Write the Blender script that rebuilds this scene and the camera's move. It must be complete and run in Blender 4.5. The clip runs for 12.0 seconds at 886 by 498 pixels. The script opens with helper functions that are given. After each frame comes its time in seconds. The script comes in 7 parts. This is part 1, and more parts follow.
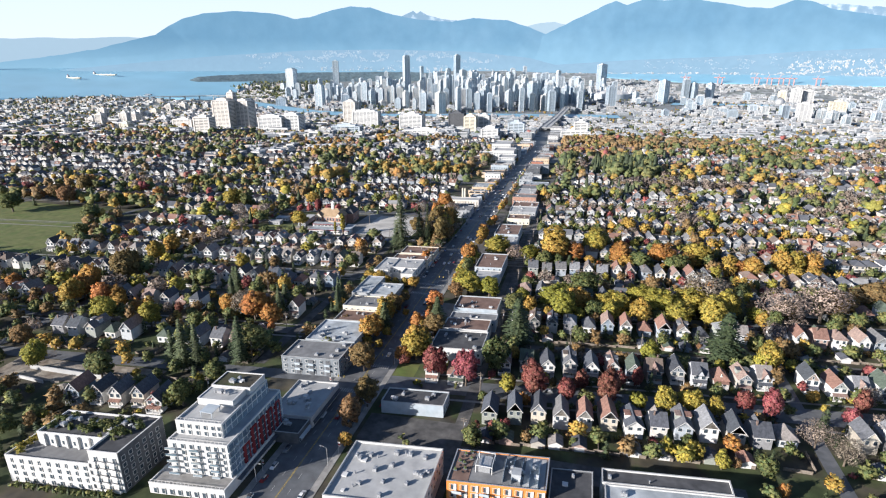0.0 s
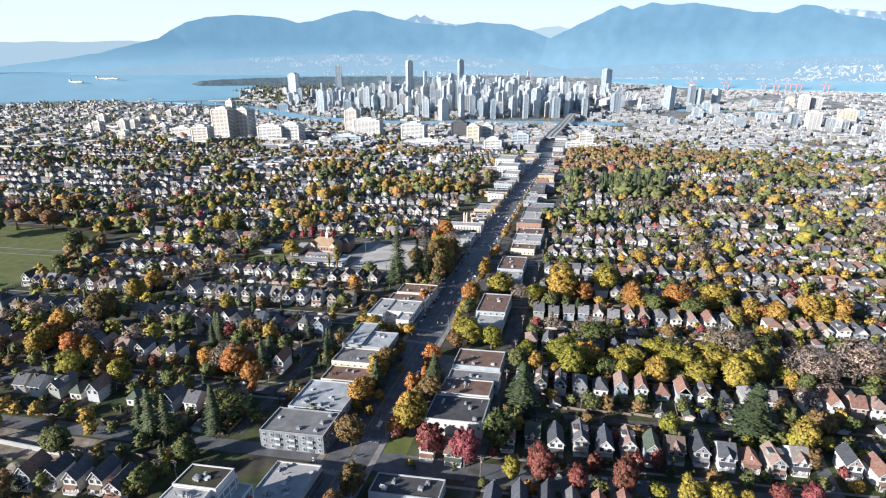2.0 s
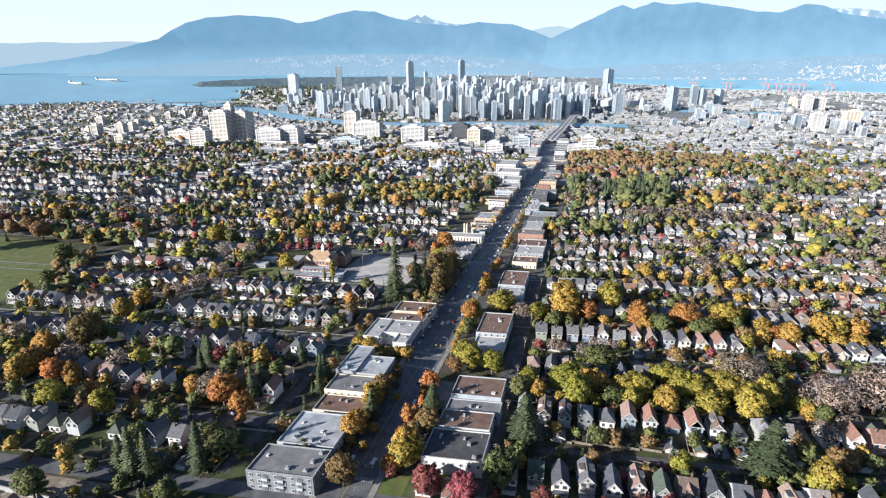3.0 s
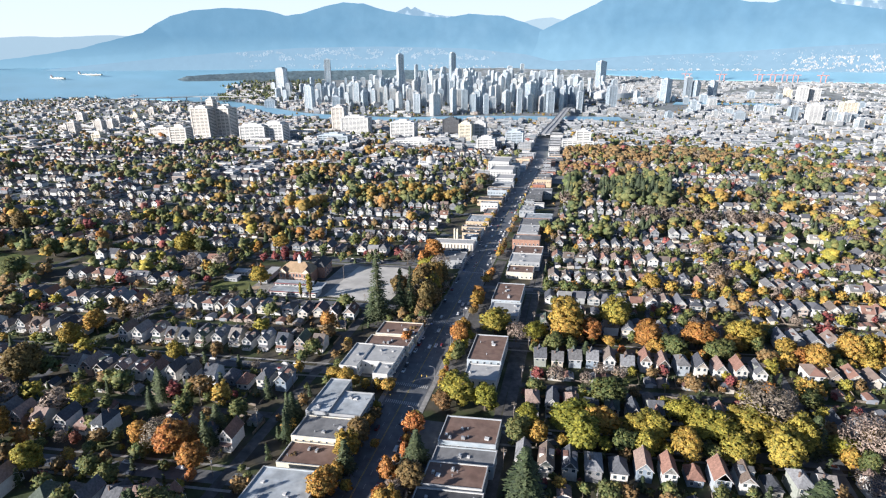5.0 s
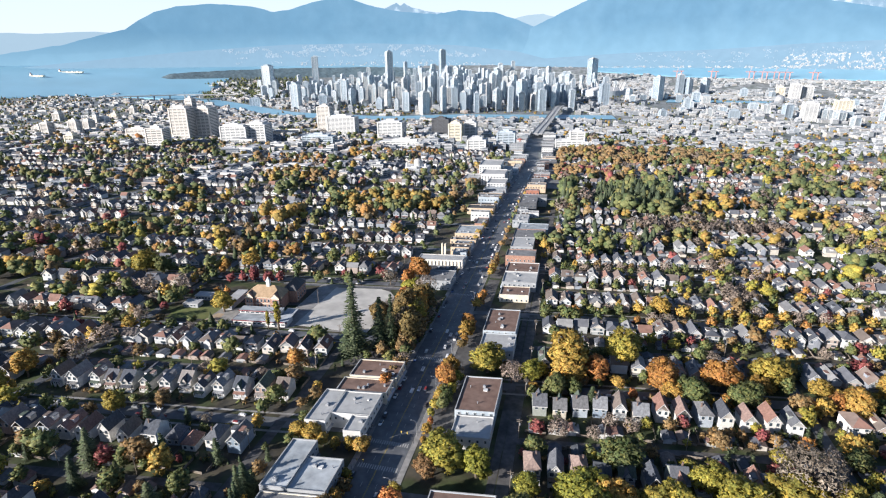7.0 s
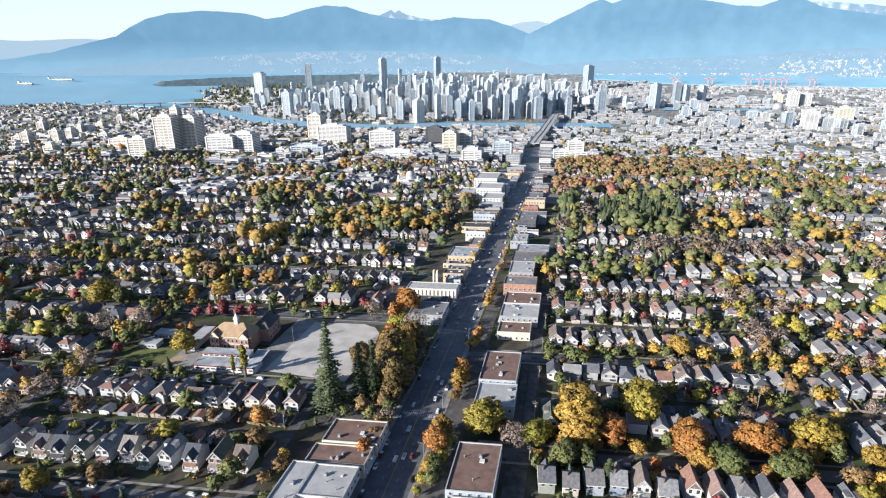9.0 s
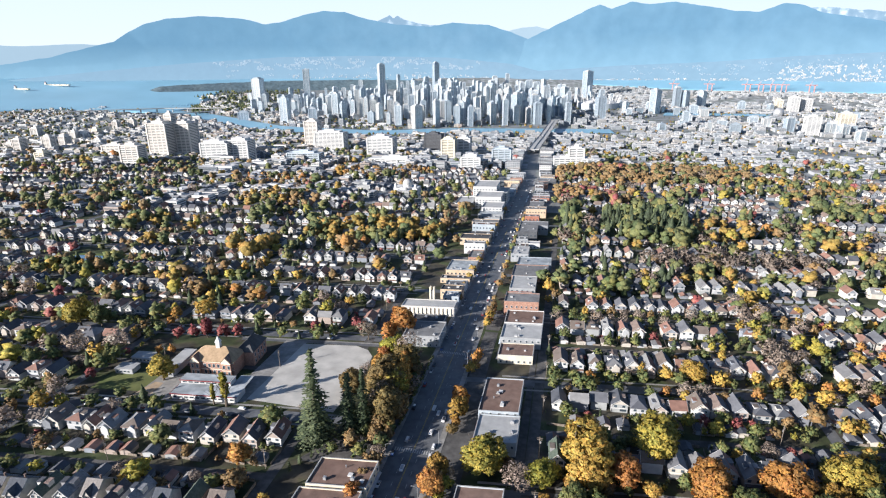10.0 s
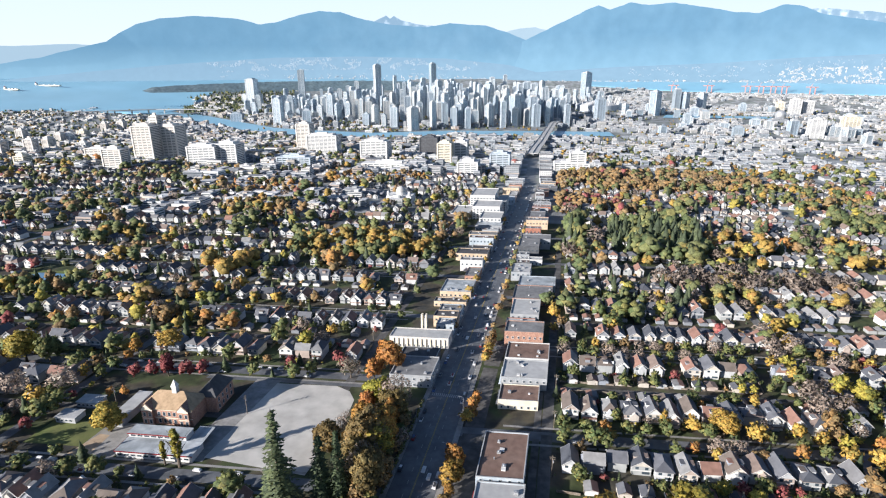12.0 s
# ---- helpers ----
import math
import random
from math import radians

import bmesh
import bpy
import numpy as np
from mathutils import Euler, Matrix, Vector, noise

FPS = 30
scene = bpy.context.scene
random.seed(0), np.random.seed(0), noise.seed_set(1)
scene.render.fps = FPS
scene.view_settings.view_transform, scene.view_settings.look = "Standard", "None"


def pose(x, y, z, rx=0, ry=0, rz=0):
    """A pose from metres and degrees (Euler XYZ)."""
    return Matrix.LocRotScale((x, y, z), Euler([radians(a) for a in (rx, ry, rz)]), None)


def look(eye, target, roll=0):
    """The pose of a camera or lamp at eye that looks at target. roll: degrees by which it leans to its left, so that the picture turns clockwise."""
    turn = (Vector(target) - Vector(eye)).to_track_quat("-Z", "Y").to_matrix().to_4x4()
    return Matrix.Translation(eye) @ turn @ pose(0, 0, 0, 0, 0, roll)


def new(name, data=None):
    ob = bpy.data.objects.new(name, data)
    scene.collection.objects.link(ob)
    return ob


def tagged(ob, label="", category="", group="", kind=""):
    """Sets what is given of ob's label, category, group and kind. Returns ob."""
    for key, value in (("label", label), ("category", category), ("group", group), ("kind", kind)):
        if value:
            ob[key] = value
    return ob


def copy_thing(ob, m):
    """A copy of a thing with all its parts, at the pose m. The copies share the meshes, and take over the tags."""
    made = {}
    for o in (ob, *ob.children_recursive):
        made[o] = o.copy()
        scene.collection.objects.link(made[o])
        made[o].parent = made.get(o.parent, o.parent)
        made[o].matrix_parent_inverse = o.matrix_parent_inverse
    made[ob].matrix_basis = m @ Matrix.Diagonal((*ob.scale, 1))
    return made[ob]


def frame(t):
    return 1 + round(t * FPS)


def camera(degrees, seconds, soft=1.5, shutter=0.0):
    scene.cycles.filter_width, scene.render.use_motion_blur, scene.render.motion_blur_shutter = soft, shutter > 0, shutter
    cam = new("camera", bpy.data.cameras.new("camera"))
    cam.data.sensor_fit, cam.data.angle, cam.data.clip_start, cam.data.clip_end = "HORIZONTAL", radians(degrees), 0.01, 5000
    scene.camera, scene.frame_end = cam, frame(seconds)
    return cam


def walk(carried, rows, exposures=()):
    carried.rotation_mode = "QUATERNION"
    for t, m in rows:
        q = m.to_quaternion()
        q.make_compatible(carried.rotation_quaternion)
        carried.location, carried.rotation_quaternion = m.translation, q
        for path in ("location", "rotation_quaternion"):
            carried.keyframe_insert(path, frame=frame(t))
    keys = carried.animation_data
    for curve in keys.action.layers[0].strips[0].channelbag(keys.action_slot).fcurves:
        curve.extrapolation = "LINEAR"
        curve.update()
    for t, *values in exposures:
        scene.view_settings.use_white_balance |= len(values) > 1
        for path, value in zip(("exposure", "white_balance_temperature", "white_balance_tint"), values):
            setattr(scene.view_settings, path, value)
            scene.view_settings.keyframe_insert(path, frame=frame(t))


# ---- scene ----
cam = camera(77.8, 12.0, soft=1.15)
METRES, EYE, TILT, LEAN, TURN = 290.0, 161.0, -19.0, 0.0, 14.6
ROWS = [
    (0.0, 0.0, 0.0, 0.0, 0.0, 0.0, 0.0),
    (0.5, 0.0027, 0.0268, 0.026, 0.06, 0.07, -0.1),
    (1.0, 0.0052, 0.0527, 0.0516, 0.16, 0.17, -0.19),
    (1.5, 0.0077, 0.0776, 0.0763, 0.24, 0.19, -0.22),
    (2.0, 0.0103, 0.1038, 0.1017, 0.33, 0.18, -0.23),
    (2.5, 0.0128, 0.1302, 0.1273, 0.4, 0.16, -0.22),
    (3.0, 0.0158, 0.1577, 0.1486, 0.45, 0.11, -0.18),
    (5.0, 0.031, 0.3087, 0.1993, -0.25, -0.58, 0.38),
    (5.5, 0.0353, 0.3531, 0.2147, -0.53, -0.63, 0.51),
    (6.0, 0.0396, 0.3963, 0.2303, -0.76, -0.7, 0.59),
    (6.5, 0.044, 0.4385, 0.2457, -0.96, -0.84, 0.65),
    (7.0, 0.0482, 0.4798, 0.2614, -1.14, -0.88, 0.69),
    (9.0, 0.0651, 0.6452, 0.3212, -1.57, -0.23, 0.84),
    (9.5, 0.0689, 0.6871, 0.3354, -1.63, 0.02, 0.86),
    (10.0, 0.0731, 0.7299, 0.3503, -1.67, 0.27, 0.88),
    (10.5, 0.0773, 0.7728, 0.3649, -1.7, 0.49, 0.91),
    (11.0, 0.0811, 0.8162, 0.3791, -1.75, 0.53, 0.92),
    (11.5, 0.0854, 0.8583, 0.3934, -1.81, 0.42, 0.92),
    (12.0, 0.0891, 0.8925, 0.4069, -1.95, 0.35, 0.85),
]
walk(cam, [(t, pose(0, 0, EYE, TILT, LEAN, TURN) @ pose(METRES * x, METRES * y, METRES * z, 90 + pitch, roll, yaw)) for t, x, y, z, yaw, pitch, roll in ROWS],
     [(0.0, 1.14, 6050, 13), (12.0, 1.14, 6050, 13)])

# ---- ground levels and helpers ----
STREET, SKEW, BLOCK = -106.0, 0.11, 97.8   # main street's line, slant of the avenues, distance between avenues


def G(x, y):
    """Height of the ground: level near the camera, falling to the creek, the far water drawn up towards the horizon."""
    z = float(np.interp(y, [300, 600, 1000, 1340, 1700, 2000, 2300], [0, -3, -14, -30, -48, -60, -63]))
    return z + max(0.0, math.hypot(x + 30, y - 140) - 4000) * 0.168


def east_avenue(k, x):
    return 246 + BLOCK * k + SKEW * x


def west_avenue(k, x):
    return 295 + BLOCK * k + SKEW * x


rng = random.Random(7)

# ---- world and sun ----
SUN_TO = Vector((-0.75, -0.66, 0.0)).normalized()
SUN_HEIGHT = 18.5
world = bpy.data.worlds.new("sky")
scene.world = world
world.use_nodes = True
wn = world.node_tree.nodes
sky = wn.new("ShaderNodeTexSky")
sky.sky_type = "NISHITA"
sky.sun_disc = False
sky.sun_elevation = radians(SUN_HEIGHT)
sky.sun_rotation = math.atan2(SUN_TO.x, SUN_TO.y)
sky.air_density, sky.dust_density, sky.ozone_density, sky.altitude = 0.9, 0.6, 2.4, 200
world.node_tree.links.new(sky.outputs[0], wn["Background"].inputs[0])
wn["Background"].inputs[1].default_value = 0.064
sun_data = bpy.data.lights.new("sun", "SUN")
sun_data.energy, sun_data.angle, sun_data.color = 5.0, radians(0.6), (1.0, 0.92, 0.80)
sun = new("sun", sun_data)
to_sun = SUN_TO * math.cos(radians(SUN_HEIGHT)) + Vector((0, 0, math.sin(radians(SUN_HEIGHT))))
sun.matrix_basis = look((0, 0, 900), Vector((0, 0, 900)) - to_sun)


# ---- materials ----
def material(name, colours, rough=0.85, by="", scale=1.0, spread=0.35, bump=0.3, metal=0.0, fine=6.0):
    """A surface: one colour or several picked by object or island, mottled at two scales, with fine relief."""
    m = bpy.data.materials.new(name)
    m.use_nodes = True
    n, l = m.node_tree.nodes, m.node_tree.links
    b = n["Principled BSDF"]
    b.inputs["Roughness"].default_value, b.inputs["Metallic"].default_value = rough, metal
    b.inputs["Specular IOR Level"].default_value = 0.3
    co = n.new("ShaderNodeTexCoord")
    ramp = n.new("ShaderNodeValToRGB")
    ramp.color_ramp.interpolation = "CONSTANT" if by else "LINEAR"
    els = ramp.color_ramp.elements
    while len(els) < len(colours):
        els.new(1.0)
    if len(colours) == 1:
        els.remove(els[1])
    for i, c in enumerate(colours):
        els[i].position = i / len(colours) if by else i / max(1, len(colours) - 1)
        els[i].color = (*c, 1)
    if by == "object":
        l.new(n.new("ShaderNodeObjectInfo").outputs["Random"], ramp.inputs[0])
    elif by == "island":
        l.new(n.new("ShaderNodeNewGeometry").outputs["Random Per Island"], ramp.inputs[0])
    else:
        big = n.new("ShaderNodeTexNoise")
        big.inputs["Scale"].default_value, big.inputs["Detail"].default_value = scale * 0.35, 4
        l.new(co.outputs["Object"], big.inputs["Vector"])
        wide = n.new("ShaderNodeMapRange")
        wide.inputs[1].default_value, wide.inputs[2].default_value = 0.35, 0.65
        l.new(big.outputs[0], wide.inputs[0])
        l.new(wide.outputs[0], ramp.inputs[0])
    no = n.new("ShaderNodeTexNoise")
    no.inputs["Scale"].default_value, no.inputs["Detail"].default_value = scale, 6
    l.new(co.outputs["Object"], no.inputs["Vector"])
    rg = n.new("ShaderNodeMapRange")
    rg.inputs[1].default_value, rg.inputs[2].default_value = 0.3, 0.7
    rg.inputs[3].default_value, rg.inputs[4].default_value = 1 - spread, 1 + spread
    l.new(no.outputs[0], rg.inputs[0])
    mul = n.new("ShaderNodeVectorMath")
    mul.operation = "MULTIPLY"
    l.new(ramp.outputs[0], mul.inputs[0])
    l.new(rg.outputs[0], mul.inputs[1])
    l.new(mul.outputs[0], b.inputs["Base Color"])
    if bump:
        fi = n.new("ShaderNodeTexNoise")
        fi.inputs["Scale"].default_value = scale * fine
        l.new(co.outputs["Object"], fi.inputs["Vector"])
        bp = n.new("ShaderNodeBump")
        bp.inputs["Strength"].default_value, bp.inputs["Distance"].default_value = bump, 0.1
        l.new(fi.outputs[0], bp.inputs["Height"])
        l.new(bp.outputs[0], b.inputs["Normal"])
    return m


def leaf_material(name, colours, by="island", shift=True):
    """Leaves: colour by clump, a shift by tree, a little light through."""
    m = material(name, colours, rough=0.75, by=by, scale=0.25, spread=0.3, bump=0)
    n, l = m.node_tree.nodes, m.node_tree.links
    out, b = n["Material Output"], n["Principled BSDF"]
    src = b.inputs["Base Color"].links[0].from_socket
    if shift:
        inf = n.new("ShaderNodeObjectInfo")
        hue = n.new("ShaderNodeHueSaturation")
        mr = n.new("ShaderNodeMapRange")
        mr.inputs[3].default_value, mr.inputs[4].default_value = 0.48, 0.525
        l.new(inf.outputs["Random"], mr.inputs[0])
        mv = n.new("ShaderNodeMapRange")
        mv.inputs[3].default_value, mv.inputs[4].default_value = 1.2, 0.75
        l.new(inf.outputs["Random"], mv.inputs[0])
        l.new(mr.outputs[0], hue.inputs["Hue"])
        l.new(mv.outputs[0], hue.inputs["Value"])
        l.new(src, hue.inputs["Color"])
        src = hue.outputs[0]
        l.new(src, b.inputs["Base Color"])
    grain = n.new("ShaderNodeTexNoise")
    grain.inputs["Scale"].default_value, grain.inputs["Detail"].default_value = 1.1, 5
    l.new(n.new("ShaderNodeNewGeometry").outputs["Position"], grain.inputs["Vector"])
    deep = n.new("ShaderNodeMapRange")
    deep.inputs[1].default_value, deep.inputs[2].default_value, deep.inputs[3].default_value, deep.inputs[4].default_value = 0.34, 0.66, 0.5, 1.4
    l.new(grain.outputs[0], deep.inputs[0])
    mottle = n.new("ShaderNodeVectorMath")
    mottle.operation = "MULTIPLY"
    l.new(src, mottle.inputs[0])
    l.new(deep.outputs[0], mottle.inputs[1])
    src = mottle.outputs[0]
    l.new(src, b.inputs["Base Color"])
    tr = n.new("ShaderNodeBsdfTranslucent")
    mix = n.new("ShaderNodeMixShader")
    mix.inputs[0].default_value = 0.22
    l.new(src, tr.inputs["Color"])
    l.new(b.outputs[0], mix.inputs[1])
    l.new(tr.outputs[0], mix.inputs[2])
    l.new(mix.outputs[0], out.inputs[0])
    return m


M = {}
M["ground"] = material("lawn_and_earth", [(0.0294, 0.042, 0.0168), (0.0504, 0.063, 0.0252), (0.063, 0.0546, 0.0378), (0.0378, 0.0378, 0.0336)], scale=0.12, spread=0.45, bump=0.5, fine=20)
M["lawn"] = material("cut_lawn", [(0.085, 0.115, 0.03), (0.12, 0.13, 0.045), (0.10, 0.12, 0.035)], scale=0.15, spread=0.22, fine=30)
# far ground is lightened and greyed; haze is put into its colour
M["far_ground"] = material("hazed_distant_ground", [(0.15, 0.165, 0.165), (0.23, 0.24, 0.25), (0.13, 0.15, 0.14), (0.27, 0.28, 0.285)], scale=0.03, spread=0.4, bump=0)
M["asphalt"] = material("worn_asphalt", [(0.0914, 0.0974, 0.1061), (0.1261, 0.1305, 0.1375)], rough=0.55, scale=0.22, spread=0.25, fine=40)
M["lane"] = material("patched_lane", [(0.0638, 0.062, 0.0612), (0.1105, 0.1062, 0.102)], rough=0.9, scale=0.3, spread=0.3, fine=30)
M["concrete"] = material("pale_concrete", [(0.20, 0.195, 0.185), (0.27, 0.262, 0.25)], scale=0.4, spread=0.18, fine=20)
M["gravel"] = material("grey_gravel", [(0.38, 0.365, 0.335), (0.46, 0.445, 0.41)], scale=0.12, spread=0.15, bump=0.5, fine=60)
M["dirt"] = material("dug_earth", [(0.16, 0.13, 0.10), (0.26, 0.23, 0.19)], scale=0.3, spread=0.4, bump=0.8)
M["tan_sand"] = material("tan_sand", [(0.33, 0.25, 0.17), (0.40, 0.31, 0.22)], scale=0.3, spread=0.2, fine=40)
M["court_blue"] = material("faded_blue_court", [(0.10, 0.20, 0.32), (0.13, 0.24, 0.36)], scale=0.2, spread=0.12, fine=40)
M["yellow_paint"] = material("yellow_road_paint", [(0.42, 0.31, 0.08)], scale=2, spread=0.4)
M["white_paint"] = material("white_road_paint", [(0.34, 0.34, 0.33)], scale=2, spread=0.5)
M["house_wall"] = material("painted_siding", [(0.5848, 0.575, 0.5556), (0.4527, 0.4332, 0.3953), (0.2068, 0.2545, 0.3108), (0.5664, 0.5664, 0.5556), (0.3769, 0.3574, 0.3205), (0.2361, 0.2361, 0.2447), (0.4906, 0.443, 0.3672), (0.3205, 0.3574, 0.3953), (0.2643, 0.2826, 0.2545), (0.4711, 0.4711, 0.4625), (0.5935, 0.5848, 0.5664), (0.3401, 0.2447, 0.2068), (0.4148, 0.4332, 0.4527), (0.5371, 0.5177, 0.4797)], by="object", scale=0.8, spread=0.14, bump=0.25)
M["gable_shingle"] = material("gable_shingles", [(0.45, 0.44, 0.42), (0.17, 0.19, 0.22), (0.5, 0.5, 0.49), (0.24, 0.19, 0.16), (0.3, 0.31, 0.32), (0.13, 0.14, 0.16), (0.38, 0.34, 0.29), (0.22, 0.25, 0.24)], by="object", scale=1.0, spread=0.2, bump=0.4)
M["house_roof"] = material("asphalt_shingles", [(0.0636, 0.0684, 0.0816), (0.1068, 0.1116, 0.1236), (0.0492, 0.054, 0.0648), (0.1536, 0.1284, 0.1128), (0.0828, 0.0876, 0.1032), (0.2124, 0.1476, 0.1272), (0.1356, 0.1344, 0.1368), (0.0576, 0.0648, 0.0756), (0.2184, 0.1992, 0.1872), (0.1356, 0.1056, 0.0876), (0.0972, 0.102, 0.1152), (0.1932, 0.198, 0.2088), (0.2448, 0.18, 0.1536), (0.072, 0.0804, 0.0972), (0.0768, 0.0972, 0.0768), (0.235, 0.135, 0.105), (0.20, 0.115, 0.09)], by="object", scale=0.9, spread=0.3, bump=0.6, fine=9)
M["trim"] = material("white_trim", [(0.55, 0.545, 0.53)], scale=1.2, spread=0.1, bump=0.1)
M["brick"] = material("red_brick", [(0.30, 0.13, 0.09), (0.36, 0.17, 0.12)], scale=1.0, spread=0.25, fine=12)
M["brown_brick"] = material("brown_brick", [(0.33, 0.185, 0.135), (0.39, 0.235, 0.175)], scale=1.0, spread=0.25, fine=12)
M["chimney"] = material("chimney_brick", [(0.15, 0.10, 0.08), (0.20, 0.15, 0.13)], scale=2.0)
M["dark_metal"] = material("dark_metal", [(0.06, 0.06, 0.065)], rough=0.5, metal=0.6, scale=2, bump=0.1)
M["grey_metal"] = material("galvanised_metal", [(0.42, 0.43, 0.44)], rough=0.45, metal=0.5, scale=2, spread=0.2, bump=0.1)
M["wood_pole"] = material("weathered_pole", [(0.16, 0.13, 0.10), (0.22, 0.19, 0.16)], scale=1.5)
M["bark"] = material("bark", [(0.10, 0.08, 0.06), (0.15, 0.12, 0.095)], scale=2.0, bump=0.8)
M["white_roof"] = material("white_membrane", [(0.25, 0.275, 0.29), (0.38, 0.405, 0.42)], scale=0.18, spread=0.3, bump=0.15)
M["grey_roof"] = material("grey_gravel_roof", [(0.15, 0.152, 0.155), (0.20, 0.20, 0.20)], scale=0.3, spread=0.18, fine=30)
M["pale_roof"] = material("pale_gravel_roof", [(0.32, 0.325, 0.32), (0.38, 0.38, 0.375)], scale=0.25, spread=0.12, fine=30)
M["dark_roof"] = material("tar_roof", [(0.055, 0.056, 0.06), (0.08, 0.08, 0.083)], scale=0.3, spread=0.25)
M["brown_roof"] = material("brown_gravel_roof", [(0.15, 0.095, 0.075), (0.185, 0.125, 0.10)], scale=0.3, spread=0.2, fine=30)
M["tan_roof"] = material("tan_shingle_roof", [(0.3024, 0.2142, 0.1302), (0.3612, 0.2562, 0.1596)], scale=0.6, spread=0.18)
M["white_wall"] = material("white_stucco", [(0.50, 0.50, 0.49), (0.58, 0.575, 0.56)], scale=0.3, spread=0.1, bump=0.15)
M["cream_wall"] = material("cream_stucco", [(0.60, 0.54, 0.42), (0.68, 0.62, 0.50)], scale=0.3, spread=0.12, bump=0.15)
M["blue_wall"] = material("pale_blue_grey_panels", [(0.33, 0.385, 0.43), (0.41, 0.45, 0.48)], scale=0.3, spread=0.12, bump=0.1)
M["grey_wall"] = material("grey_stucco", [(0.28, 0.30, 0.32), (0.34, 0.35, 0.36)], scale=0.3, spread=0.14, bump=0.15)
M["slate_wall"] = material("slate_grey_siding", [(0.17, 0.19, 0.21), (0.22, 0.24, 0.26)], scale=0.3, spread=0.16, bump=0.15)
M["dark_wall"] = material("charcoal_cladding", [(0.075, 0.08, 0.09), (0.10, 0.105, 0.115)], scale=0.5, spread=0.2, bump=0.1)
M["orange_wall"] = material("orange_panels", [(0.62, 0.21, 0.05), (0.68, 0.26, 0.07)], scale=0.4, spread=0.12, bump=0.1)
M["red_panel"] = material("red_panels", [(0.15, 0.014, 0.018), (0.19, 0.02, 0.022)], scale=0.5, spread=0.12, bump=0.1)
M["tan_wall"] = material("tan_brick", [(0.50, 0.38, 0.26), (0.56, 0.44, 0.32)], scale=0.4, spread=0.15)
M["glass"] = material("window_glass", [(0.035, 0.05, 0.065), (0.07, 0.09, 0.11)], rough=0.08, scale=0.5, bump=0)
M["glass"].node_tree.nodes["Principled BSDF"].inputs["Specular IOR Level"].default_value = 0.6
M["tyre"] = material("tyre_rubber", [(0.02, 0.02, 0.02)], rough=0.9, bump=0)
M["car_paint"] = material("car_paint", [(0.75, 0.75, 0.75), (0.05, 0.05, 0.055), (0.35, 0.36, 0.37), (0.02, 0.02, 0.025), (0.7, 0.7, 0.7), (0.18, 0.19, 0.2), (0.45, 0.45, 0.46), (0.22, 0.025, 0.025), (0.06, 0.10, 0.22), (0.6, 0.6, 0.58)], rough=0.3, by="object", spread=0.05, bump=0)
M["far_car_paint"] = material("far_car_paint", [(0.75, 0.75, 0.75), (0.05, 0.05, 0.055), (0.35, 0.36, 0.37), (0.7, 0.7, 0.7), (0.18, 0.19, 0.2), (0.5, 0.5, 0.5), (0.2, 0.03, 0.03), (0.05, 0.06, 0.08), (0.6, 0.6, 0.58)], rough=0.3, by="island", spread=0.05, bump=0)
# base colour carries the haze over the sea, so it is pale blue
M["water"] = material("hazed_ruffled_sea", [(0.185, 0.37, 0.49), (0.215, 0.40, 0.52)], rough=0.45, scale=0.004, spread=0.08, bump=0.25, fine=60)
def haze_glow_material(name, colours, glow, scale, spread):
    """A far surface with a faint relief; haze is painted on it as a soft glow."""
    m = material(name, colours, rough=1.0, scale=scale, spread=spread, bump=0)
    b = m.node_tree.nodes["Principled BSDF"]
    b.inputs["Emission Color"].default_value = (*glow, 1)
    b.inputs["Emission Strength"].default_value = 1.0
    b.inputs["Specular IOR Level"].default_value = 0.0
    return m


def graded_haze_material(name, colours, low, high, z0, z1, scale, spread):
    """A far slope whose painted haze glow fades from its foot to its crest."""
    m = haze_glow_material(name, colours, high, scale, spread)
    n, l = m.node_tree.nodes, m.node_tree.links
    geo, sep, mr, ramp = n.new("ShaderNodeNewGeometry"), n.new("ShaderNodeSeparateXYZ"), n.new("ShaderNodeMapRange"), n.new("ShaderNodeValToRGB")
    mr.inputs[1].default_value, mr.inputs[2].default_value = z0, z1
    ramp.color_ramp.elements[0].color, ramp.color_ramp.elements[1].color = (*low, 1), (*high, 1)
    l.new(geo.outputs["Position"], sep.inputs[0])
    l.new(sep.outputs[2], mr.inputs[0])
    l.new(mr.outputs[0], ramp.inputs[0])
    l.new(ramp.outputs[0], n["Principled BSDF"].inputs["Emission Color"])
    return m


# blue haze over the slopes is emission, strongest at their foot
M["hill_near"] = graded_haze_material("haze_glow_forested_slope", [(0.0235, 0.042, 0.0588), (0.0336, 0.0546, 0.0714), (0.042, 0.063, 0.0798)], (0.150, 0.256, 0.318), (0.084, 0.168, 0.235), 90, 330, 0.012, 0.2)
M["hill_east"] = graded_haze_material("hazy_forested_slope", [(0.0235, 0.042, 0.0588), (0.0336, 0.0546, 0.0714)], (0.150, 0.256, 0.318), (0.084, 0.168, 0.235), 90, 420, 0.012, 0.2)
M["hill_far"] = haze_glow_material("hazy_ridge", [(0.042, 0.0504, 0.0546), (0.0504, 0.0588, 0.063)], (0.21, 0.281, 0.323), 0.02, 0.1)
M["snow_ridge"] = haze_glow_material("haze_glow_snowy_ridge", [(0.0252, 0.042, 0.0588), (0.042, 0.0588, 0.0756), (0.218, 0.235, 0.252)], (0.139, 0.206, 0.26), 0.05, 0.1)
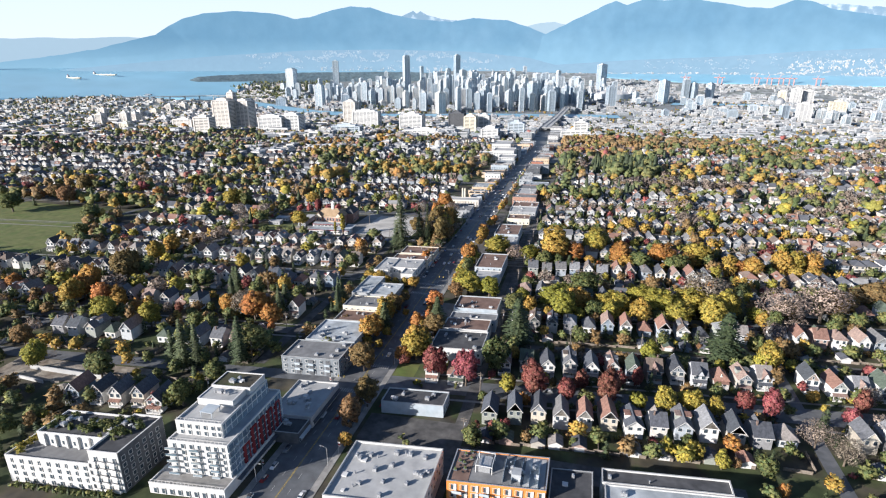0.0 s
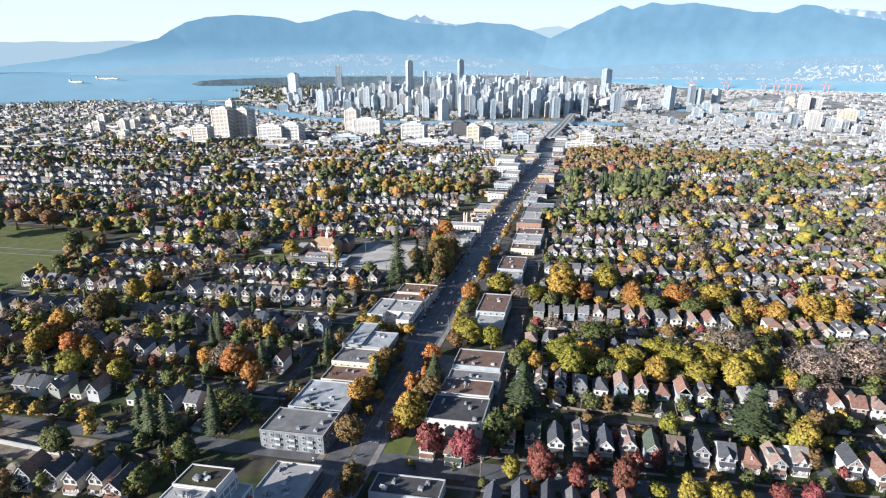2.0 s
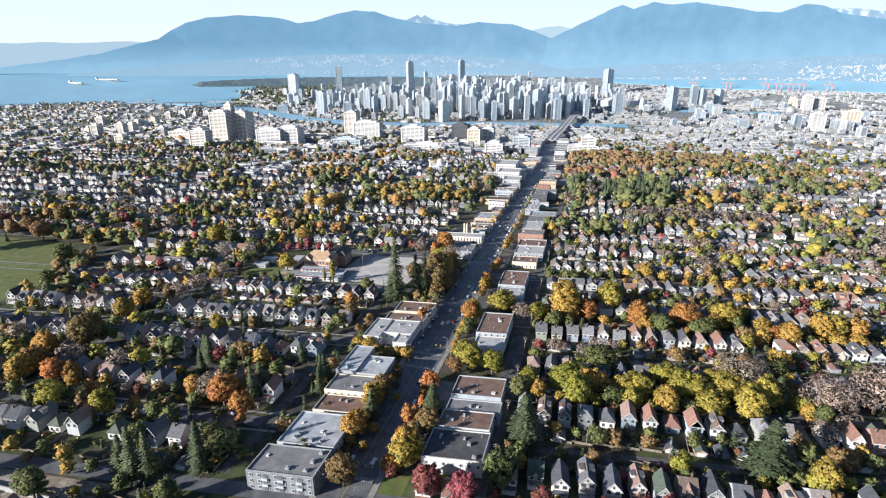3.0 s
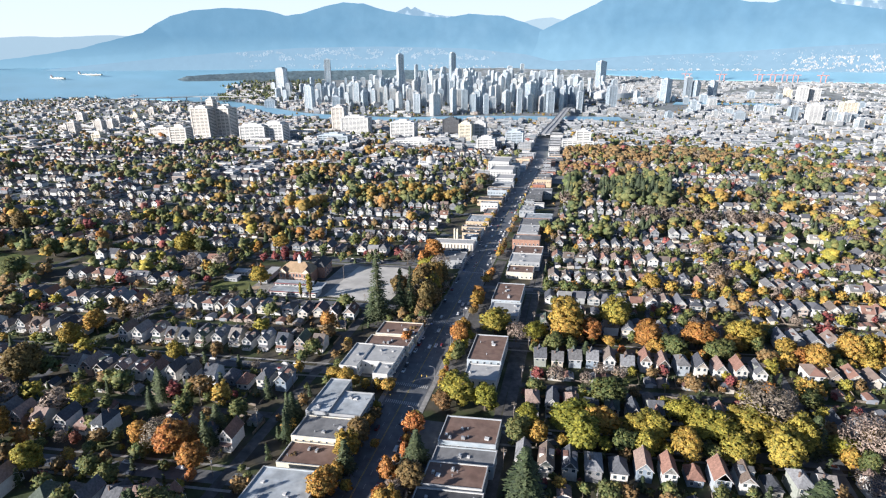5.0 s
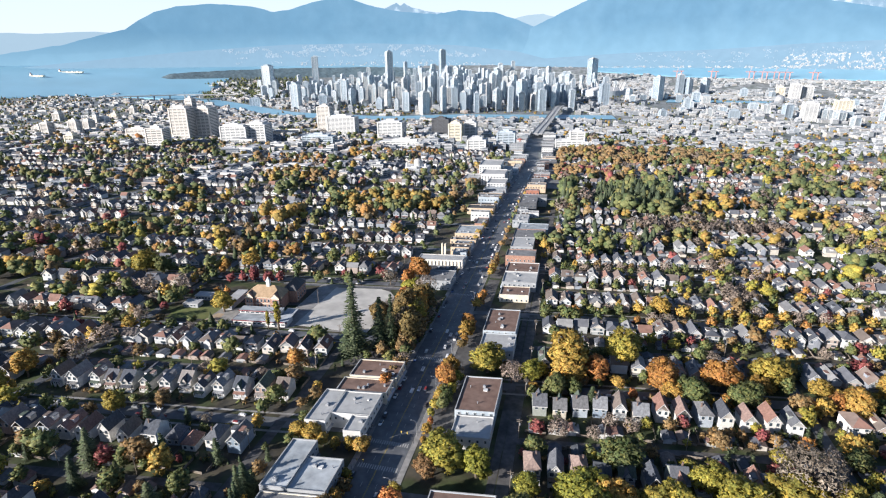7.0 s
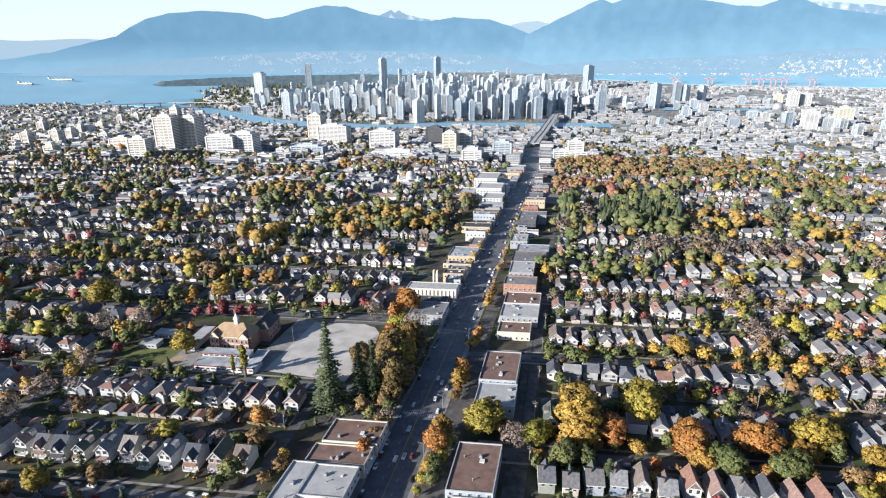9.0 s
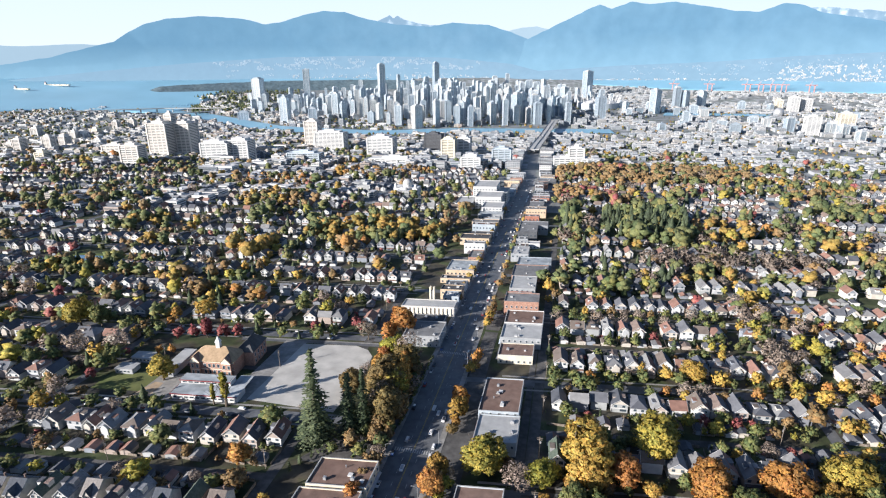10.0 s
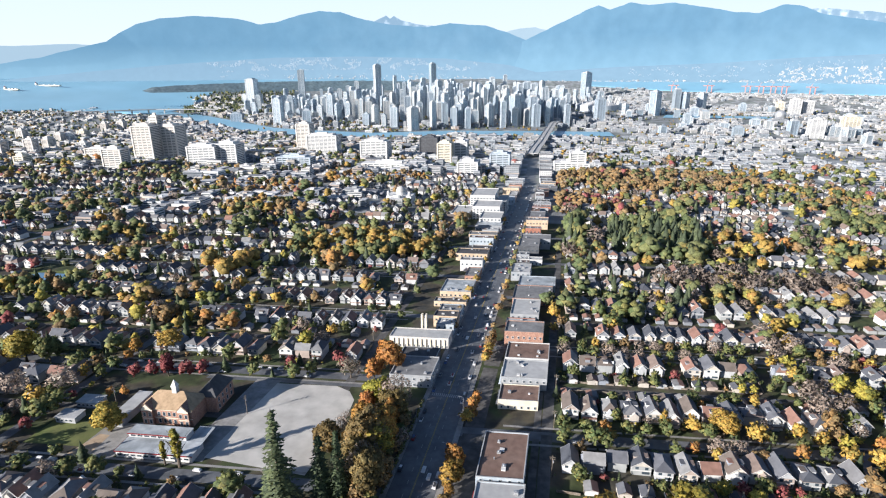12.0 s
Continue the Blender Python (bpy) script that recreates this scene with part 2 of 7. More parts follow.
M["foothill"] = graded_haze_material("hazy_foothill", [(0.0252, 0.042, 0.0546), (0.0336, 0.0504, 0.063)], (0.150, 0.232, 0.288), (0.140, 0.216, 0.274), 50, 220, 0.02, 0.2)
# headland forest is tinted blue-grey to stand for haze
M["hazed_shore_forest"] = material("wooded_point", [(0.075, 0.115, 0.14), (0.10, 0.14, 0.16)], scale=0.05, spread=0.35, bump=0)
# tower and city wall colours are pale and bluish in place of haze
M["tower_wall"] = material("hazed_tower_concrete", [(0.4168, 0.4444, 0.4701), (0.3551, 0.3984, 0.4388), (0.4471, 0.4701, 0.4858), (0.2944, 0.3422, 0.3873), (0.4379, 0.4499, 0.449), (0.3864, 0.4241, 0.4545), (0.2429, 0.2852, 0.3248), (0.4168, 0.414, 0.403)], by="object", rough=0.7, scale=0.05, spread=0.1, bump=0)
M["far_tower_wall"] = material("hazed_far_tower_concrete", [(0.437, 0.4692, 0.5005), (0.356, 0.4122, 0.46), (0.4692, 0.494, 0.5088), (0.3073, 0.3625, 0.4177), (0.4195, 0.4361, 0.4342)], scale=0.012, spread=0.12, bump=0)
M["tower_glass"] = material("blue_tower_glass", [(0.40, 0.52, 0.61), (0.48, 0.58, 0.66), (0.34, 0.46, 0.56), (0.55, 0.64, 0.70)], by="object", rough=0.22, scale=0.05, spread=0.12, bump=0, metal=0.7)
M["far_wall"] = material("hazed_distant_walls", [(0.3956, 0.4085, 0.4204), (0.4582, 0.4609, 0.4628), (0.3165, 0.3349, 0.3524), (0.379, 0.3717, 0.3579), (0.4158, 0.4296, 0.4361), (0.2953, 0.3248, 0.3524), (0.3846, 0.3662, 0.3422), (0.4582, 0.4609, 0.4628), (0.3422, 0.356, 0.3735)], by="island", scale=0.2, spread=0.1, bump=0)
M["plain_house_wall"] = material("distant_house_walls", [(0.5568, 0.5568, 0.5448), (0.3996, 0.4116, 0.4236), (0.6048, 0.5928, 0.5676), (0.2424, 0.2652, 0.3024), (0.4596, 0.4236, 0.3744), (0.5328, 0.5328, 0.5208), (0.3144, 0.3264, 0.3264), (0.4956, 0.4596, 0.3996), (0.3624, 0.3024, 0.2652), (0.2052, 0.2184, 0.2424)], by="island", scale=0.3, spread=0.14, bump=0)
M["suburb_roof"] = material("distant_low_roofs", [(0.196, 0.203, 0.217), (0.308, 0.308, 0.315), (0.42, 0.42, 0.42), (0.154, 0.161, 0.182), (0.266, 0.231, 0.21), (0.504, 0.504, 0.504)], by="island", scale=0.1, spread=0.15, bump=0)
# these house walls emit a little to match the haze on the slopes
M["hazed_slope_wall"] = haze_glow_material("haze_glow_hillside_walls", [(0.10, 0.108, 0.114), (0.15, 0.15, 0.155)], (0.150, 0.215, 0.262), 0.05, 0.3)
M["shore_wall"] = material("shore_walls", [(0.30, 0.34, 0.38), (0.42, 0.43, 0.44), (0.22, 0.28, 0.33), (0.36, 0.36, 0.36)], by="island", scale=0.2, spread=0.1, bump=0)
M["crane_paint"] = material("pale_red_crane_paint", [(0.42, 0.22, 0.21), (0.48, 0.27, 0.25)], scale=0.1, spread=0.1, bump=0)
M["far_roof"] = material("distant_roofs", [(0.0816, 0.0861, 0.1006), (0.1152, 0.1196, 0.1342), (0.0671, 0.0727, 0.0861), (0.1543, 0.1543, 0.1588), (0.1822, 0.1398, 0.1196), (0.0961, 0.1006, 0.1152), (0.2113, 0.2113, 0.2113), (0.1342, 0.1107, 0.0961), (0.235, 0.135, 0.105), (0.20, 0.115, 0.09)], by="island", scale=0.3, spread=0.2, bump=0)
# city roofs are paled for haze like the walls
M["city_roof"] = material("hazed_distant_flat_roofs", [(0.3645, 0.3762, 0.3888), (0.2979, 0.3096, 0.3267), (0.4131, 0.4239, 0.4329), (0.2502, 0.261, 0.279), (0.3456, 0.3474, 0.351), (0.2781, 0.261, 0.2547), (0.3888, 0.396, 0.4032)], by="island", scale=0.1, spread=0.12, bump=0)
M["beige_wall"] = material("beige_concrete", [(0.558, 0.521, 0.474), (0.614, 0.577, 0.53)], scale=0.05, spread=0.12, bump=0)

LEAF = {
    "lime": [(0.220, 0.188, 0.034), (0.262, 0.216, 0.040), (0.152, 0.150, 0.032), (0.282, 0.222, 0.040), (0.184, 0.170, 0.034)],
    "gold": [(0.293, 0.195, 0.042), (0.254, 0.180, 0.042), (0.332, 0.215, 0.048), (0.195, 0.155, 0.042), (0.313, 0.180, 0.042)],
    "orange": [(0.332, 0.165, 0.042), (0.293, 0.150, 0.042), (0.361, 0.190, 0.048), (0.245, 0.135, 0.048), (0.322, 0.140, 0.042)],
    "crimson": [(0.205, 0.058, 0.055), (0.235, 0.075, 0.065), (0.160, 0.048, 0.048), (0.225, 0.098, 0.075), (0.185, 0.050, 0.052)],
    "rust": [(0.186, 0.115, 0.048), (0.225, 0.135, 0.052), (0.147, 0.100, 0.048), (0.195, 0.135, 0.063), (0.161, 0.115, 0.052)],
    "olive": [(0.083, 0.100, 0.035), (0.107, 0.115, 0.039), (0.063, 0.085, 0.032), (0.137, 0.130, 0.042), (0.092, 0.100, 0.039)],
    "conifer": [(0.048, 0.066, 0.031), (0.063, 0.082, 0.037), (0.038, 0.055, 0.028), (0.074, 0.093, 0.042)],
    "bare": [(0.200, 0.158, 0.128), (0.235, 0.188, 0.152), (0.160, 0.128, 0.104)],
}
for key, cs in LEAF.items():
    near_leaf = [tuple(min(0.6, v * (1.12 if key == "conifer" else 1.28 if key in ("orange", "crimson", "rust") else 1.46)) for v in c) for c in cs]
    M[key] = leaf_material(key + "_leaves", near_leaf)
    M["garden_" + key] = leaf_material("garden_" + key + "_leaves", near_leaf, shift=False)
    # far leaves: the constant added to each channel is painted haze
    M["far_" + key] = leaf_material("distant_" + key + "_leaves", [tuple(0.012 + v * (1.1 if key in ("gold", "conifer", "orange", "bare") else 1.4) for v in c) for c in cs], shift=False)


# ---- mesh kit ----
class Kit:
    """Collects boxes, slabs and other solids into one mesh."""

    def __init__(self):
        self.v, self.f, self.m = [], [], []

    def solid(self, low, high, m=0):
        """A prism between two rings of equal length."""
        b, n = len(self.v), len(low)
        self.v += [*low, *high]
        self.f += [tuple(range(b + n - 1, b - 1, -1)), tuple(range(b + n, b + 2 * n))]
        self.f += [(b + i, b + (i + 1) % n, b + n + (i + 1) % n, b + n + i) for i in range(n)]
        self.m += [m] * (n + 2)
        return self

    def box(self, x0, x1, y0, y1, z0, z1, m=0, skew=0.0, xc=0.0):
        ring = [(x, y + skew * (x - xc)) for x, y in ((x0, y0), (x1, y0), (x1, y1), (x0, y1))]
        return self.solid([(x, y, z0) for x, y in ring], [(x, y, z1) for x, y in ring], m)

    def tube(self, x, y, z0, z1, r0, r1, n=8, m=0, lean=(0, 0)):
        a = [2 * math.pi * i / n for i in range(n)]
        return self.solid([(x + r0 * math.cos(t), y + r0 * math.sin(t), z0) for t in a],
                          [(x + lean[0] + r1 * math.cos(t), y + lean[1] + r1 * math.sin(t), z1) for t in a], m)

    def limb(self, p, q, r0, r1, n=5, m=0):
        p, q = Vector(p), Vector(q)
        t = (q - p).to_track_quat("Z", "Y").to_matrix()
        a = [2 * math.pi * i / n for i in range(n)]
        return self.solid([tuple(p + t @ Vector((r0 * math.cos(s), r0 * math.sin(s), 0))) for s in a],
                          [tuple(q + t @ Vector((r1 * math.cos(s), r1 * math.sin(s), 0))) for s in a], m)

    def face(self, pts, m=0):
        b = len(self.v)
        self.v += list(pts)
        self.f.append(tuple(range(b, b + len(pts))))
        self.m.append(m)
        return self

    def slab(self, pts, thick, m=0):
        """A plate of some thickness under a tilted outline."""
        return self.solid([(x, y, z - thick) for x, y, z in pts], list(pts), m)

    def mesh(self, name, mats):
        me = bpy.data.meshes.new(name)
        me.from_pydata(self.v, [], self.f)
        for mm in mats:
            me.materials.append(mm)
        if len(mats) > 1:
            me.polygons.foreach_set("material_index", self.m)
        me.update()
        return me


def leaf_mesh(name, form, mat):
    """A mesh from corners, triangles and soft outward normals."""
    v, t, nor = form
    me = bpy.data.meshes.new(name)
    me.vertices.add(len(v))
    me.vertices.foreach_set("co", np.asarray(v, dtype=np.float32).ravel())
    me.loops.add(3 * len(t))
    me.loops.foreach_set("vertex_index", np.asarray(t, dtype=np.int32).ravel())
    me.polygons.add(len(t))
    me.polygons.foreach_set("loop_start", np.arange(0, 3 * len(t), 3, dtype=np.int32))
    me.materials.append(mat)
    me.update(calc_edges=True)
    me.polygons.foreach_set("use_smooth", np.ones(len(t), dtype=bool))
    me.normals_split_custom_set_from_vertices(np.asarray(nor, dtype=np.float32).tolist())
    return me


def part(name, kit, mats, parent, label="", at=None):
    me = kit if isinstance(kit, bpy.types.Mesh) else kit.mesh(name, mats if isinstance(mats, (list, tuple)) else [mats])
    ob = new(name, me)
    ob.parent = parent
    if at is not None:
        ob.matrix_basis = at
    return tagged(ob, label)


def thing(name, label, category, group="", at=None):
    ob = new(name)
    ob.empty_display_size = 0.5
    if at is not None:
        ob.matrix_basis = at
    return tagged(ob, label, category, group)


def structure(name, kit, mats, label, category):
    me = kit if isinstance(kit, bpy.types.Mesh) else kit.mesh(name, mats if isinstance(mats, (list, tuple)) else [mats])
    return tagged(new(name, me), label, category, kind="structure")


def stuff(name, me, label, category):
    return tagged(new(name, me), label, category, kind="stuff")


# ---- ground sheet, roads, water ----
def sheet(xs, ys, dz=0.0):
    k = Kit()
    nx = len(xs)
    k.v = [(x, y, G(x, y) + dz) for y in ys for x in xs]
    k.f = [(j * nx + i, j * nx + i + 1, (j + 1) * nx + i + 1, (j + 1) * nx + i) for j in range(len(ys) - 1) for i in range(nx - 1)]
    k.m = [0] * len(k.f)
    return k


XS = [-5200, -4600, *range(-4200, -1400, 70), *range(-1400, 4001, 140), 4600]
YS = [-600, -200, 0, 100, 200, 300, 400, 500, 600, 800, 1000, 1170, 1340, 1520, 1700, 1850, 2000, 2150, *range(2300, 2700, 110), *range(2700, 4150, 60), *range(4160, 5200, 110)]
near_rows = [y for y in YS if y <= 1000]
structure("ground", sheet(XS, near_rows), M["ground"], "dark autumn lawns and earth between houses", "ground")


def bay_shore(a):
    """Distance of the bay's near shore at a bearing."""
    return float(np.interp(a, [-64, -46, -43, -41, -39.5, -37.8, -36.6, -35, -33, -18], [4070, 4055, 3860, 3720, 3560, 3540, 3720, 4140, 4480, 4540]))


k = sheet(XS, [y for y in YS if y >= 1000])
for i, (x, y, z) in enumerate(k.v):   # the sea bed lies deeper than the land
    r, a = math.hypot(x + 30, y - 140), math.degrees(math.atan2(x + 30, y - 140))
    if -66 < a < -16 and r > bay_shore(a) + 40:
        k.v[i] = (x, y, z - 28)
structure("ground_far", k, M["far_ground"], "distant city ground, grey-green and paled for haze", "ground")


def strip(pts, width, dz, step=25.0):
    """A road-like band along a line, lying on the ground."""
    line = []
    for (x0, y0), (x1, y1) in zip(pts, pts[1:]):
        n = max(1, int(math.hypot(x1 - x0, y1 - y0) / step))
        line += [(x0 + (x1 - x0) * i / n, y0 + (y1 - y0) * i / n) for i in range(n)]
    line.append(pts[-1])
    k = Kit()
    for i, (x, y) in enumerate(line):
        ax, ay = line[max(0, i - 1)]
        bx, by = line[min(len(line) - 1, i + 1)]
        d = math.hypot(bx - ax, by - ay)
        nx, ny = (by - ay) / d * width / 2, -(bx - ax) / d * width / 2
        z = G(x, y) + dz
        k.v += [(x - nx, y - ny, z), (x + nx, y + ny, z)]
    for i in range(len(line) - 1):
        k.f.append((2 * i, 2 * i + 1, 2 * i + 3, 2 * i + 2))
        k.m.append(0)
    return k


def road(name, pts, width, mat="asphalt", dz=0.06, label="worn grey asphalt road", step=25.0):
    return structure(name, strip(pts, width, dz, step), M[mat], label, "road")


def pavement(pts, width, label="pale concrete pavement with a kerb"):
    return structure("pavement", strip(pts, width, 0.16), M["concrete"], label, "pavement")


road("road_main", [(STREET, 60), (STREET, 420), (STREET, 900), (STREET - 4, 1340), (-130, 1830)], 22, dz=0.10, label="wide grey asphalt main street")
for side in (-1, 1):
    pavement([(STREET + side * 12.6, 60), (STREET + side * 12.6, 1340)], 3.0)
CROSS_E, CROSS_W = [110, 272, 434, 596, 760, 930], [-332, -495, -660, -825, -1000, -1180, -1360]
for k in range(0, 12):
    y0 = [(x, east_avenue(k, x)) for x in (STREET + 11, 200, 1200)]
    road("road_avenue", y0, 13 if k == 0 else 8, dz=0.07, label="residential avenue of worn asphalt")
    w0 = [(x, west_avenue(k, x)) for x in (STREET - 11, -700, -1500)]
    road("road_avenue", w0, 8, dz=0.07, label="residential avenue of worn asphalt")
    if k < 6:
        for o in (-7.5, 7.5):
            if k or o:
                pavement([(-70, east_avenue(k, -70) + (o if k else o * 1.5)), (380, east_avenue(k, 380) + (o if k else o * 1.5))], 1.6)
                pavement([(-160, west_avenue(k, -160) + o), (-700, west_avenue(k, -700) + o)], 1.6)
        road("road_lane", [(-44, east_avenue(k + 0.5, -44)), (500, east_avenue(k + 0.5, 500))], 5, "lane", 0.05, "narrow patched back lane")
        road("road_lane", [(-172, west_avenue(k + 0.5, -172)), (-900, west_avenue(k + 0.5, -900))], 5, "lane", 0.05, "narrow patched back lane")
road("road_avenue", [(STREET - 11, 233), (-420, 200)], 9, dz=0.075, label="wide cross street of worn asphalt")
for x in CROSS_E:
    road("road_cross", [(x, 120), (x, 1340)], 6.5, dz=0.08, label="residential cross street of asphalt")
for x in CROSS_W:
    road("road_cross", [(x, 60), (x, 1340)], 7, dz=0.08, label="residential cross street of asphalt")
road("road_lane", [(-46, 110), (-46, 900)], 6, "lane", 0.085, "back lane behind the shops")
road("road_lane", [(-168, 236), (-172, 900)], 6, "lane", 0.085, "back lane behind the shops")

# worn paint on the main street
k = Kit()
y = 70
while y < 900:
    z = G(STREET, y) + 0.13
    for dx in (-0.2, 0.2):
        k.face([(STREET + dx - 0.08, y, z), (STREET + dx + 0.08, y, z), (STREET + dx + 0.08, y + 8, G(STREET, y + 8) + 0.13), (STREET + dx - 0.08, y + 8, G(STREET, y + 8) + 0.13)])
    y += 8
structure("marking_centre", k, M["yellow_paint"], "faded yellow double centre line", "road marking")
k = Kit()
y = 70
while y < 800:
    z = G(STREET, y) + 0.13
    for dx in (-3.6, 3.6):
        k.face([(STREET + dx - 0.1, y, z), (STREET + dx + 0.1, y, z), (STREET + dx + 0.1, y + 3, z), (STREET + dx - 0.1, y + 3, z)])
    y += 9
for cy in (222, 248, 352, 370, 455, 560):
    for i in range(-8, 9):
        x = STREET + i * 1.2
        z = G(x, cy) + 0.13
        k.face([(x - 0.3, cy, z), (x + 0.3, cy, z), (x + 0.3, cy + 3, z), (x - 0.3, cy + 3, z)])
structure("marking_lanes", k, M["white_paint"], "worn white lane dashes and crosswalk bars", "road marking")


def blanket(name, outline, mat, label, category, dz=0.05):
    """A flat piece of ground inside an outline, cut into a fan that follows the ground."""
    k = Kit()
    cx, cy = sum(p[0] for p in outline) / len(outline), sum(p[1] for p in outline) / len(outline)
    rings = 6
    k.v = [(cx, cy, G(cx, cy) + dz)]
    dense = []
    for (x0, y0), (x1, y1) in zip(outline, outline[1:] + outline[:1]):
        n = max(2, int(math.hypot(x1 - x0, y1 - y0) / 200))
        dense += [(x0 + (x1 - x0) * i / n, y0 + (y1 - y0) * i / n) for i in range(n)]
    m = len(dense)
    for r in range(1, rings + 1):
        for x, y in dense:
            px, py = cx + (x - cx) * r / rings, cy + (y - cy) * r / rings
            k.v.append((px, py, G(px, py) + dz))
    for i in range(m):
        k.f.append((0, 1 + i, 1 + (i + 1) % m))
    for r in range(rings - 1):
        for i in range(m):
            a, b = 1 + r * m + i, 1 + r * m + (i + 1) % m
            k.f.append((a, a + m, b + m, b))
    k.m = [0] * len(k.f)
    return structure(name, k, M[mat], label, category)


blanket("school_yard", [(-216, 480), (-160, 479), (-157, 520), (-160, 545), (-166, 553), (-176, 557), (-214, 552)], "gravel", "pale gravel school playground", "playground", 0.12)
blanket("school_forecourt", [(-236, 474), (-215, 477), (-213, 556), (-229, 554), (-229, 500), (-236, 496)], "concrete", "grey paved strip between school and playground", "pavement", 0.105)
blanket("car_park", [(-262, 548), (-160, 559), (-160, 564), (-262, 553)], "asphalt", "narrow asphalt car park behind the school", "car park", 0.1)
blanket("school_lawn", [(-318, 470), (-266, 476), (-268, 496), (-318, 490)], "lawn", "green school lawn", "lawn", 0.1)
blanket("school_path", [(-285, 466), (-262, 470), (-262, 500), (-285, 494)], "concrete", "pale paved school path", "pavement", 0.115)
blanket("park", [(-470, 350), (-470, 395), (-545, 500), (-760, 500), (-760, 350)], "lawn", "wide mown green playing field", "park", 0.1)
blanket("play_area", [(-287, 467), (-275, 468), (-277, 485), (-283, 485)], "tan_sand", "sandy play area beside the school lawn", "play area", 0.13)
blanket("building_site", [(-304, 186), (-212, 200), (-212, 216), (-304, 208)], "dirt", "dug-up building site with bare earth", "building site", 0.09)
blanket("vacant_lot", [(-90, 179), (-46, 181), (-46, 211), (-90, 209)], "lane", "dark patched yard between the blocks", "car park", 0.05)
blanket("car_park", [(-162, 437), (-119, 440), (-119, 474), (-134, 470), (-150, 458)], "lane", "dark asphalt car park under the trees", "car park", 0.07)
blanket("boulevard_lawn", [(-92, 236), (-80, 238), (-80, 257), (-92, 256)], "lawn", "strip of grass at the corner", "lawn", 0.03)
blanket("forecourt", [(-44, 182), (72, 190), (72, 199), (-44, 196)], "lane", "patched back lane behind the warehouses", "car park", 0.06)
blanket("forecourt", [(-92, 258), (-77, 259), (-77, 342), (-92, 341)], "asphalt", "worn asphalt forecourt before the shops", "car park", 0.055)
blanket("forecourt", [(-92, 372), (-78, 373), (-78, 640), (-92, 640)], "lane", "patched paved forecourt before the shops", "car park", 0.055)
blanket("forecourt", [(-54, 258), (-49, 258), (-49, 640), (-54, 640)], "lane", "patched asphalt yard behind the shops", "car park", 0.045)
blanket("court_surround", [(-556, 656), (-490, 663), (-490, 700), (-556, 693)], "lawn", "green surround of the ball courts", "lawn", 0.11)
blanket("ball_court", [(-546, 664), (-500, 669), (-500, 692), (-546, 687)], "court_blue", "faded blue ball courts in the park", "ball court", 0.16)
# water
structure("water_creek", strip([(-2290, 2990), (-1960, 2830), (-1490, 2490), (-1261, 2330), (-1050, 2270), (-760, 2230), (-476, 2365), (-110, 2420), (120, 2440)], 135, 2.0), M["water"], "narrow blue inlet among the towers", "water")


blanket("water_basin", [(400, 3150), (640, 3170), (880, 3190), (930, 3290), (700, 3310), (440, 3320)], "water", "still pale end of the creek", "water", 2.5)


def polar(r, degrees, dz=0.0):
    """A place at a distance and bearing from the middle of the walk."""
    x, y = -30 + r * math.sin(radians(degrees)), 140 + r * math.cos(radians(degrees))
    return x, y, G(x, y) + dz


k = Kit()
bearings = [-64 + 0.25 * i for i in range(185)]
shore = [bay_shore(a) for a in bearings]
k.v = [polar(r - 40, a, -9) for a, r in zip(bearings, shore)]
for j in range(31):
    k.v += [polar(r + (4960 - r) * j / 30, a, 4) for a, r in zip(bearings, shore)]
k.f = [(j * 185 + i, j * 185 + i + 1, j * 185 + i + 186, j * 185 + i + 185) for j in range(31) for i in range(184)]
k.m = [0] * len(k.f)
structure("water_bay", k, M["water"], "pale blue ruffled bay", "water")

k = Kit()
bearings = [1 + 1.5 * i for i in range(26)]
near_shore = [float(np.interp(a, [1, 5, 9, 14, 40], [4560, 4480, 4400, 4385, 4390])) for a in bearings]
k.v = [polar(r - 30, a, -9) for a, r in zip(bearings, near_shore)] + [polar(r + (4690 - r) * j / 3, a, 4) for j in range(4) for a, r in zip(bearings, near_shore)]
k.f = [(j * 26 + i, j * 26 + i + 1, j * 26 + i + 27, j * 26 + i + 26) for j in range(4) for i in range(25)]
k.m = [0] * len(k.f)
structure("water_inlet", k, M["water"], "blue harbour inlet", "water")

# ---- mountains ----
def ridge(name, profile, r0, r1, mat, label, rough, base=-1.6, seed=0, columns=420, rows=16):
    """A mountain side: rises from its foot at r0 to a skyline at r1 given as bearing and height in degrees."""
    az = np.array([p[0] for p in profile])
    el = np.array([p[1] for p in profile])
    k = Kit()
    angles = np.linspace(az[0], az[-1], columns)
    for j in range(rows):
        f = j / (rows - 1)
        for a in angles:
            top = float(np.interp(a, az, el)) + 0.07 * rough * noise.fractal(Vector((a * 1.1, seed, 0.3)), 0.8, 2.2, 5)
            spur = noise.fractal(Vector((a * 0.28, f * 2.4, seed + 5.0)), 0.9, 2.1, 5)
            lift = f ** 1.15 + rough * 0.12 * spur * math.sin(math.pi * f)
            r = r0 + (r1 - r0) * (f + 0.13 * rough * spur * math.sin(math.pi * f))
            e = base + (top - base) * max(0.0, lift)
            k.v.append((-30 + r * math.sin(radians(a)), 140 + r * math.cos(radians(a)), 178 + r * math.tan(radians(e))))
    n = columns
    k.f = [(j * n + i, j * n + i + 1, (j + 1) * n + i + 1, (j + 1) * n + i) for j in range(rows - 1) for i in range(n - 1)]
    k.m = [0] * len(k.f)
    me = k.mesh(name, [mat])
    me.polygons.foreach_set("use_smooth", [True] * len(me.polygons))
    return structure(name, me, None, label, "mountain")


sky_card = bpy.data.materials.new("pale_horizon_sky")
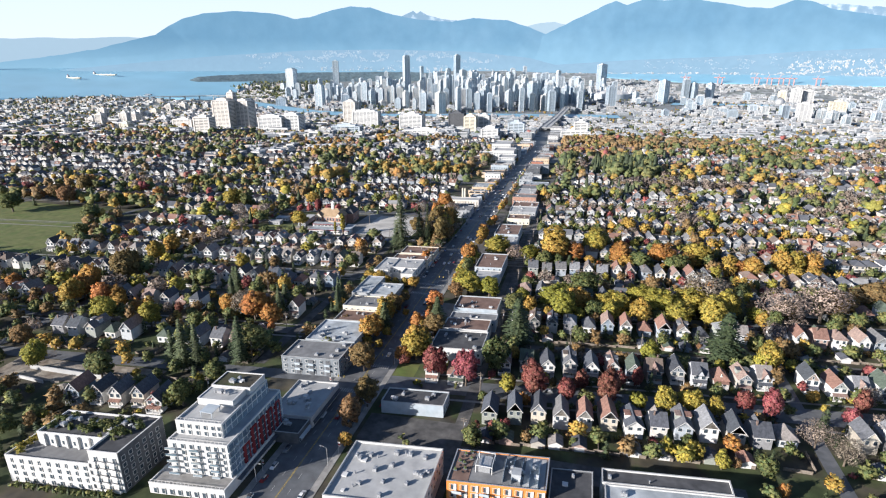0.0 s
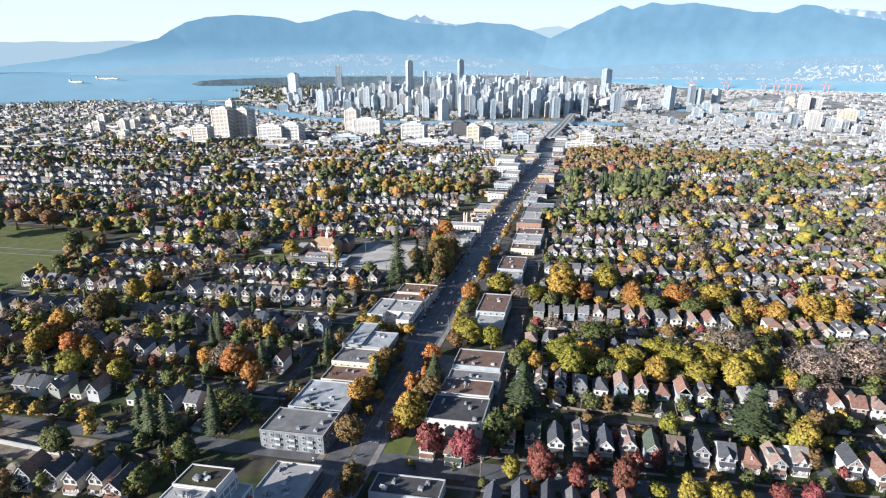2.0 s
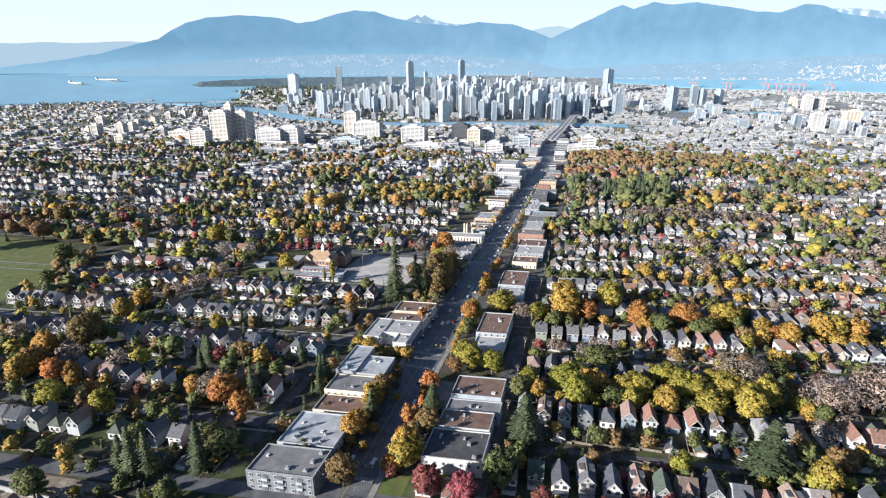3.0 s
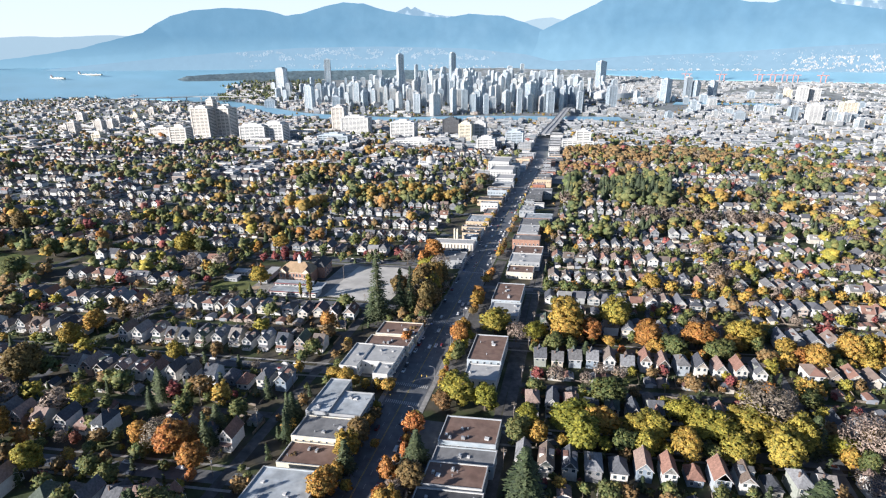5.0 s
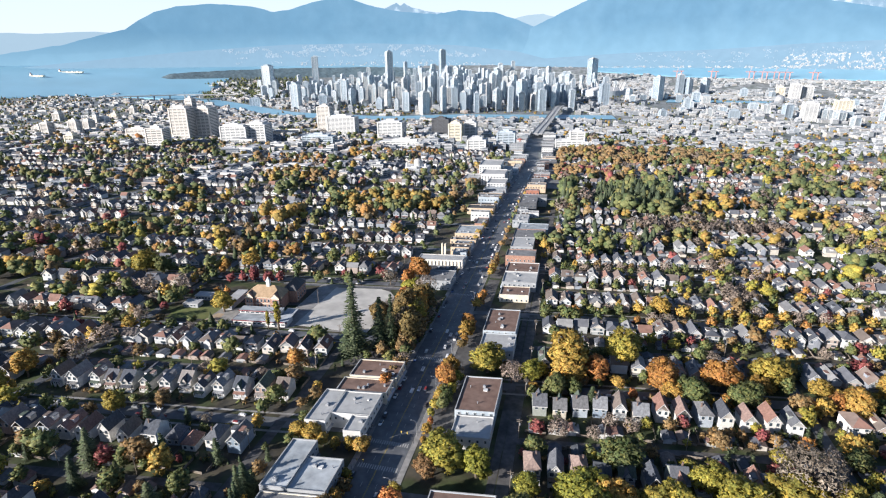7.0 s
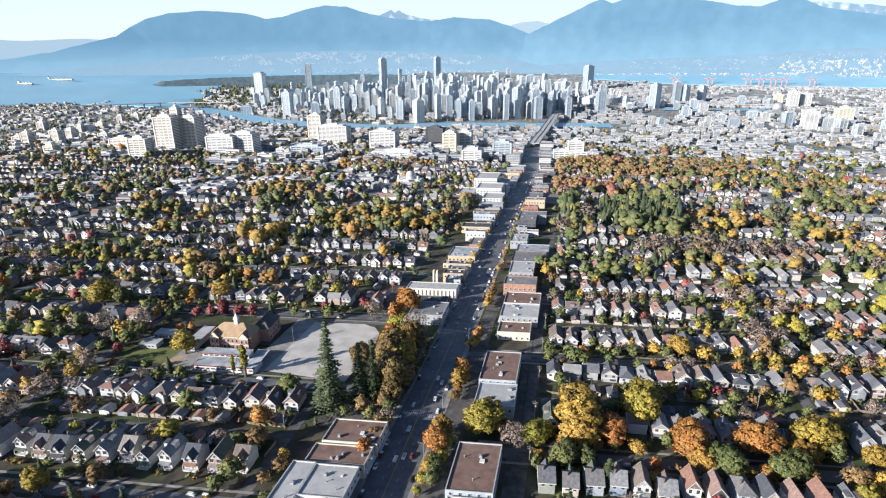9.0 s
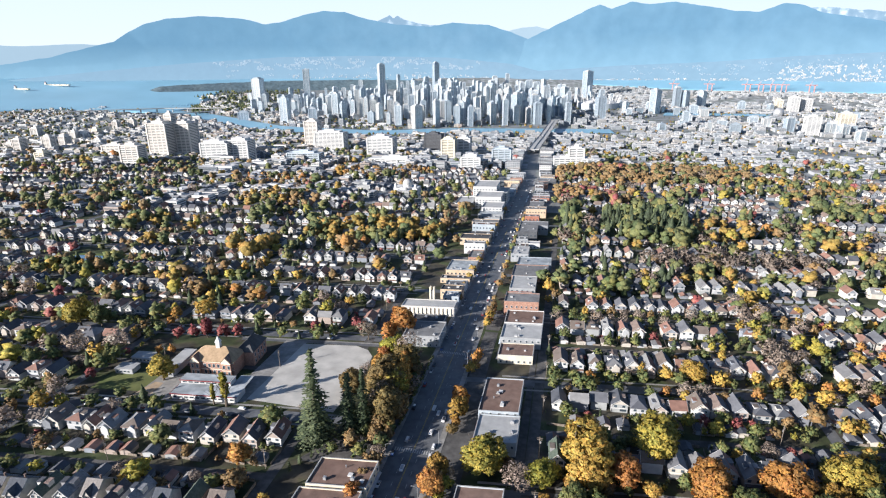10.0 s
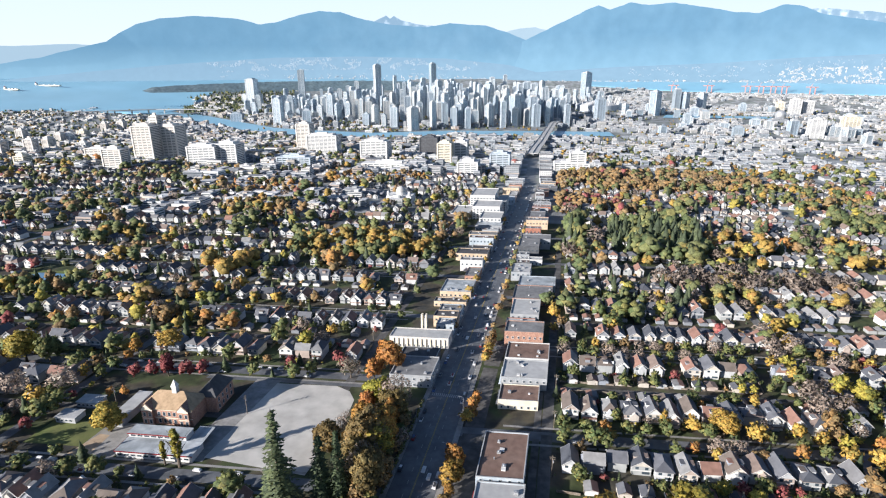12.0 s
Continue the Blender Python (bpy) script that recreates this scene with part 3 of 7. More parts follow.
sky_card.use_nodes = True
sn, sl = sky_card.node_tree.nodes, sky_card.node_tree.links
em, geo, sep, grade, tone = sn.new("ShaderNodeEmission"), sn.new("ShaderNodeNewGeometry"), sn.new("ShaderNodeSeparateXYZ"), sn.new("ShaderNodeMapRange"), sn.new("ShaderNodeValToRGB")
grade.inputs[1].default_value, grade.inputs[2].default_value = 150, 900
tone.color_ramp.elements[0].color, tone.color_ramp.elements[1].color = (0.437, 0.462, 0.458, 1), (0.37, 0.445, 0.487, 1)
sl.new(geo.outputs["Position"], sep.inputs[0])
sl.new(sep.outputs[2], grade.inputs[0])
sl.new(grade.outputs[0], tone.inputs[0])
sl.new(tone.outputs[0], em.inputs[0])
sl.new(em.outputs[0], sn["Material Output"].inputs[0])
k = Kit()
k.v = [(-30 + 5150 * math.sin(radians(a)), 140 + 5150 * math.cos(radians(a)), z) for z in (150, 800) for a in range(-56, 53, 4)]
k.f = [(i, i + 1, i + 29, i + 28) for i in range(27)]
k.m = [0] * 27
structure("backdrop", k, sky_card, "pale clear sky behind the mountains", "sky")

WEST_RIDGE = [(-54, -0.5), (-49.9, 0.05), (-46.1, 0.7), (-42.7, 1.65), (-41.4, 1.92), (-40.5, 2.53), (-39.0, 3.37), (-37.2, 3.83), (-34.4, 4.09), (-31.6, 4.02), (-30.1, 3.81), (-29.2, 3.53), (-27.6, 3.7), (-25.5, 4.36), (-23.7, 4.73), (-21.8, 4.65), (-19.7, 4.03), (-17.1, 3.59), (-13.8, 3.39), (-11.6, 3.73), (-8.3, 3.51), (-6.1, 2.84), (-4.5, 2.2), (-2.5, 1.0)]
EAST_RIDGE = [(-9, 0.3), (-6.5, 1.2), (-4.5, 2.21), (-2.9, 2.96), (-0.8, 3.92), (1.2, 4.86), (1.9, 5.08), (2.9, 4.67), (4.6, 5.24), (6.1, 4.95), (8.3, 5.11), (10.4, 4.71), (13.2, 4.16), (14.9, 4.0), (16.5, 4.59), (17.7, 4.48), (19.4, 3.77), (21.8, 3.33), (24.3, 2.73), (30, 1.8), (40, 1.5)]
ridge("mountain_west", WEST_RIDGE, 4900, 5040, M["hill_near"], "long forested mountain ridge, blue with painted haze", 0.6, seed=1)
ridge("mountain_east", EAST_RIDGE, 4880, 5030, M["hill_east"], "steep forested mountain, blue with painted haze", 0.7, seed=4)
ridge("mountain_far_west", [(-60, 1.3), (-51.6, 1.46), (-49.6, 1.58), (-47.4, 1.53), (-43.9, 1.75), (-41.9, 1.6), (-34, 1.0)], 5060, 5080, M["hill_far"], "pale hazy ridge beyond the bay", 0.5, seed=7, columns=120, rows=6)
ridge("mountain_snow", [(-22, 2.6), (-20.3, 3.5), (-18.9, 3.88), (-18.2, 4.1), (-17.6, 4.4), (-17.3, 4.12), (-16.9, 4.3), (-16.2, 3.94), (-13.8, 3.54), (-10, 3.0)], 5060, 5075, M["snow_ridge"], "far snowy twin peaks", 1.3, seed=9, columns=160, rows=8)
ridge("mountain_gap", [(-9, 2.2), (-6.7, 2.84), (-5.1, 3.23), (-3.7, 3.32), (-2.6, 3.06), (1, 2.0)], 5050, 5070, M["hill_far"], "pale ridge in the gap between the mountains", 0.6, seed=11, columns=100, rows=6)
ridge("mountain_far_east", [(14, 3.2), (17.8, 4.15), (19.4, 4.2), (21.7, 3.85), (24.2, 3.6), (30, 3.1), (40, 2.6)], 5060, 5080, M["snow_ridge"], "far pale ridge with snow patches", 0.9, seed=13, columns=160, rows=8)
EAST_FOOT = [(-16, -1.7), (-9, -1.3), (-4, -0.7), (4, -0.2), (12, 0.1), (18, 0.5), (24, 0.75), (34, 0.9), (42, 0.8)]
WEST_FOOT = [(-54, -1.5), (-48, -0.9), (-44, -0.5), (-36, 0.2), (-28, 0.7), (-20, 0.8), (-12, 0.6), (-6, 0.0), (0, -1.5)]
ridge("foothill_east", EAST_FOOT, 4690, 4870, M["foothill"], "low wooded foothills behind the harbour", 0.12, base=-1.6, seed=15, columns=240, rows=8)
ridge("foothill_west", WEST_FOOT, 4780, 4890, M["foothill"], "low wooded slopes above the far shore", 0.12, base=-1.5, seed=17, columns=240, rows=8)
ridge("wooded_point", [(-39.6, -2.1), (-38.5, -1.75), (-37, -1.62), (-33, -1.5), (-28, -1.4), (-20, -1.35), (-14, -1.5)], 4380, 4480, M["hazed_shore_forest"], "wooded headland beyond the towers, blued for haze", 0.6, base=-2.35, seed=19, columns=160, rows=6)

# towns on the far slopes: many small pale blocks, the higher ones glowing with painted haze
far_boxes = Kit()
for foot, r0, r1, base, a0, a1, f0, f1, count, mm in ((WEST_FOOT, 4780, 4890, -1.5, -34, -9, 0.55, 0.97, 4600, 0), (WEST_FOOT, 4780, 4890, -1.5, -33, -12, 0.3, 0.4, 300, 0), (EAST_FOOT, 4690, 4870, -1.6, 5, 34, 0.4, 0.9, 1900, 0), (EAST_FOOT, 4690, 4870, -1.6, 17, 37, 0.02, 0.66, 4200, 1), (EAST_FOOT, 4690, 4870, -1.6, -3, 20, 0.03, 0.2, 1500, 1), (WEST_FOOT, 4780, 4890, -1.5, -27, -8, 0.1, 0.3, 360, 1)):
    for _ in range(count):
        a, f = rng.uniform(a0, a1), rng.uniform(f0, f1)
        if noise.noise(Vector((a * 0.7, f * 4.0, 2.0))) < (0.02 if mm == 0 else -0.3) or noise.noise(Vector((a * 3.0, f * 9.0, 6.0))) < (-0.1 if mm == 0 else 0.0):
            continue
        r = r0 + (r1 - r0) * f
        e = base + (float(np.interp(a, [p[0] for p in foot], [p[1] for p in foot])) - base) * f ** 1.15
        x, y = -30 + r * math.sin(radians(a)), 140 + r * math.cos(radians(a))
        z, w = 178 + r * math.tan(radians(e)), rng.uniform(0.9, 3.2) * (1.25 if mm else 1)
        far_boxes.box(x - w, x + w, y - 2.5, y + 2.5, z - 4, z + rng.uniform(2, 4.5) * (1.6 if mm else 1), mm)
stuff("hillside_town", far_boxes.mesh("hillside_town", [M["hazed_slope_wall"], M["shore_wall"]]), "hillside houses across the water, paled by painted haze", "houses")


# ---- towers and large city buildings ----
def tower_kit(w, d, h, storey, pier, slab=0.42):
    """A block with recessed glass, floor bands standing proud and corner piers."""
    k = Kit()
    k.box(-w / 2, w / 2, -d / 2, d / 2, -6, h, 1)
    n = max(2, int(h / storey))
    for i in range(n + 1):
        z = h * i / n
        k.box(-w / 2 - 0.5, w / 2 + 0.5, -d / 2 - 0.5, d / 2 + 0.5, z - storey * slab / 2, z + storey * slab / 2, 0)
    for sx in (-1, 1):
        for sy in (-1, 1):
            x, y = sx * w / 2, sy * d / 2
            k.box(x - pier, x + pier, y - pier, y + pier, -6, h + 0.4, 0)
    if w > 24:
        for i in range(1, int(w / 12)):
            x = -w / 2 + w * i / int(w / 12)
            k.box(x - pier * 0.6, x + pier * 0.6, -d / 2 - 0.7, d / 2 + 0.7, -6, h, 0)
    return k


far_towers = Kit()


def far_tower(x, y, w, d, h, turn):
    """A tower too far off to tell its parts, joined to the others."""
    one, b0 = tower_kit(w, d, h, 6.6, min(1.6, w * 0.06), 0.45), len(far_towers.v)
    one.box(-w * 0.3, w * 0.3, -d * 0.3, d * 0.3, h, h + 5, 0)
    c, q, z = math.cos(radians(turn)), math.sin(radians(turn)), G(x, y)
    far_towers.v += [(x + px * c - py * q, y + px * q + py * c, z + pz) for px, py, pz in one.v]
    far_towers.f += [tuple(b0 + n for n in f) for f in one.f]
    far_towers.m += one.m


def tower(x, y, w, d, h, turn=0.0, wall="tower_wall", glass="tower_glass", label="haze-paled concrete and blue glass apartment tower", group="city towers", storey=3.3, slab=0.42):
    body = tagged(new("high_rise", tower_kit(w, d, h, storey, min(1.6, w * 0.06), slab).mesh("high_rise", [M[wall], M[glass]])), label, "tower", group)
    body.matrix_basis = pose(x, y, G(x, y), 0, 0, turn)
    k = Kit()
    q = rng.uniform(0.25, 0.4)
    k.box(-w * q, w * q, -d * q, d * q, 0, rng.uniform(3, 6.5)).box(-w * q * 0.5, w * q * 0.4, -d * q * 0.5, d * q * 0.3, 3, 8)
    part("rooftop_plant", k, M[wall], body, at=pose(0, 0, h + 0.3))
    return body


HIGH = [(-1101, 3342, 33, 245), (-878, 3740, 32, 252), (-1645, 3507, 34, 218), (-1829, 3251, 48, 170), (-1253, 2480, 34, 112), (-1094, 2420, 32, 72), (-1542, 2620, 48, 36), (-642, 2420, 33, 88),
        (-268, 2698, 32, 122), (-199, 2808, 30, 112), (378, 3288, 36, 118), (545, 3682, 32, 112), (592, 3690, 32, 90), (702, 3794, 33, 86), (60, 4226, 50, 178), (95, 2941, 36, 98)]
for x, y, w, h in HIGH:
    tower(x, y, w, w * rng.uniform(0.8, 1.1), h, rng.choice((0, 44, 44, 20)), glass="tower_glass")
done = [(x, y) for x, y, w, h in HIGH]
made = 0
while made < 330:
    a, r = rng.uniform(-31, 5), rng.uniform(2420, 4150)
    x, y, z = polar(r, a)
    near_edge = 2400 + max(0.0, -18 - a) * 55 + max(0.0, a + 6) * 25
    far_edge = 4150 - max(0.0, a + 2) * 60
    if abs(a - 2.3) < 2.4 and r < 3700 or r < near_edge or r > far_edge or any(abs(x - p) + abs(y - q) < 48 for p, q in done):
        continue
    core = math.exp(-((a + 12) / 11) ** 2) * (0.65 + 0.35 * min(1.0, (r - 2400) / 700))
    h = max(22, rng.gauss(52 + 72 * core + (22 if a > -8 else 0), 24)) * (0.8 if r < 2800 else 1.0)
    if r > 3900:
        h *= 0.85
    done.append((x, y))
    w = rng.uniform(16, 29)
    (far_tower if r > 3080 else tower)(x, y, w, w * rng.uniform(0.75, 1.2), h, rng.choice((0, 44, 44, 20)))
    made += 1

SLABS = [(-1035, 1438, 50, 40, 84, "beige_wall"), (-996, 1474, 50, 40, 84, "beige_wall"), (-1024, 1462, 18, 18, 106, "beige_wall"), (-1060, 1470, 60, 30, 40, "beige_wall"), (-869, 1417, 70, 30, 42, "white_wall"), (-815, 1437, 50, 36, 48, "white_wall"),
         (-995, 1289, 45, 26, 44, "beige_wall"), (-1175, 1434, 62, 26, 27, "beige_wall"), (-763, 1726, 38, 34, 80, "beige_wall"), (-700, 1706, 84, 34, 52, "white_wall"), (-509, 1592, 66, 40, 50, "white_wall"), (-400, 1715, 46, 40, 52, "dark_wall"),
         (-330, 1584, 32, 30, 50, "cream_wall"), (-298, 1626, 30, 30, 51, "white_wall"), (-182, 1462, 40, 34, 42, "blue_wall"), (-416, 1414, 115, 30, 19, "white_wall"), (-20, 1489, 32, 26, 46, "white_wall"), (-32, 1490, 72, 34, 24, "white_wall"),
         (1060, 3420, 40, 40, 78, "white_wall"), (1125, 3450, 46, 36, 66, "white_wall"), (1010, 3480, 30, 30, 60, "cream_wall"), (953, 2576, 50, 36, 66, "cream_wall"), (802, 2465, 42, 34, 64, "white_wall"), (-650, 1440, 80, 30, 22, "blue_wall"), (-240, 1400, 40, 40, 30, "white_wall")]
for x, y, w, d, h, wall in SLABS:
    tower(x, y, w, d, h, 2, wall, "glass" if wall != "dark_wall" else "dark_roof", {"beige_wall": "beige concrete hospital and office block", "white_wall": "white concrete office block", "dark_wall": "dark glass office block in the city", "cream_wall": "cream concrete apartment tower", "blue_wall": "pale blue glass office block"}[wall], "mid-rise blocks", 3.7, 0.62)
for _ in range(16):
    x, y, z = polar(rng.uniform(1650, 2900), rng.uniform(-50, -34))
    tower(x, y, rng.uniform(18, 30), rng.uniform(18, 26), rng.uniform(18, 42), 3, rng.choice(("beige_wall", "white_wall", "cream_wall")), "glass", "pale concrete apartment block among trees", "mid-rise blocks", 3.4, 0.62)
for _ in range(34):
    x, y, z = polar(rng.uniform(2300, 3500), rng.uniform(4, 25))
    tower(x, y, rng.uniform(16, 34), rng.uniform(16, 30), rng.uniform(20, 58), rng.choice((0, 20)), label="apartment block beyond the creek, paled for haze")

stuff("distant_towers", far_towers.mesh("distant_towers", [M["far_tower_wall"], M["tower_glass"]]), "far towers of the city centre, paled for haze", "towers")

CREEK = [(-2290, 2990), (-1960, 2830), (-1490, 2490), (-1261, 2330), (-1050, 2270), (-760, 2230), (-476, 2365), (-110, 2420), (120, 2440)]


def by_creek(x, y, gap):
    """Whether a place lies in the creek or on its very bank."""
    for (x0, y0), (x1, y1) in zip(CREEK, CREEK[1:]):
        f = max(0.0, min(1.0, ((x - x0) * (x1 - x0) + (y - y0) * (y1 - y0)) / ((x1 - x0) ** 2 + (y1 - y0) ** 2)))
        if math.hypot(x - x0 - f * (x1 - x0), y - y0 - f * (y1 - y0)) < gap:
            return True
    return False


# low city blocks: pale boxes with flat roofs
city, suburb = Kit(), Kit()


def low_block(x, y, w, d, h, kit):
    z = G(x, y)
    kit.box(x - w / 2, x + w / 2, y - d / 2, y + d / 2, z - 6, z + h, 0, 0.1, x)
    kit.box(x - w / 2 + 0.6, x + w / 2 - 0.6, y - d / 2 + 0.6, y + d / 2 - 0.6, z + h - 0.4, z + h + 0.15, 1, 0.1, x)
    for i in range(int(h / 3.4)):
        zz = z + 1.2 + 3.4 * i
        ya, yb = y - d / 2 - 0.12 + 0.1 * (1 - w / 2), y - d / 2 - 0.12 + 0.1 * (w / 2 - 1)
        kit.face([(x - w / 2 + 1, ya, zz), (x + w / 2 - 1, yb, zz), (x + w / 2 - 1, yb, zz + 1.4), (x - w / 2 + 1, ya, zz + 1.4)], 2)
        o = 0.05 * w
        kit.face([(x + w / 2 + 0.12, y - d / 2 + 1 + o, zz), (x + w / 2 + 0.12, y + d / 2 - 1 + o, zz), (x + w / 2 + 0.12, y + d / 2 - 1 + o, zz + 1.4), (x + w / 2 + 0.12, y - d / 2 + 1 + o, zz + 1.4)], 2)
    if rng.random() < 0.7:
        px, py, s = x + rng.uniform(-0.25, 0.25) * w, y + rng.uniform(-0.2, 0.2) * d, rng.uniform(1.5, 4)
        kit.box(px - s, px + s, py - s, py + s, z + h, z + h + rng.uniform(1.5, 3.5), 0, 0.1, px)


for a0, a1, r0, r1, n, hs in ((-14, 30, 1650, 2350, 900, (5, 17)), (-3, 30, 1430, 1680, 170, (5, 14)), (0, 36, 2150, 3300, 1100, (5, 16)), (3, 38, 3300, 4360, 1900, (4, 13)), (-34, -12, 1250, 2020, 400, (6, 18)), (-58, -30, 1500, 4050, 1700, (5, 13)), (-37, -24, 2500, 4250, 900, (6, 22)), (-16, -4, 1250, 1750, 200, (8, 22)), (-48, -14, 950, 1350, 240, (6, 12)), (8, 38, 4280, 4365, 330, (4, 9)), (0, 7, 3950, 4450, 220, (6, 14)), (-44, -8, 1950, 2600, 520, (6, 16)), (-30, 4, 2450, 4150, 700, (10, 30))):
    for _ in range(n):
        x, y, z = polar(rng.uniform(r0, r1), rng.uniform(a0, a1))
        if abs(x + 112) < 22 and y < 2100 or noise.noise(Vector((x * 0.004, y * 0.004, 3))) < -0.25:
            continue
        if by_creek(x, y, 88) or 380 < x < 950 and 3110 < y < 3330 or math.hypot(x + 30, y - 140) > 3480 and -42 < math.degrees(math.atan2(x + 30, y - 140)) < -35.2:
            continue
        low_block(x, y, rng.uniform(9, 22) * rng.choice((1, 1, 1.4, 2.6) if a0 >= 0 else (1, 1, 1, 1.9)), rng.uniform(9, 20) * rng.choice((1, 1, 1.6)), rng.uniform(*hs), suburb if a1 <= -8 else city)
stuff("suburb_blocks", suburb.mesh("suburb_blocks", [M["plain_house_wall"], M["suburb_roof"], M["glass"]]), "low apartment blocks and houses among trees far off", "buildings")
stuff("city_blocks", city.mesh("city_blocks", [M["far_wall"], M["city_roof"], M["glass"]]), "dense low city buildings far off, paled for haze", "buildings")

# stadium with a ring of masts
sx, sy = 110, 3560
stad = thing("stadium", "white domed stadium with a ring of roof masts", "stadium", at=pose(sx, sy, G(sx, sy)))
k = Kit()
k.tube(0, 0, -4, 34, 114, 118, 40)
part("bowl", k, M["blue_wall"], stad)
k = Kit()
k.tube(0, 0, 34, 46, 116, 74, 40).tube(0, 0, 46, 54, 74, 22, 40)
part("roof", k, M["white_wall"], stad, "white fabric roof")
for i in range(24):
    t = 2 * math.pi * i / 24
    k = Kit()
    k.limb((110 * math.cos(t), 110 * math.sin(t), 30), (126 * math.cos(t), 126 * math.sin(t), 74), 2.2, 1.6)
    part("mast", k, M["white_wall"], stad)
# bridge over the creek
br = thing("road_bridge", "long grey concrete road bridge over the creek", "bridge", at=pose(0, 0, 0))
line = [(-132, 1780), (-128, 1900), (-122, 2080), (-116, 2260), (-110, 2450), (-104, 2640), (-80, 2760)]
for (x0, y0), (x1, y1) in zip(line, line[1:]):
    z0, z1 = -40 - 4 * (y0 > 2000), -40 - 4 * (y1 > 2000)
    k = Kit()
    k.solid([(x0 - 15, y0, z0 - 2), (x0 + 15, y0, z0 - 2), (x1 + 15, y1, z1 - 2), (x1 - 15, y1, z1 - 2)], [(x0 - 15, y0, z0), (x0 + 15, y0, z0), (x1 + 15, y1, z1), (x1 - 15, y1, z1)])
    part("deck_span", k, M["pale_roof"], br)
for x, y in line[1:-1]:
    for o in (-9, 9):
        k = Kit()
        k.box(x + o - 2, x + o + 2, y - 2, y + 2, G(x, y) - 2, -42)
        part("pier", k, M["concrete"], br)
for o in (-15, 0, 15):
    for (x0, y0), (x1, y1) in zip(line, line[1:]):
        k = Kit()
        z0, z1 = -40 - 4 * (y0 > 2000), -40 - 4 * (y1 > 2000)
        k.solid([(x0 + o - 0.5, y0, z0), (x0 + o + 0.5, y0, z0), (x1 + o + 0.5, y1, z1), (x1 + o - 0.5, y1, z1)], [(x0 + o - 0.5, y0, z0 + 1.6), (x0 + o + 0.5, y0, z0 + 1.6), (x1 + o + 0.5, y1, z1 + 1.6), (x1 + o - 0.5, y1, z1 + 1.6)])
        part("parapet", k, M["pale_roof"], br)
# low viaduct, round dome and bridges by the water
def long_bridge(name, label, pts, z, width, every):
    """A level deck on pairs of piers."""
    b = thing(name, label, "bridge")
    for (x0, y0), (x1, y1) in zip(pts, pts[1:]):
        d = math.hypot(x1 - x0, y1 - y0)
        nx, ny = -(y1 - y0) / d * width / 2, (x1 - x0) / d * width / 2
        ring = [(x0 - nx, y0 - ny), (x1 - nx, y1 - ny), (x1 + nx, y1 + ny), (x0 + nx, y0 + ny)]
        part("deck_span", Kit().solid([(p, q, z - 3) for p, q in ring], [(p, q, z + 1) for p, q in ring]), M["pale_roof"], b)
        for i in range(int(d / every)):
            f = (i + 0.5) / int(d / every)
            x, y = x0 + (x1 - x0) * f, y0 + (y1 - y0) * f
            part("pier", Kit().box(x - 2.5, x + 2.5, y - 2.5, y + 2.5, G(x, y) - 2, z - 3.02), M["pale_roof"], b)


long_bridge("viaduct", "long pale concrete viaduct beyond the basin", [(500, 3420), (760, 3425), (1010, 3432)], -48, 16, 62)
long_bridge("road_bridge", "long level bridge across the mouth of the creek", [(-2600, 2640), (-2222, 2931), (-1900, 3010)], -40, 20, 70)
long_bridge("road_bridge", "low steel and concrete bridge over the creek", [(-2092, 2560), (-1986, 2705), (-1871, 2884)], -46, 16, 60)
dome = thing("dome", "silver faceted round exhibition dome by the basin", "dome", at=pose(906, 3136, G(906, 3136)))
bm = bmesh.new()
bmesh.ops.create_icosphere(bm, subdivisions=3, radius=23)
bmesh.ops.translate(bm, verts=bm.verts, vec=(0, 0, 24))
me = bpy.data.meshes.new("shell")
bm.to_mesh(me)
bm.free()
me.materials.append(M["grey_metal"])
part("shell", me, None, dome)
part("base", Kit().tube(0, 0, -3, 8, 36, 36, 24), M["white_wall"], dome)
# harbour cranes, ships
for a in (9.0, 11.9, 14.9, 15.9, 16.8, 17.6, 19.6):
    x, y, z = polar(4372, a)
    cr = thing("gantry_crane", "pale red steel harbour gantry crane", "crane", "harbour cranes", at=pose(x, y, z))
    for ox in (-14, 14):
        part("leg", Kit().box(ox - 2.6, ox + 2.6, -2, 2, 0, 46), M["crane_paint"], cr)
    part("boom", Kit().box(-40, 30, -2, 2, 42, 47), M["crane_paint"], cr)
    part("apex", Kit().limb((-14, 0, 46), (-4, 0, 66), 1.5, 1.5), M["crane_paint"], cr)
for x, y, ln in ((-3457, 3192, 105), (-3400, 3400, 180)):
    sh = thing("cargo_ship", "anchored cargo ship with a hull painted pale cream for haze", "ship", "ships in the bay", at=pose(x, y, G(x, y) + 4, 0, 0, 8))
    # cream hull colour stands for a hull paled by haze
    part("hull", Kit().solid([(-ln / 2, -7, 0), (ln / 2 - 8, -7, 0), (ln / 2, 0, 0), (ln / 2 - 8, 7, 0), (-ln / 2, 7, 0)], [(-ln / 2, -8, 8), (ln / 2 - 5, -8, 8), (ln / 2 + 4, 0, 9), (ln / 2 - 5, 8, 8), (-ln / 2, 8, 8)]), M["cream_wall"], sh)
    deckhouse = part("bridge_house", Kit().box(-ln / 2 + 3, -ln / 2 + 14, -7, 7, 8, 20), M["white_wall"], sh)
    part("funnel", Kit().box(-ln / 2 + 5, -ln / 2 + 9, -2, 2, 20, 26), M["red_panel"], deckhouse)
    for o in (-0.15, 0.05, 0.25):
        part("hatch", Kit().box(ln * o - 6, ln * o + 6, -5, 5, 8, 10.5), M["grey_metal"], sh)

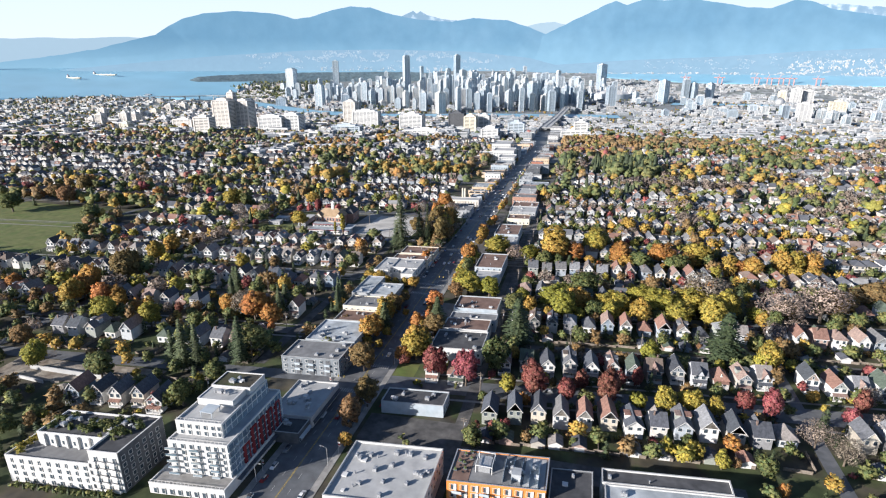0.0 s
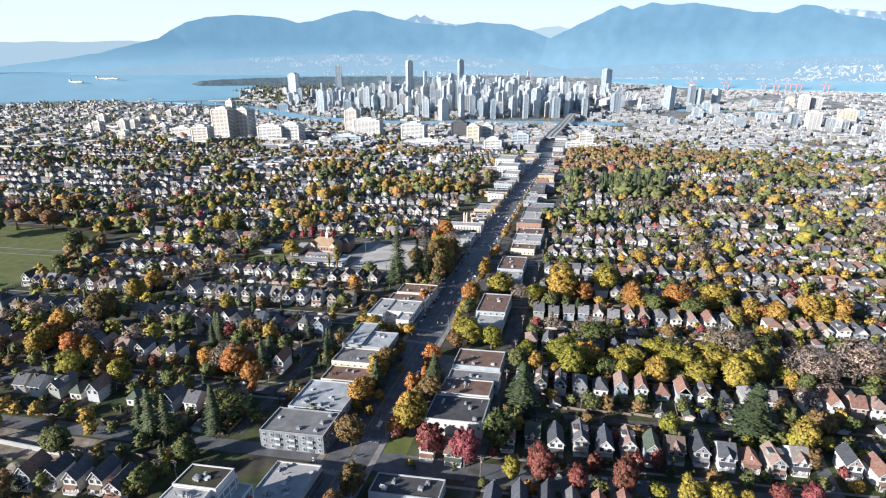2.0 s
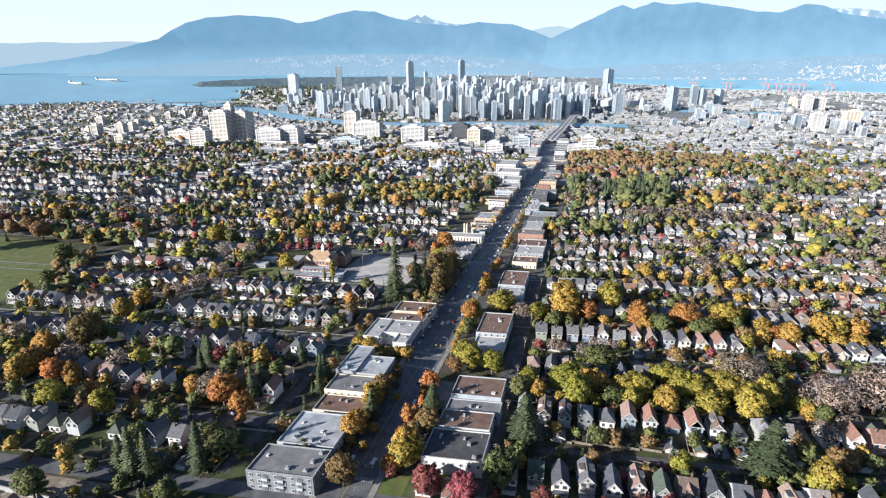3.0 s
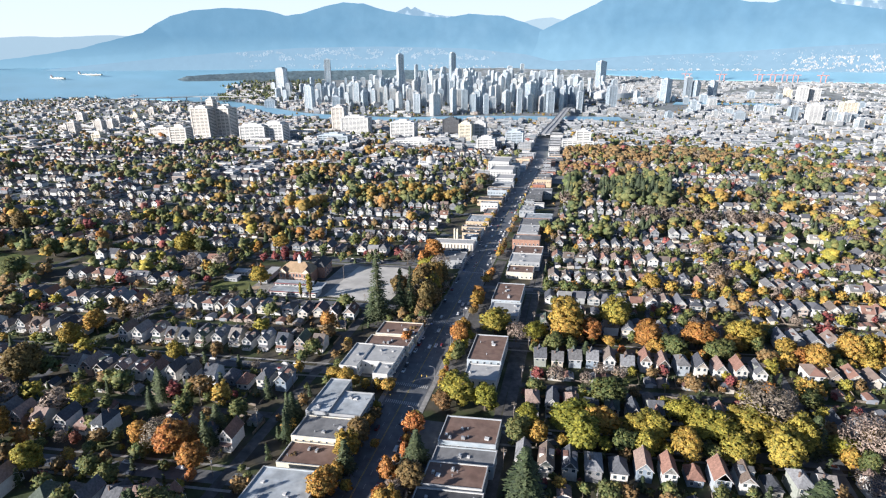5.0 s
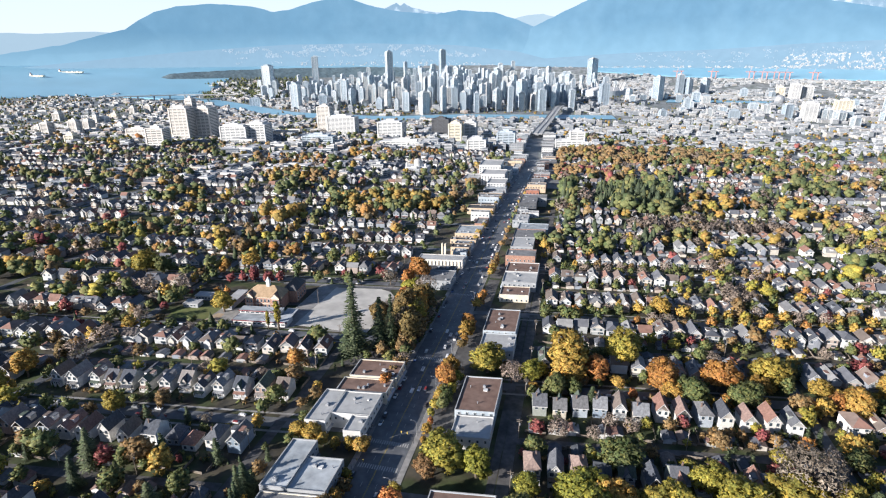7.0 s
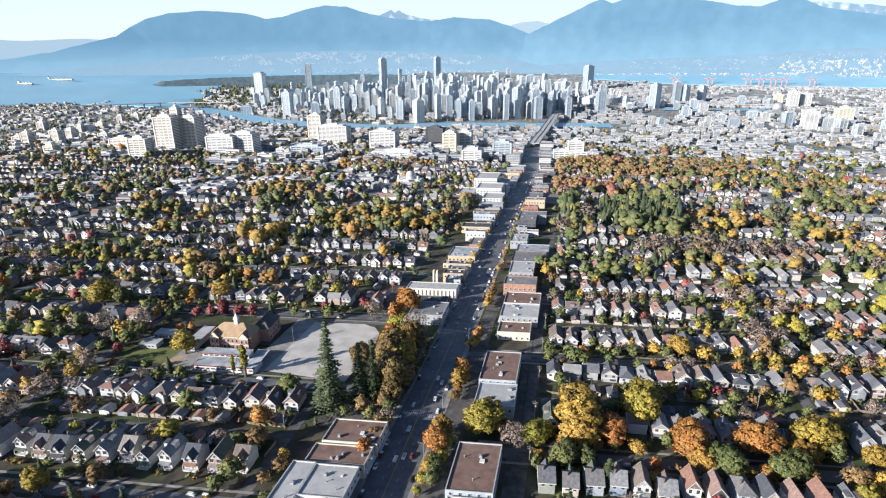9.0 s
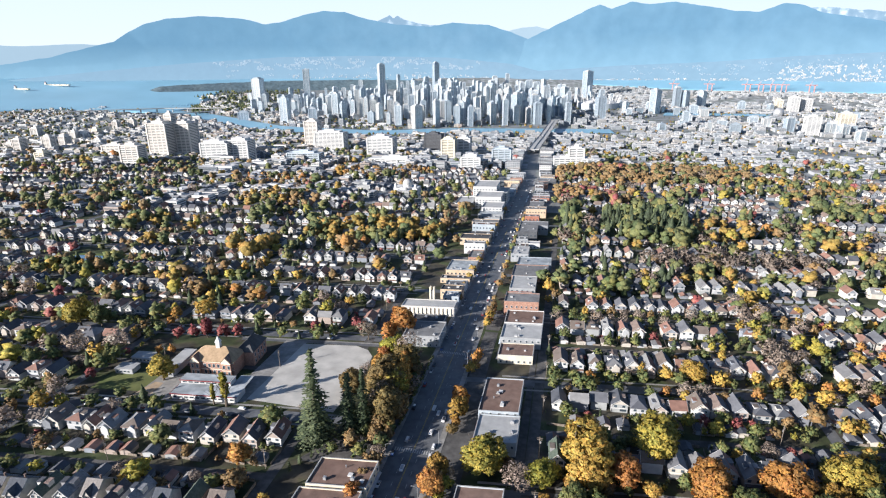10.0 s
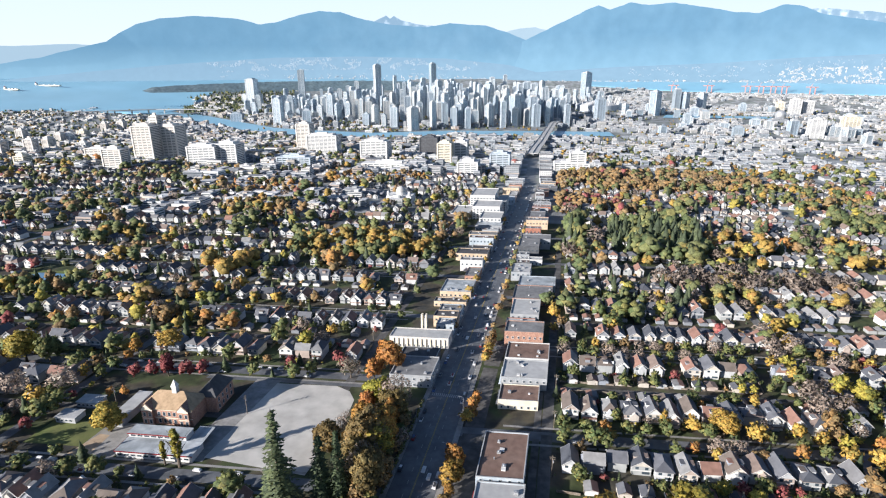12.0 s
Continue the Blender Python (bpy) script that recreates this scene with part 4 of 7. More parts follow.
# ---- buildings along the main street ----
win_cache = {}


def window_mesh(w, h, face):
    """A framed window, proud of the wall; face: s (south), e (east), w (west)."""
    key = (round(w, 2), round(h, 2), face)
    if key not in win_cache:
        k = Kit()
        a, b2 = w / 2 + 0.12, w / 2
        k.v = [(-a, 0.02, -0.12), (a, 0.02, -0.12), (a, 0.02, h + 0.12), (-a, 0.02, h + 0.12), (-a, -0.12, -0.12), (a, -0.12, -0.12), (a, -0.12, h + 0.12), (-a, -0.12, h + 0.12),
               (-b2, -0.12, 0), (b2, -0.12, 0), (b2, -0.12, h), (-b2, -0.12, h), (-b2, -0.03, 0), (b2, -0.03, 0), (b2, -0.03, h), (-b2, -0.03, h)]
        for i in range(4):
            j = (i + 1) % 4
            k.f += [(i, j, 4 + j, 4 + i), (4 + i, 4 + j, 8 + j, 8 + i), (8 + i, 8 + j, 12 + j, 12 + i)]
        k.f.append((12, 13, 14, 15))
        k.m = [0] * 12 + [1]
        turn = {"s": 0, "e": 90, "w": -90, "n": 180}[face]
        c, s = math.cos(radians(turn)), math.sin(radians(turn))
        k.v = [(x * c - y * s, x * s + y * c, z) for x, y, z in k.v]
        win_cache[key] = k.mesh("window", [M["trim"], M["glass"]])
    return win_cache[key]


def windows(parent, x0, x1, y0, y1, xc, floors, storey, faces="se", w=1.6, h=1.5, pitch=3.6, sill=1.0, skip=0):
    """Single windows set out in rows on the given faces of a block."""
    joined = Kit() if y0 > 640 else None
    for face in faces:
        span = (x1 - x0) if face in "sn" else (y1 - y0)
        n = max(1, int((span - 1.2) / pitch))
        for fl in range(skip, floors):
            for i in range(n):
                f = (i + 0.5) / n
                if face in "sn":
                    x = x0 + span * f
                    y = (y0 if face == "s" else y1) + SKEW * (x - xc)
                else:
                    x, y = (x1 if face == "e" else x0), y0 + span * f
                    y += SKEW * (x - xc)
                z = fl * storey + sill
                if joined is None:
                    part("window", window_mesh(w, h, face), None, parent, at=pose(x, y, z))
                elif face in "sn":
                    joined.box(x - w / 2, x + w / 2, y - 0.08, y + 0.08, z, z + h)
                else:
                    joined.box(x - 0.08, x + 0.08, y - w / 2, y + w / 2, z, z + h)
    if joined is not None and joined.v:
        tagged(part("glazing", joined, M["glass"], parent), kind="stuff")


def rooftop(parent, x0, x1, y0, y1, xc, z, count, wall="grey_metal"):
    """Air units, vents and hatches on a flat roof, each a part."""
    for i in range(count):
        x, y = rng.uniform(x0 + 2.5, x1 - 2.5), rng.uniform(y0 + 2.5, y1 - 2.5)
        y += SKEW * (x - xc)
        s, q = rng.uniform(0.5, 1.1), rng.uniform(0.6, 1.2)
        k = Kit()
        kind = rng.random()
        if kind < 0.55:
            k.box(-s, s, -q, q, 0.15, rng.uniform(0.9, 1.5)).box(-s * 0.8, -s * 0.6, -q, q, -0.02, 0.15).box(s * 0.6, s * 0.8, -q, q, -0.02, 0.15)
            k.tube(0, 0, 0.9, 1.6, s * 0.5, s * 0.5, 8)
            part("air_unit", k, M[wall], parent, "grey rooftop air unit", pose(x, y, z))
        elif kind < 0.8:
            k.tube(0, 0, -0.02, 1.0, 0.22, 0.22, 8).tube(0, 0, 1.0, 1.2, 0.36, 0.36, 8)
            part("vent_pipe", k, M["grey_metal"], parent, at=pose(x, y, z))
        else:
            k.box(-s, s, -s, s, -0.02, 0.5).box(-s - 0.1, s + 0.1, -s - 0.1, s + 0.1, 0.5, 0.6)
            part("roof_hatch", k, M["trim"], parent, at=pose(x, y, z))


def flat_block(parent, x0, x1, y0, y1, z0, z1, wall, roof, parapet=0.7, coping="pale_roof", xc=None):
    """Walls, a roof deck set down behind a parapet, and a coping."""
    xc = (x0 + x1) / 2 if xc is None else xc
    part("wall", Kit().box(x0, x1, y0, y1, z0, z1 - 0.02, 0, SKEW, xc), M[wall], parent)
    part("roof_deck", Kit().box(x0 + 0.35, x1 - 0.35, y0 + 0.35, y1 - 0.35, z1 - 0.02, z1 + 0.06, 0, SKEW, xc), M[roof], parent, "flat membrane roof")
    k = Kit()
    for a in ((x0, x1, y0, y0 + 0.35), (x0, x1, y1 - 0.35, y1), (x0, x0 + 0.35, y0 + 0.35, y1 - 0.35), (x1 - 0.35, x1, y0 + 0.35, y1 - 0.35)):
        k.box(*a, z1 - 0.02, z1 + parapet, 0, SKEW, xc)
    part("parapet", k, M[wall], parent)
    k = Kit()
    for a in ((x0 - 0.08, x1 + 0.08, y0 - 0.08, y0 + 0.4), (x0 - 0.08, x1 + 0.08, y1 - 0.4, y1 + 0.08), (x0 - 0.08, x0 + 0.4, y0 + 0.4, y1 - 0.4), (x1 - 0.4, x1 + 0.08, y0 + 0.4, y1 - 0.4)):
        k.box(*a, z1 + parapet, z1 + parapet + 0.12, 0, SKEW, xc)
    part("coping", k, M[coping], parent)
    return xc


def street_building(x0, x1, y0, y1, h, wall, roof, floors, label, units=5, faces="se", parapet=0.6, coping="pale_roof", shop=True):
    xc = (x0 + x1) / 2
    b = thing("commercial_building" if shop else "apartment_building", label, "building", "buildings along the main street", pose(0, 0, G(xc, (y0 + y1) / 2)))
    flat_block(b, x0, x1, y0, y1, -2.5, h, wall, roof, parapet, coping)
    storey = h / floors
    windows(b, x0, x1, y0, y1, xc, floors, storey, faces, h=min(1.6, storey * 0.5), skip=1 if shop and floors > 1 else 0)
    if shop:
        for face in () if y0 > 640 else ("w",) if x0 > STREET else ("e",):
            x = x0 if face == "w" else x1
            n = max(2, int((y1 - y0) / 5))
            for i in range(n):
                y = y0 + (y1 - y0) * (i + 0.5) / n + SKEW * (x - xc)
                part("shop_window", window_mesh(3.6, 2.2, face), None, b, at=pose(x, y, 0.5))
            s = -1 if face == "w" else 1
            part("awning", Kit().slab([(x + s * 1.4, y0 + 0.5 + SKEW * (x - xc), 2.7), (x + s * 0.02, y0 + 0.5 + SKEW * (x - xc), 3.3), (x + s * 0.02, y1 - 0.5 + SKEW * (x - xc), 3.3), (x + s * 1.4, y1 - 0.5 + SKEW * (x - xc), 2.7)], 0.12), M[rng.choice(("dark_wall", "red_panel", "grey_wall", "blue_wall"))], b)
    rooftop(b, x0, x1, y0, y1, xc, h + 0.06, units)
    return b


W = street_building
slate_block = W(-150, -118, 232, 251, 10, "slate_wall", "grey_roof", 3, "grey three-storey apartment block with a grey flat roof", 5, "se", shop=False)
# balcony recesses are only painted: charcoal strips for their shade, proud of the wall
for x in (-141, -133.5, -124.5):
    part("balcony_recess", Kit().box(x - 1.3, x + 1.3, 231.9 + SKEW * (x + 134), 232.3 + SKEW * (x + 134), 0.3, 9.4), M["dark_wall"], slate_block, "charcoal strip painted as the shade of recessed balconies")
    for z in (3.2, 6.4):
        part("balcony_rail", Kit().box(x - 1.5, x + 1.5, 231.2 + SKEW * (x + 134), 231.85 + SKEW * (x + 134), z - 0.15, z + 0.9), M["blue_wall"], slate_block)
W(-148, -119, 255, 281, 8.5, "blue_wall", "white_roof", 2, "low pale block with a bluish white roof", 9, "se")
W(-146, -119, 287.5, 303, 5.5, "cream_wall", "brown_roof", 1, "single-storey cream shop with a dark brown roof", 3)
W(-147, -119, 304, 321, 8, "cream_wall", "grey_roof", 2, "cream two-storey block with a mossy grey-brown roof", 4)
W(-136, -119, 323, 344, 9, "grey_wall", "white_roof", 2, "grey block with a patched blue-white roof", 3, "se")
W(-148.5, -136.3, 321.5, 353, 9.6, "grey_wall", "white_roof", 2, "long grey rear block with a pale roof", 2, "se")
W(-151, -140, 369, 397, 9, "white_wall", "pale_roof", 2, "white block wing with a pale gravel roof", 3, "se")
W(-139.7, -119, 378, 398, 9, "white_wall", "pale_roof", 2, "white courtyard block with a pale gravel roof", 4, "se")
W(-128, -119, 365, 377.6, 9, "white_wall", "pale_roof", 2, "white block wing with tall windows", 1, "se")
W(-147, -118, 400.5, 414, 7.5, "cream_wall", "brown_roof", 2, "low block with a dark brown gravel roof", 4)
W(-145, -117, 416, 434, 8, "cream_wall", "brown_roof", 2, "cream block with a red-brown gravel roof", 5)
W(-144, -118, 566, 590, 8, "grey_wall", "grey_roof", 2, "grey glass-fronted hall with a flat roof", 5, "se", shop=False)
W(-146, -121, 591.5, 606, 6, "dark_wall", "dark_roof", 1, "low annex with a dark tar roof", 2, "s", shop=False)
# blue-grey walls put the shade on this white block into the colour
W(-85.5, -55.5, 212, 224, 6, "blue_wall", "dark_roof", 1, "windowless white shop block, shade painted as blue-grey walls, with a dark roof", 7, "e")
W(-82, -46, 144, 175, 12, "white_wall", "pale_roof", 3, "large white block with a pale grey flat roof", 24, "e", 0.9)
W(-76, -47, 263, 285, 9, "white_wall", "dark_roof", 2, "white block with a black tar roof", 7)
W(-75, -48, 287, 302, 9, "white_wall", "brown_roof", 2, "white block with a dark brown gravel roof", 6)
W(-75, -46, 304, 315.5, 7, "blue_wall", "grey_roof", 2, "pale blue low block with a grey roof", 2)
W(-75, -47, 317, 337, 9, "blue_wall", "brown_roof", 2, "blue-sided block with a brown roof and roof terrace", 7)
W(-75.5, -56, 376, 393.5, 7, "white_wall", "pale_roof", 2, "white block with a pale grey roof", 2)
W(-77, -56, 395, 428, 9, "blue_wall", "brown_roof", 3, "blue-sided apartment block with a brown gravel roof", 4, shop=False)
W(-76, -54, 462, 485, 8, "blue_wall", "pale_roof", 2, "pale block with a light grey roof", 5)
W(-77, -55, 487, 521, 9, "blue_wall", "brown_roof", 3, "apartment block with a red-brown gravel roof", 6, shop=False)
W(-75, -52, 556, 573, 6, "cream_wall", "brown_roof", 1, "small cream shop with a brown roof", 2)
W(-76, -48, 578, 600, 8, "grey_wall", "pale_roof", 2, "grey block with a pale roof", 6)
W(-76, -48, 602, 624, 8.5, "white_wall", "brown_roof", 2, "white block with a brown roof and white penthouse", 5)
W(-133, -112, 190, 219, 5.5, "white_wall", "pale_roof", 1, "long white single-storey row of shops", 18, "e")
W(-127, -112.5, 178.5, 189, 5, "dark_wall", "dark_roof", 1, "small black-fronted corner shop", 3, "e")
W(16, 63, 180.2, 188, 9.2, "white_wall", "dark_roof", 2, "white-walled warehouse wing with a dark flat roof", 2, "e", 0.7, shop=False)
W(17, 66, 150, 180, 9, "white_wall", "white_roof", 2, "white-walled warehouse with a pale flat roof", 8, "se", 0.6, shop=False)

# further blocks northwards on both sides
SHOP_ROOFS = ("pale_roof", "grey_roof", "grey_roof", "brown_roof", "dark_roof", "grey_roof", "white_roof", "pale_roof")
SHOP_WALLS = ("grey_wall", "tan_wall", "grey_wall", "blue_wall", "dark_wall", "white_wall", "brown_brick", "brick", "dark_wall", "grey_wall")
for side in (-1, 1):
    y = 642 if side < 0 else 634
    while y < 1330:
        d, w = rng.choice((7, 9, 11, 14, 18, 24, 30)), rng.choice((13, 18, 22, 27, 33))
        h = rng.choice((4.5, 5, 6, 6, 7, 8, 9, 12))
        xa = -119 - w if side < 0 else (-80 if y < 760 else -87) - rng.choice((0, 0, 2))
        roof, wall = rng.choice(SHOP_ROOFS), rng.choice(SHOP_WALLS)
        if not (side < 0 and 960 < y < 1095):
            W(xa, xa + w, y, y + d, h, wall, roof, 1 if h < 7 else 2, {"pale_roof": "low shop block with a pale gravel roof", "white_roof": "low shop block with a white membrane roof", "grey_roof": "low shop block with a grey flat roof", "brown_roof": "low shop block with a brown gravel roof", "dark_roof": "low shop block with a dark tar roof"}[roof], rng.randint(2, 5), "s" if y > 760 else "se", coping=rng.choice(("grey_roof", "pale_roof", "dark_wall", "grey_metal")))
        y += d + rng.choice((0.6, 1.5, 4, 9, 14))

# taller blocks on towards the bridge
for side in (-1, 1):
    y = 1345
    while y < 1770:
        d, w, h = rng.uniform(16, 34), rng.uniform(20, 36), rng.choice((7, 9, 12, 15, 19))
        xa = (-134 - w if side < 0 else -92) - 0.05 * (y - 1345)
        W(xa, xa + w, y, y + d, h, rng.choice(("grey_wall", "white_wall", "blue_wall", "tan_wall", "grey_wall")), rng.choice(("pale_roof", "grey_roof", "white_roof", "grey_roof")), max(1, int(h / 3.4)), "mid-rise block on the street to the bridge", 2, "s")
        y += d + rng.choice((1, 3, 12))

# white stepped apartments
b = thing("apartment_building", "white stepped apartments with roof terraces", "building", "buildings along the main street", pose(0, 0, G(-150, 1030)))
for i, (x0, x1, y0, y1, h) in enumerate(((-150, -122, 965, 1000, 13), (-165, -128, 1002, 1040, 19), (-175, -140, 1042, 1090, 25), (-138, -124, 1044, 1085, 16), (-192, -168, 985, 1030, 12))):
    flat_block(b, x0, x1, y0, y1, -4, h, "white_wall", "pale_roof", 0.9)
    windows(b, x0, x1, y0, y1, (x0 + x1) / 2, int(h / 3.2), 3.2, "se", w=2.4, h=1.7, pitch=4.2)

# orange-panelled block
b = thing("apartment_building", "four-storey block with orange panels and roof terraces", "building", "buildings along the main street", pose(0, 0, 0))
flat_block(b, -40, -4, 160.6, 178.5, -2, 14, "orange_wall", "grey_roof", 0.5, "grey_metal", -22)
for fl in range(4):
    z = 0.6 + fl * 3.4
    for i in range(9):
        x = -38.2 + i * 4.0
        y = 160.6 + SKEW * (x + 22)
        part("window", window_mesh(1.5, 2.3, "s"), None, b, at=pose(x, y, z))
        part("white_panel", Kit().box(x + 0.95, x + 1.9, y - 0.08, y + 0.05, z - 0.3, z + 2.7), M["white_wall"], b)
    for i in range(4):
        part("window", window_mesh(1.6, 2.0, "w"), None, b, at=pose(-40, 163 + i * 4.0 - SKEW * 18, z))
for x in (-36, -26, -16, -9):
    for z in (3.2, 6.6, 10.0):
        y = 160.6 + SKEW * (x + 22)
        slab = part("balcony", Kit().box(x - 1.8, x + 1.8, y - 1.5, y - 0.1, z, z + 0.2), M["grey_wall"], b)
        part("balcony_rail", Kit().box(x - 1.8, x + 1.8, y - 1.5, y - 1.42, z + 0.2, z + 1.2), M["blue_wall"], slab)
for k0, k1, deck in ((-38.8, -32.4, "brown_roof"), (-21, -13, "grey_roof"), (-12.6, -5, "pale_roof")):
    part("terrace_deck", Kit().box(k0, k1, 162, 177.4, 14.08, 14.18, 0, SKEW, -22), M[deck], b, "roof terrace deck")
for x, y in ((-38.2, 165), (-37.4, 170), (-36, 174.5), (-34.6, 166.5), (-33.4, 172.5), (-35.6, 169.4), (-34, 176)):
    part("planter", Kit().box(x - 0.8, x + 0.8, y - 0.4, y + 0.4, 14.18, 14.8), M["dark_wall"], b)
    part("planting", Kit().tube(x, y, 14.75, 15.6, 0.55, 0.25, 7).tube(x + 0.4, y, 14.75, 15.3, 0.35, 0.15, 7), M["olive"], b, "green terrace plants")
for x, y in ((-36.6, 167.4), (-35, 164.2), (-37, 172.4)):
    part("terrace_table", Kit().box(x - 0.5, x + 0.5, y - 0.5, y + 0.5, 14.85, 14.92).box(x - 0.1, x + 0.1, y - 0.1, y + 0.1, 14.18, 14.85), M["dark_metal"], b)
k = Kit()
for x in (-30.6, -24.4):
    for y in (166, 174):
        k.box(x - 0.12, x + 0.12, y - 0.12, y + 0.12, 14.06, 17.2)
for y in (166, 174):
    k.box(-30.8, -24.2, y - 0.12, y + 0.12, 17.2, 17.45)
for x in (-30.6, -24.4):
    k.box(x - 0.12, x + 0.12, y - 7.9, y - 0.1, 17.2, 17.45)
part("stair_frame", k, M["white_wall"], b, "white steel frame round the stair head")
part("stair_house", Kit().box(-29.8, -25.2, 166.6, 173.2, 14.06, 16.4), M["grey_metal"], b)
part("lift_house", Kit().box(-17, -13.5, 165, 169, 14.06, 17), M["grey_wall"], b)
for i in range(5):
    x = -20 + i * 3.2
    part("screen", Kit().box(x, x + 0.1, 163, 176, 14.2, 15.7), M["tower_glass"], b, "glass terrace screen")
rooftop(b, -23, -5, 162, 176, -22, 14.2, 9)
W(-3, 12.5, 160, 180.5, 10, "dark_wall", "dark_roof", 3, "dark block with a glass-railed terrace roof", 3, "se", shop=False)

# tall white block with red frames
b = thing("apartment_building", "white eight-storey apartment block with red window frames", "building", "buildings along the main street", pose(0, 0, 0))
XB = -137
flat_block(b, -155, -123.5, 140.5, 187, -2, 4.6, "white_wall", "pale_roof", 0.5, "trim", XB)
flat_block(b, -150, -125, 147.6, 187, 4.72, 19.6, "white_wall", "pale_roof", 0.5, "trim", XB)
flat_block(b, -149, -129.5, 152.2, 185, 19.72, 25.6, "white_wall", "pale_roof", 0.6, "trim", XB)
flat_block(b, -147.5, -132, 164, 173, 25.7, 28.4, "white_wall", "pale_roof", 0.25, "trim", XB)
flat_block(b, -147.5, -130, 173.2, 184.5, 25.7, 28.9, "white_wall", "ground", 0.35, "trim", XB)
for fl in range(5):
    z = 4.9 + fl * 2.95
    for i, x in enumerate((-147.6, -144.2, -140.6, -137.2, -133.8, -130.4, -127.2)):
        part("window", window_mesh(2.6 if i % 3 else 1.7, 2.0, "s"), None, b, at=pose(x, 147.6 + SKEW * (x - XB), z + 0.25))
    for x0, x1 in ((-150.6, -146), (-140.4, -136.6), (-132.4, -129)):
        slab = part("balcony_slab", Kit().box(x0, x1, 146.2, 147.55, z - 0.2, z, 0, SKEW, XB), M["trim"], b, "white balcony slab")
        part("balcony_rail", Kit().box(x0 + 0.05, x1 - 0.05, 146.22, 146.28, z, z + 0.9, 0, SKEW, XB), M["tower_glass"], slab, "pale glass balcony rail")
    part("glazing_band", Kit().box(-124.98, -124.86, 149, 187.5, z + 0.1, z + 2.55), M["tower_glass"], b, "long band of bluish glazing")
    part("floor_edge", Kit().box(-124.97, -124.4, 148.8, 188, z - 0.22, z + 0.06), M["trim"], b, "white floor edge")
    for i in range(13):
        part("mullion", Kit().box(-124.85, -124.7, 149.4 + i * 3.0, 149.6 + i * 3.0, z + 0.08, z + 2.6), M["trim"], b)
    for y0 in (150, 158.5, 179, 183):
        part("balcony_rail", Kit().box(-124.4, -124.34, y0, y0 + 3.6, z + 0.07, z + 1.0), M["tower_glass"], b, "pale glass balcony rail")
for i, y in enumerate((157.5, 163.5, 169.5, 175.5, 181.5)):
    k = Kit()
    top = 17.4 if i else 13.4
    k.box(-124.9, -124.3, y, y + 1.7, 3.4, top).box(-124.9, -124.3, y + 3.4, y + 4.3, 3.4, top).box(-124.9, -124.3, y + 1.7, y + 3.4, top - 0.8, top)
    part("red_frame", k, M["red_panel"], b, "tall red panel frame")
    part("frame_glass", Kit().box(-124.6, -124.42, y + 1.75, y + 3.35, 4.2, top - 0.9), M["glass"], b)
for fl in range(2):
    z = 19.9 + fl * 2.85
    for x in (-147, -143.8, -140.4, -137, -133.8, -131.2):
        part("window", window_mesh(2.2, 1.8, "s"), None, b, at=pose(x, 152.2 + SKEW * (x - XB), z + 0.3))
    part("glazing_band", Kit().box(-129.48, -129.36, 154, 185.5, z + 0.15, z + 2.4), M["tower_glass"], b, "long band of bluish glazing")
    for i in range(9):
        part("mullion", Kit().box(-129.35, -129.2, 155 + i * 3.6, 155.25 + i * 3.6, z + 0.1, z + 2.5), M["trim"], b)
for i in range(9):
    x = -153 + i * 3.4
    part("shop_window", window_mesh(2.7, 2.4, "s"), None, b, at=pose(x, 140.5 + SKEW * (x - XB), 0.5))
part("terrace_deck", Kit().box(-154.4, -124.2, 141.2, 147.2, 4.7, 4.8, 0, SKEW, XB), M["concrete"], b, "paved podium terrace")
part("canopy", Kit().box(-123.4, -121.6, 150, 186, 3.6, 4.0), M["dark_wall"], b, "dark street canopy")
for x0, x1, y, z in ((-155, -123.5, 140.9, 5.2), (-150, -125, 148, 20.2), (-149, -129.5, 152.6, 26.3)):
    rail = part("railing", Kit().box(x0 + 0.4, x1 - 0.4, y, y + 0.06, z + 0.85, z + 0.95, 0, SKEW, XB), M["trim"], b)
    for i in range(int((x1 - x0) / 1.6)):
        x = x0 + 0.6 + i * 1.6
        part("baluster", Kit().box(x - 0.05, x + 0.05, y + SKEW * (x - XB), y + 0.06 + SKEW * (x - XB), z, z + 0.85), M["trim"], rail)
part("pergola", Kit().box(-141, -140.8, 156, 156.2, 25.7, 28).box(-136, -135.8, 156, 156.2, 25.7, 28).box(-141, -140.8, 161, 161.2, 25.7, 28).box(-136, -135.8, 161, 161.2, 25.7, 28).box(-141.2, -135.6, 155.8, 161.4, 28, 28.2), M["blue_wall"], b, "roof terrace pergola")
rooftop(b, -146, -133, 165, 172, XB, 28.46, 5)
rooftop(b, -146, -132, 174, 183, XB, 28.96, 5)

# white terraced block with roof gardens
garden_block = b = thing("apartment_building", "white five-storey apartment block with roof gardens", "building", "buildings along the main street", pose(0, 0, 0))
flat_block(b, -214, -177, 132.5, 152, -2, 12, "white_wall", "grey_roof", 0.8, "trim", -190)
flat_block(b, -207, -178, 141, 156, 12.1, 17.5, "white_wall", "dark_roof", 0.8, "trim", -190)
flat_block(b, -176.8, -164.2, 133, 157, -2, 18, "white_wall", "dark_roof", 0.8, "trim", -190)
part("cladding", Kit().box(-164.18, -164.02, 136.2, 159.6, -2, 18.7), M["dark_wall"], b, "charcoal side cladding")
for fl in range(4):
    for i in range(9):
        x = -211.5 + i * 4.0
        part("window", window_mesh(2.3 if (i + fl) % 3 else 1.3, 1.9, "s"), None, b, at=pose(x, 132.5 + SKEW * (x + 190), 0.6 + fl * 3.0))
